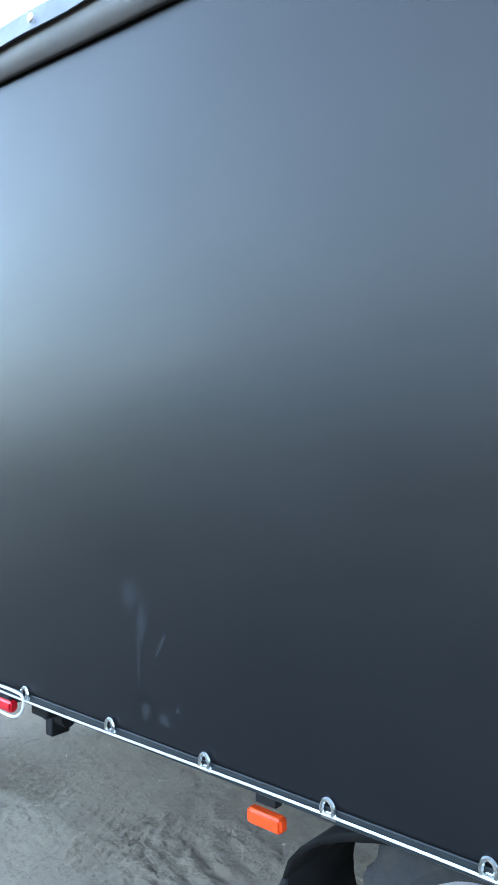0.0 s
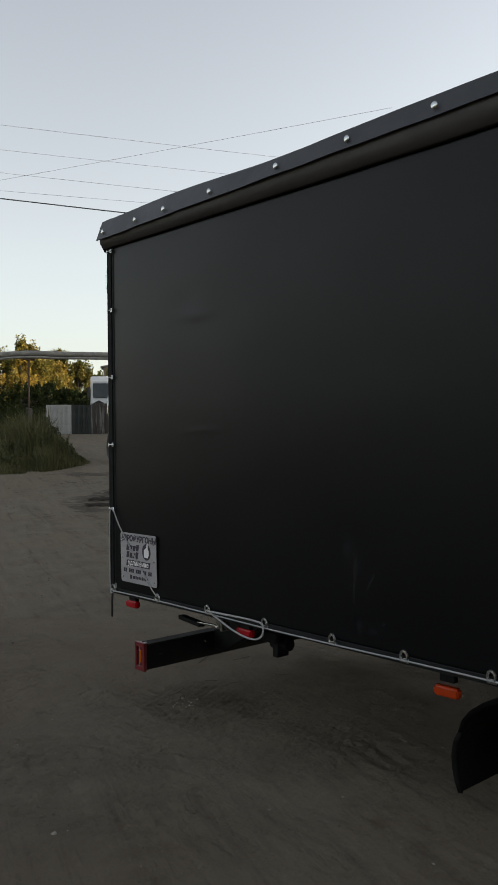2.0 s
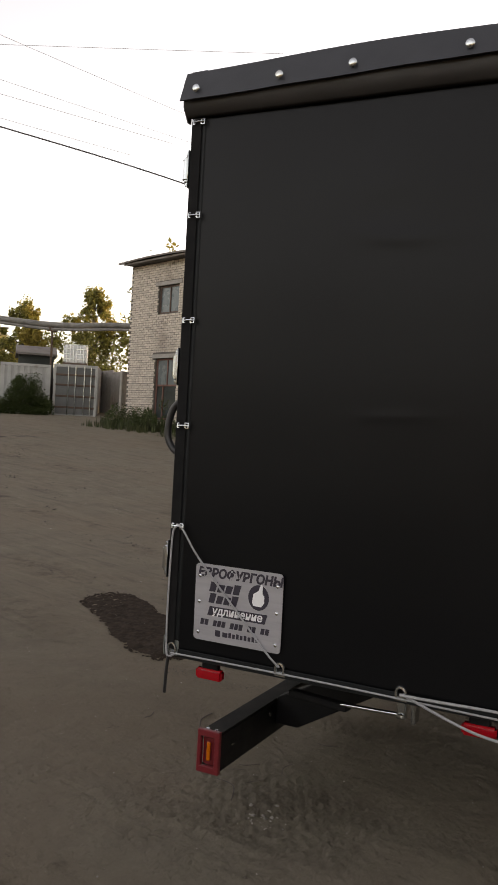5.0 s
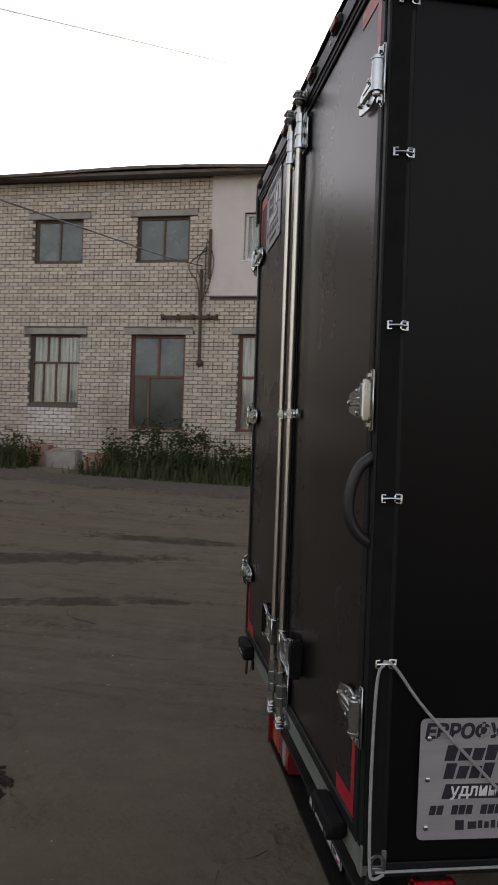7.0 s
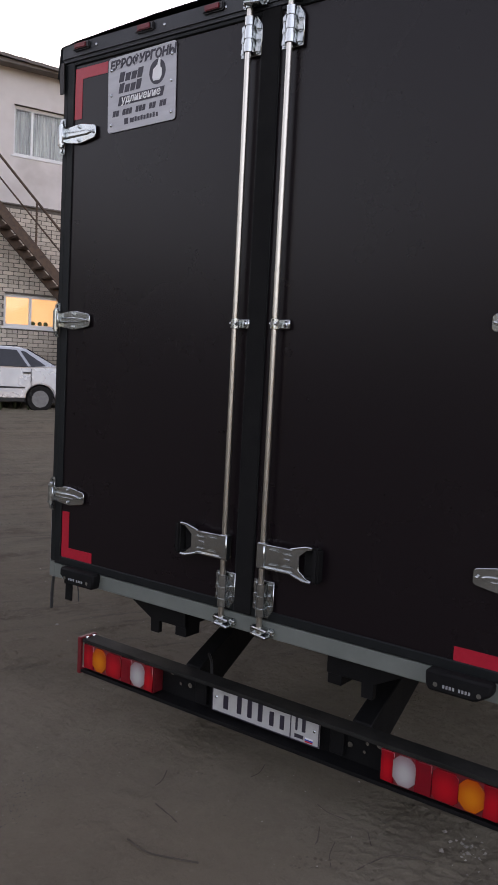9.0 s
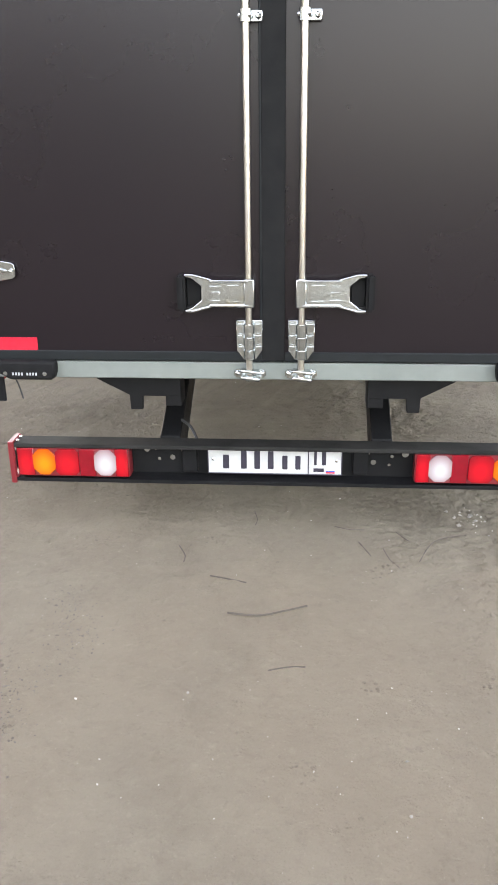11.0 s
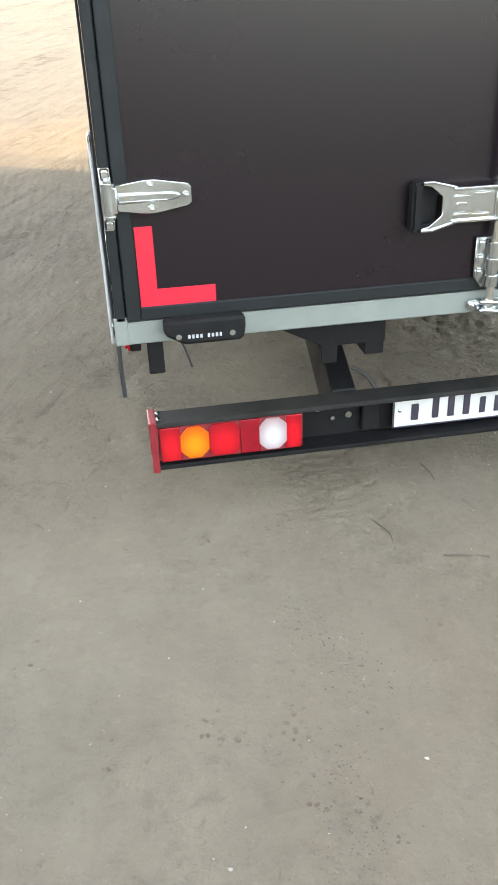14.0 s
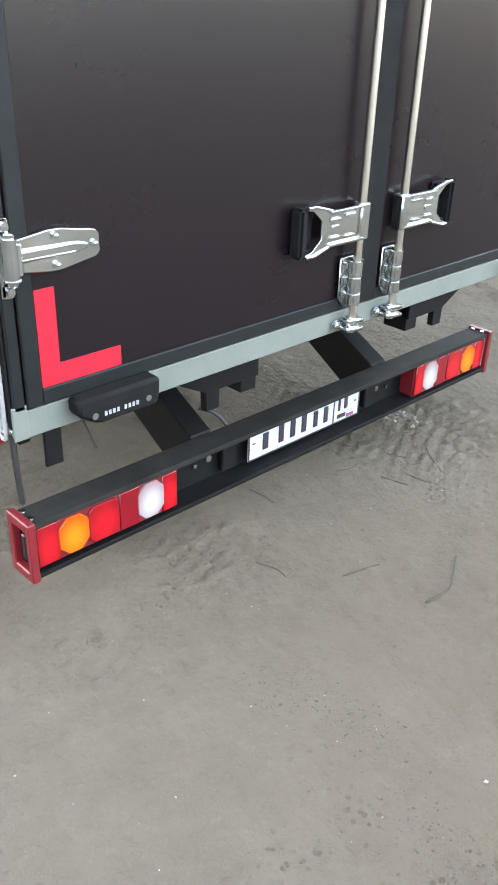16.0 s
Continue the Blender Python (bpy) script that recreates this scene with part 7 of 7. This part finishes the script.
# trees
spruce(-44.9, -53.4, 14.3, 4.9, 3)
broad_tree(-19.6, -53.8, 13.2, 2.3, LEAF_GOLD, 11, "tall golden birch tree lit by evening sun", 0.15, 120, 170, 0.10, 1.3)
for k, (x, y, top, w) in enumerate(((-15.4, -53.6, 10.9, 2.0), (-13.0, -54.5, 10.2, 2.1), (-21.6, -54.8, 9.6, 1.9), (-17.4, -55.6, 11.6, 2.2))):
    broad_tree(x, y, top, w, LEAF_GOLD, 20 + k, "golden birch tree lit by evening sun", 0.1, 90, 130, 0.10, 1.3)
for k, (x, y, top, w, m_) in enumerate(((-25.3, -56.0, 8.7, 1.6, LEAF_GOLD), (-27.4, -57.2, 8.9, 1.8, LEAF_MIX), (-29.5, -58.0, 8.5, 1.8, LEAF_GOLD), (-32.0, -58.8, 8.9, 1.8, LEAF_MIX), (-24.3, -57.0, 8.6, 2.6, LEAF_MIX), (-26.4, -57.6, 10.3, 2.3, LEAF_MIX), (-28.3, -58.6, 9.2, 2.8, LEAF_MIX), (-30.8, -60.0, 9.9, 2.6, LEAF_MIX), (-33.2, -60.6, 9.0, 2.7, LEAF_MIX), (-35.4, -58.8, 8.3, 2.6, LEAF_MIX), (-37.2, -57.5, 8.6, 2.3, LEAF_ORANGE),
                                       (-39.9, -58.0, 7.0, 2.2, LEAF_GOLD), (-43.5, -57.8, 6.6, 2.1, LEAF_GOLD), (-23.2, -51.5, 6.0, 2.6, LEAF_DARK), (-25.6, -52.2, 6.3, 2.8, LEAF_DARK), (-28.0, -53.4, 6.0, 2.8, LEAF_DARK), (-30.6, -54.8, 6.1, 2.8, LEAF_DARK), (-33.0, -54.0, 5.4, 2.6, LEAF_DARK))):
    broad_tree(x, y, top, w * 1.3, m_, 40 + k, "yellowing tree beyond the yard" if m_ is not LEAF_DARK else "dark green leafy tree beyond the yard", 0.0, 95, 110, 0.10, 1.1)
broad_tree(-43.7, -42.1, 10.5, 2.3, LEAF_MIX, 60, "round yellow-green tree behind the containers", 0.22, 90, 130, 0.11, 1.0)
broad_tree(-42.9, -34.9, 11.0, 2.7, LEAF_MIX, 61, "tall yellow-green tree behind the containers", 0.15, 100, 130, 0.11, 1.0)
broad_tree(-39.9, -37.8, 8.0, 2.6, LEAF_GOLD, 62, "low golden tree behind the containers", 0.1, 60, 120, 0.11, 1.0)
broad_tree(-46.1, -46.0, 8.1, 2.4, LEAF_GOLD, 63, "low golden tree beside the pink house", 0.1, 60, 120, 0.11, 1.0)
# unseen row of trees, added to keep low sun off the far yard
for k, (x, y, top) in enumerate(((-42, -15.5, 12.2), (-41, -19.5, 13.2), (-42.5, -23.5, 12.4), (-41, -27.5, 12.8))):
    broad_tree(x, y, top, 2.8, LEAF_MIX, 70 + k, "unseen yellowing tree, added to shade the far yard", 0.1, 60, 90, 0.18)
broad_tree(-46.2, -38.0, 8.2, 2.6, LEAF_MIX, 64, "yellowing tree beyond the yard", 0.1, 60, 80, 0.16, 1.0)

# dark bushes, tall grass, low grass and the gravel heap
gen = np.random.default_rng(9)
bushes = []
for k in range(330):
    t = gen.uniform(0, 1)
    x, y = -2.0 - 13.6 * t + gen.uniform(-1, 1), -41.8 + 3.2 * t + gen.uniform(-2.2, 1.8)
    bushes.append((x, y, ground_z(x, y) + gen.uniform(0.2, 4.1) * (0.80 + 0.22 * math.sin(t * 9)) * min(1.0, 0.45 + 3.0 * (1 - t)), gen.uniform(0.4, 0.8)))
v, f_ = leaf_cloud(bushes, 420, 0.055, 1.35, 10)
tagged(raw("bushes", v, f_, LEAF_DARK), "dense dark green willow bushes at the yard's edge", "bushes", kind="stuff")
spots, weeds = [], []
for k in range(30000):
    a, b = gen.uniform(0, 1), gen.uniform(0, 1) ** 1.3
    left, right = Vector((-4.7, -19.7)).lerp(Vector((-3.0, -38.0)), b), Vector((-11.3, -21.2)).lerp(Vector((-17.2, -35.5)), b)
    p = left.lerp(right, a) + Vector((0.0, 1.3 * math.sin(math.pi * a) * (1 - b)))
    edge = min(1, (1 - a) * 4 + 0.1) * min(1, b * 7 + 0.12 + 0.6 * noise.noise(Vector((a * 9, b * 2, 3))))
    rank = (0.20 + 0.85 * math.exp(-((a - 0.68) / 0.22) ** 2)) * (1 - 0.75 * b)
    if edge < 0.08 or (p.x > -5.6 and p.y > -23.2):
        continue
    share = max(0.15, edge) * rank * (0.85 + 0.8 * noise.noise(Vector((p.x * 0.8, p.y * 0.8, 7))) + 0.35 * noise.noise(Vector((p.x * 2.6, p.y * 2.6, 4))))
    spots.append((p.x, p.y, ground_z(p.x, p.y) - 0.03, share))
    if k % 40 == 0 and 0.4 < a < 0.92 and b > 0.05:
        weeds.append((p.x, p.y, ground_z(p.x, p.y) + gen.uniform(0.2, 1.5) * share, gen.uniform(0.10, 0.24)))
v, f_ = leaf_cloud(weeds, 60, 0.06, 1.6, 15)
tagged(raw("weed_leaves", v, f_, WEED), "leafy weeds among the tall grass", "weeds", kind="stuff")
v, f_ = blades(spots, 1.95, 12, 0.022, 0.55)
tagged(raw("tall_grass", v, f_, GRASS), "tall dry green grass at the yard's edge", "grass", kind="stuff")
spots = []
for _ in range(9000):
    c, r = ((-19.3, -29.3), 1.9) if gen.random() < 0.6 else ((-24.6, -27.8), 1.5)
    a, q = gen.uniform(0, 2 * math.pi), gen.uniform(0, 1) ** 0.5
    x, y = c[0] + r * q * math.cos(a), c[1] + r * q * math.sin(a)
    thin = 1.0 - q + 0.9 * noise.noise(Vector((x * 1.1, y * 1.1, 6)))
    if thin > 0.1:
        spots.append((x, y, ground_z(x, y) - 0.02, min(1.3, 0.3 + 1.2 * thin)))
v, f_ = blades(spots, 0.42, 13, 0.02, 0.5)
tagged(raw("low_grass", v, f_, GRASS), "low patches of grass round the pipeline posts", "grass", kind="stuff")
hedge = []
for k in range(120):
    t = gen.uniform(0.28, 1.2)
    x, y = -25.2 - 2.2 * t + gen.uniform(-.3, .3) + 0.5, -27.6 + 2.2 * t + gen.uniform(-.3, .3)
    hedge.append((x + 0.3, y - 0.1, ground_z(x, y) + gen.uniform(0.05, 1.5) * (0.75 + 0.45 * math.sin(t * 8 + 1)), gen.uniform(0.2, 0.42)))
v, f_ = leaf_cloud(hedge, 110, 0.05, 1.25, 14)
tagged(raw("hedge_foliage", v, f_, LEAF_DARK), "dark low hedge in front of the white container", "hedge", kind="stuff")
GRAVEL = surface("crushed_grey_stone", (0.10, 0.097, 0.098), (0.175, 0.168, 0.168), scale=6, rough=0.85, vary=0.35)
verts, faces = [], []
for k in range(900):
    a, q = rng.uniform(0, 2 * math.pi), rng.random() ** 0.6
    x, y = -3.75 + 1.95 * q * math.cos(a), -21.4 + 1.6 * q * math.sin(a)
    z, s = ground_z(x, y) + 1.35 * (1 - q) ** 0.9, rng.uniform(0.06, 0.17)
    b = len(verts)
    verts += [(x + s * rng.uniform(.6, 1.1) * dx, y + s * rng.uniform(.6, 1.1) * dy, z + s * rng.uniform(.5, 1) * dz) for dx, dy, dz in ((1, 0, 0), (0, 1, 0), (-1, 0, 0), (0, -1, 0), (0.1, 0, 1), (0, 0, -1))]
    faces += [(b, b + 1, b + 4), (b + 1, b + 2, b + 4), (b + 2, b + 3, b + 4), (b + 3, b, b + 4), (b + 1, b, b + 5), (b + 2, b + 1, b + 5), (b + 3, b + 2, b + 5), (b, b + 3, b + 5)]
tagged(raw("gravel_heap", verts, faces, GRAVEL), "heap of crushed grey stone by the grass", "gravel", kind="stuff")

# wires
WIRE = surface("dark_wire", (0.10, 0.10, 0.105), (0.14, 0.14, 0.145), scale=9, rough=0.6)
PALE_WIRE = surface("pale_wire", (0.58, 0.59, 0.60), (0.66, 0.67, 0.68), scale=9, rough=0.5)


def wire(a, b, r, mat_, sag=0.25, before=1.3, after=1.3):
    """A wire through a and b that goes on by these shares of its length at its two ends."""
    a, b = Vector(a), Vector(b)
    pts = []
    for k in range(41):
        t = -before + (1 + before + after) * k / 40
        p = a.lerp(b, t)
        pts.append(p - Vector((0, 0, sag * (1 - (2 * t - 1) ** 2 / (1 + before + after) ** 2))) + Vector((0, 0, sag)))
    ob = part("overhead_wire", tube(pts, r, 5), mat_)
    return tagged(ob, "thin overhead power wire across the evening sky", "wire", "overhead wires")


joint = Vector((-5.54, -2.05, 4.02))
ob = part("overhead_wire", tube(sweep([(6.31, -14.0, 6.72), (3.2, -10.9, 5.98), (0.14, -7.78, 5.30), (-2.02, -5.6, 4.85), (-3.6, -4.0, 4.53), (-4.67, -2.92, 4.26), joint], 8), 0.0088, 5), WIRE)
tagged(ob, "dark overhead cable slung across the yard", "wire", "overhead wires")
for a, b in (((0.11, -7.88, 5.38), (-3.75, -5.62, 5.20)), ((-0.2, -8.73, 5.97), (-3.07, -4.85, 5.1)), ((-0.28, -8.98, 6.41), (-5.56, -6.16, 6.16)), ((-0.39, -5.14, 5.48), (-5.79, -5.12, 6.22)), ((-0.61, -9.88, 5.65), (-3.77, -4.44, 5.92))):
    wire(a, b, 0.0027, PALE_WIRE, 0.03, 0.9, 0.35)
wire((-11.9, -4.0, 9.18), (-20.84, 1.76, 12.56), 0.009, PALE_WIRE, 0.0, 0.0, 0.0)
wire((-9.44, 5.85, 8.58), (-13.2, 9.19, 10.0), 0.012, PALE_WIRE, 0.1, 0.6, 0.6)
end = building.matrix_basis @ Vector((-5.4, -0.05, 6.1))
drop = [joint, joint.lerp(end, 0.33) + Vector((0, 0, -0.03)), joint.lerp(end, 0.66) + Vector((0, 0, -0.06)), end]
ob = part("service_cable", tube(sweep(drop, 10), 0.0105, 5), WIRE)
tagged(ob, "dark service cable running to the brick wall", "cable")

# plain wall behind the containers, added to shade the ground before them
shade_wall = thing("shade_wall", "plain grey concrete panel wall behind the containers, added to shade the yard", "wall")
for k in range(8):
    a, b = (Vector((-30.0, -20.9)), Vector((-36.5, -33.2))) if k < 6 else (Vector((-25.9, -19.9)), Vector((-30.0, -20.9)))
    i, n = (k, 6) if k < 6 else (k - 6, 2)
    p, q = a.lerp(b, i / n), a.lerp(b, (i + 0.98) / n)
    panel = bx(0, (q - p).length, -0.06, 0.06, 0.0, 2.45, 0.02)
    part("panel", moved(panel, Matrix.Translation((p.x, p.y, ground_z(p.x, p.y) - 0.1)) @ Matrix.Rotation(math.atan2(q.y - p.y, q.x - p.x), 4, "Z")), CONCRETE, shade_wall)

# unseen distant screen that closes the west, added to block the low sun
v = [(-120 + 6 * noise.noise(Vector((k * 0.7, 0, 0))), -60 + 4 * k, 0) for k in range(20)]
verts = [(x, y, 0) for x, y, _ in v] + [(x - 2, y, 19 + 1.6 * noise.noise(Vector((k * 0.9, 3, 0)))) for k, (x, y, _) in enumerate(v)]
faces = [(k, k + 1, k + 21, k + 20) for k in range(19)]
tagged(raw("backdrop_west", verts, faces, surface("dark_sun_screen", (0.03, 0.035, 0.015), (0.05, 0.055, 0.02), scale=0.5, rough=0.9)), "unseen dark screen beyond the building, added to block low sun", "backdrop", kind="structure")
# unseen eastern screen, added to darken low reflections on the truck
v = [(46 + 3 * noise.noise(Vector((k * 0.7, 9, 0))), -70 + 3.5 * k) for k in range(50)]
verts = [(x, y, 0) for x, y in v] + [(x + 1, y, 7.2 + 1.8 * noise.noise(Vector((k * 0.8, 5, 0)))) for k, (x, y) in enumerate(v)]
faces = [(k, k + 50, k + 51, k + 1) for k in range(49)]
tagged(raw("backdrop_east", verts, faces, surface("dark_reflection_screen", (0.03, 0.033, 0.016), (0.05, 0.05, 0.024), scale=0.5, rough=0.9)), "unseen dark screen beyond the open yard, added for reflections", "backdrop", kind="structure")

# ---- what lies on the dirt ----
WET = surface("wet_dark_sand", (0.020, 0.015, 0.012), (0.044, 0.034, 0.026), scale=12, rough=0.8, rough2=0.95, spec=0.03, bump=0.5, bump_scale=30, dist=0.01)
WATER = surface("puddle_water", (0.020, 0.017, 0.014), (0.034, 0.028, 0.022), scale=3, rough=0.6, rough2=0.9, spec=0.02, bump=0.3, bump_scale=9, dist=0.02)


def ground_patch(name, cx, cy, rx, ry, turn, material, label, category, lift=0.006, ragged=0.25, seed=1, n=72, teeth=0.0):
    bm = bmesh.new()
    rows = []
    for ring in (0.35, 0.7, 1.0):
        row = []
        for k in range(n):
            a = 2 * math.pi * k / n
            e = 1 + ragged * noise.noise(Vector((math.cos(a) * 2.2, math.sin(a) * 2.2, seed))) + 0.5 * ragged * noise.noise(Vector((math.cos(a) * 7, math.sin(a) * 7, seed + 5)))
            e += teeth * noise.noise(Vector((math.cos(a) * 26, math.sin(a) * 26, seed + 2)))
            x, y = rx * ring * e * math.cos(a), ry * ring * e * math.sin(a)
            ct, st = math.cos(turn), math.sin(turn)
            px, py = cx + x * ct - y * st, cy + x * st + y * ct
            row.append(bm.verts.new((px, py, ground_h(px, py) + lift)))
        rows.append(row)
    mid = bm.verts.new((cx, cy, ground_h(cx, cy) + lift))
    for k in range(n):
        bm.faces.new((mid, rows[0][k], rows[0][(k + 1) % n]))
        for p, q in zip(rows, rows[1:]):
            bm.faces.new((p[k], q[k], q[(k + 1) % n], p[(k + 1) % n]))
    return tagged(part(name, bm, material, None, smooth=True), label, category, kind="structure")


def soaked(x, y):
    """Above 0 inside the ragged wet patch."""
    c, s = math.cos(radians(50.7)), math.sin(radians(50.7))
    dx, dy = x + 1.69, y + 2.10
    u, v = (dx * c + dy * s - 0.07) / 1.04, (-dx * s + dy * c - 0.03) / 0.29
    return 1 - (u ** 4 + v ** 4) ** 0.25 + 0.16 * noise.noise(Vector((x * 2.1, y * 2.1, 3))) + 0.10 * noise.noise(Vector((x * 8, y * 8, 7))) + 0.10 * noise.noise(Vector((x * 30, y * 30, 1))) + 0.05 * noise.noise(Vector((x * 70, y * 70, 1)))


verts, faces, index = [], [], {}
cell = 0.008


def corner(i, j):
    if (i, j) not in index:
        x, y = i * cell, j * cell
        index[(i, j)] = len(verts)
        verts.append((x, y, ground_h(x, y) + 0.004))
    return index[(i, j)]


# grow outwards from the middle, so that the patch is one sheet
todo, seen = [(-211, -262)], {(-211, -262)}
while todo:
    i, j = todo.pop()
    faces.append((corner(i, j), corner(i + 1, j), corner(i + 1, j + 1), corner(i, j + 1)))
    for p in ((i + 1, j), (i - 1, j), (i, j + 1), (i, j - 1)):
        if p not in seen and soaked((p[0] + 0.5) * cell, (p[1] + 0.5) * cell) > 0:
            seen.add(p)
            todo.append(p)
tagged(raw("wet_patch", verts, faces, WET, smooth=True), "dark wet patch soaking into the sandy dirt", "puddle", kind="structure")
for k, (x, y, rx, ry, t) in enumerate(((-9.75, -14.9, 0.75, 0.75, -0.635), (-10.75, -14.15, 0.22, 0.5, -0.635), (-7.55, -13.2, 0.5, 0.55, -0.635), (-6.3, -12.2, 0.42, 0.40, -0.635), (-7.1, -11.7, 0.35, 0.45, -0.635), (-5.5, -11.2, 0.30, 0.28, -0.635), (-6.0, -10.6, 0.34, 0.22, -0.635))):
    ground_patch("puddle", x, y, rx, ry, t, WATER, "shallow rain puddle in the yard", "puddle", 0.018, 0.75, 30 + k, 90, 0.25)

STONE = surface("pale_pebbles", (0.22, 0.205, 0.175), (0.36, 0.335, 0.295), scale=9, rough=0.85, vary=0.35)
gen = np.random.default_rng(21)
verts, faces = [], []


def pebble(x, y, s):
    z = ground_h(x, y) + s * 0.25
    b = len(verts)
    j = gen.uniform(0.6, 1.15, 6)
    a = gen.uniform(0, 6.28)
    c, d = math.cos(a), math.sin(a)
    for i, (dx, dy, dz) in enumerate(((1, 0, 0), (0, 0.75, 0), (-1, 0, 0), (0, -0.75, 0), (0.1, 0.1, 0.65), (0, 0, -0.6))):
        verts.append((x + s * j[i] * (dx * c - dy * d), y + s * j[i] * (dx * d + dy * c), z + s * j[i] * dz))
    faces.extend(((b, b + 1, b + 4), (b + 1, b + 2, b + 4), (b + 2, b + 3, b + 4), (b + 3, b, b + 4), (b + 1, b, b + 5), (b + 2, b + 1, b + 5), (b + 3, b + 2, b + 5), (b, b + 3, b + 5)))


for _ in range(1700):
    x, y = gen.uniform(-3.0, 2.2), gen.uniform(-2.6, 1.4)
    if noise.noise(Vector((x * 1.3, y * 1.3, 3))) + gen.uniform(-0.5, 0.6) > 0.0:
        pebble(x, y, gen.choice((0.0020, 0.0032, 0.0048, 0.0070), p=(0.50, 0.34, 0.13, 0.03)))
for _ in range(1500):
    x, y = gen.uniform(-10, 5), gen.uniform(-12, 4)
    if math.hypot(x, y + 0.8) > 2.6:
        pebble(x, y, gen.choice((0.004, 0.008, 0.016), p=(0.66, 0.30, 0.04)))
for cx, cy, w, n in ((0.79, 0.32, 0.06, 40), (1.55, -2.1, 0.08, 16), (2.31, -0.28, 0.06, 12)):
    for _ in range(n):
        pebble(cx + gen.normal() * w, cy + gen.normal() * w, gen.choice((0.004, 0.008, 0.014), p=(0.5, 0.35, 0.15)))
tagged(raw("pebbles", verts, faces, STONE), "scattered pale pebbles and grit on the dirt", "pebbles", kind="stuff")
CLOD = surface("dark_dirt_clods", (0.100, 0.086, 0.068), (0.130, 0.112, 0.090), scale=9, rough=0.95, vary=0.3)
verts, faces = [], []
for cx, cy, w, n in ((-0.66, -0.41, 0.055, 150), (-0.60, -0.57, 0.05, 130), (-0.72, -0.84, 0.05, 90), (-0.71, -0.98, 0.04, 110), (-0.73, -1.08, 0.04, 120), (-0.70, -1.2, 0.05, 60), (-0.62, -0.70, 0.05, 50), (-3.6, -1.2, 0.5, 120), (1.6, -0.4, 0.3, 60)):
    for _ in range(n):
        pebble(cx + gen.normal() * w, cy + gen.normal() * w, gen.choice((0.0025, 0.004, 0.0065), p=(0.66, 0.29, 0.05)))
for _ in range(260):
    cx, cy = gen.uniform(-14, 4.5), gen.uniform(-19, 3.5)
    if math.hypot(cx, cy) < 1.6 or (abs(cx) < 1.2 and cy > 0.3):
        continue
    a, long, wide, far = radians(70 + gen.normal() * 12), gen.uniform(0.15, 0.8), gen.uniform(0.05, 0.14), math.hypot(cx, cy)
    for _ in range(int(gen.uniform(14, 46))):
        u, w = gen.normal() * long, gen.normal() * wide
        pebble(cx + u * math.cos(a) - w * math.sin(a), cy + u * math.sin(a) + w * math.cos(a), gen.choice((0.006, 0.011, 0.02), p=(0.6, 0.33, 0.07)) * min(1.5, 0.5 + far / 12))
tagged(raw("dirt_clods", verts, faces, CLOD), "dark crumbs of trodden earth", "dirt", kind="stuff")
TWIG = surface("dry_twig", (0.055, 0.045, 0.036), (0.095, 0.078, 0.062), scale=20, rough=0.9)
for pts, r in (([(-0.13, -0.433), (-0.03, -0.44), (0.05, -0.405), (0.133, -0.36)], 0.006), ([(-0.215, -0.20), (-0.15, -0.215), (-0.083, -0.23)], 0.005), ([(0.02, -0.72), (0.08, -0.70), (0.13, -0.705)], 0.004),
               ([(-0.36, 0.02), (-0.33, -0.04), (-0.33, -0.08)], 0.004), ([(2.99, 0.83), (2.89, 0.93), (2.78, 1.03)], 0.006), ([(0.33, 0.09), (0.36, 0.03), (0.37, 0.0)], 0.004), ([(0.48, 0.18), (0.53, 0.12), (0.57, 0.10)], 0.003), ([(-0.09, 0.33), (-0.075, 0.27), (-0.08, 0.22)], 0.003), ([(0.24, 0.22), (0.30, 0.20), (0.36, 0.22)], 0.003), ([(0.42, 0.05), (0.44, -0.02), (0.47, -0.06)], 0.003), ([(-4.4, -0.9), (-4.7, -1.15), (-5.0, -1.2)], 0.01), ([(0.55, -0.02), (0.62, 0.1), (0.75, 0.16)], 0.004)):
    ob = part("twig", tube(sweep([(x, y, ground_h(x, y) + r * 0.7) for x, y in pts], 5), r * 0.55, 5), TWIG)
    tagged(ob, "thin dry grey-brown twig lying on the dirt", "twig", "twigs on the ground")

# ---- the bricks that stand nearest, one by one ----
brick_mesh = {}
for a, b, z0, z1, y in near_bricks[:300]:
    key = round(b - a, 2)
    if key not in brick_mesh:
        v, f_ = brick_block(0, b - a, 0, 0.083, 0.0)
        me = bpy.data.meshes.new("brick")
        me.from_pydata([(p[0], min(p[1], 0.02), p[2]) for p in v], [], f_)
        me.materials.append(BRICK)
        brick_mesh[key] = me
    ob = new("brick", brick_mesh[key])
    ob.parent = wall
    ob.matrix_basis = Matrix.Translation((a, y, z0))
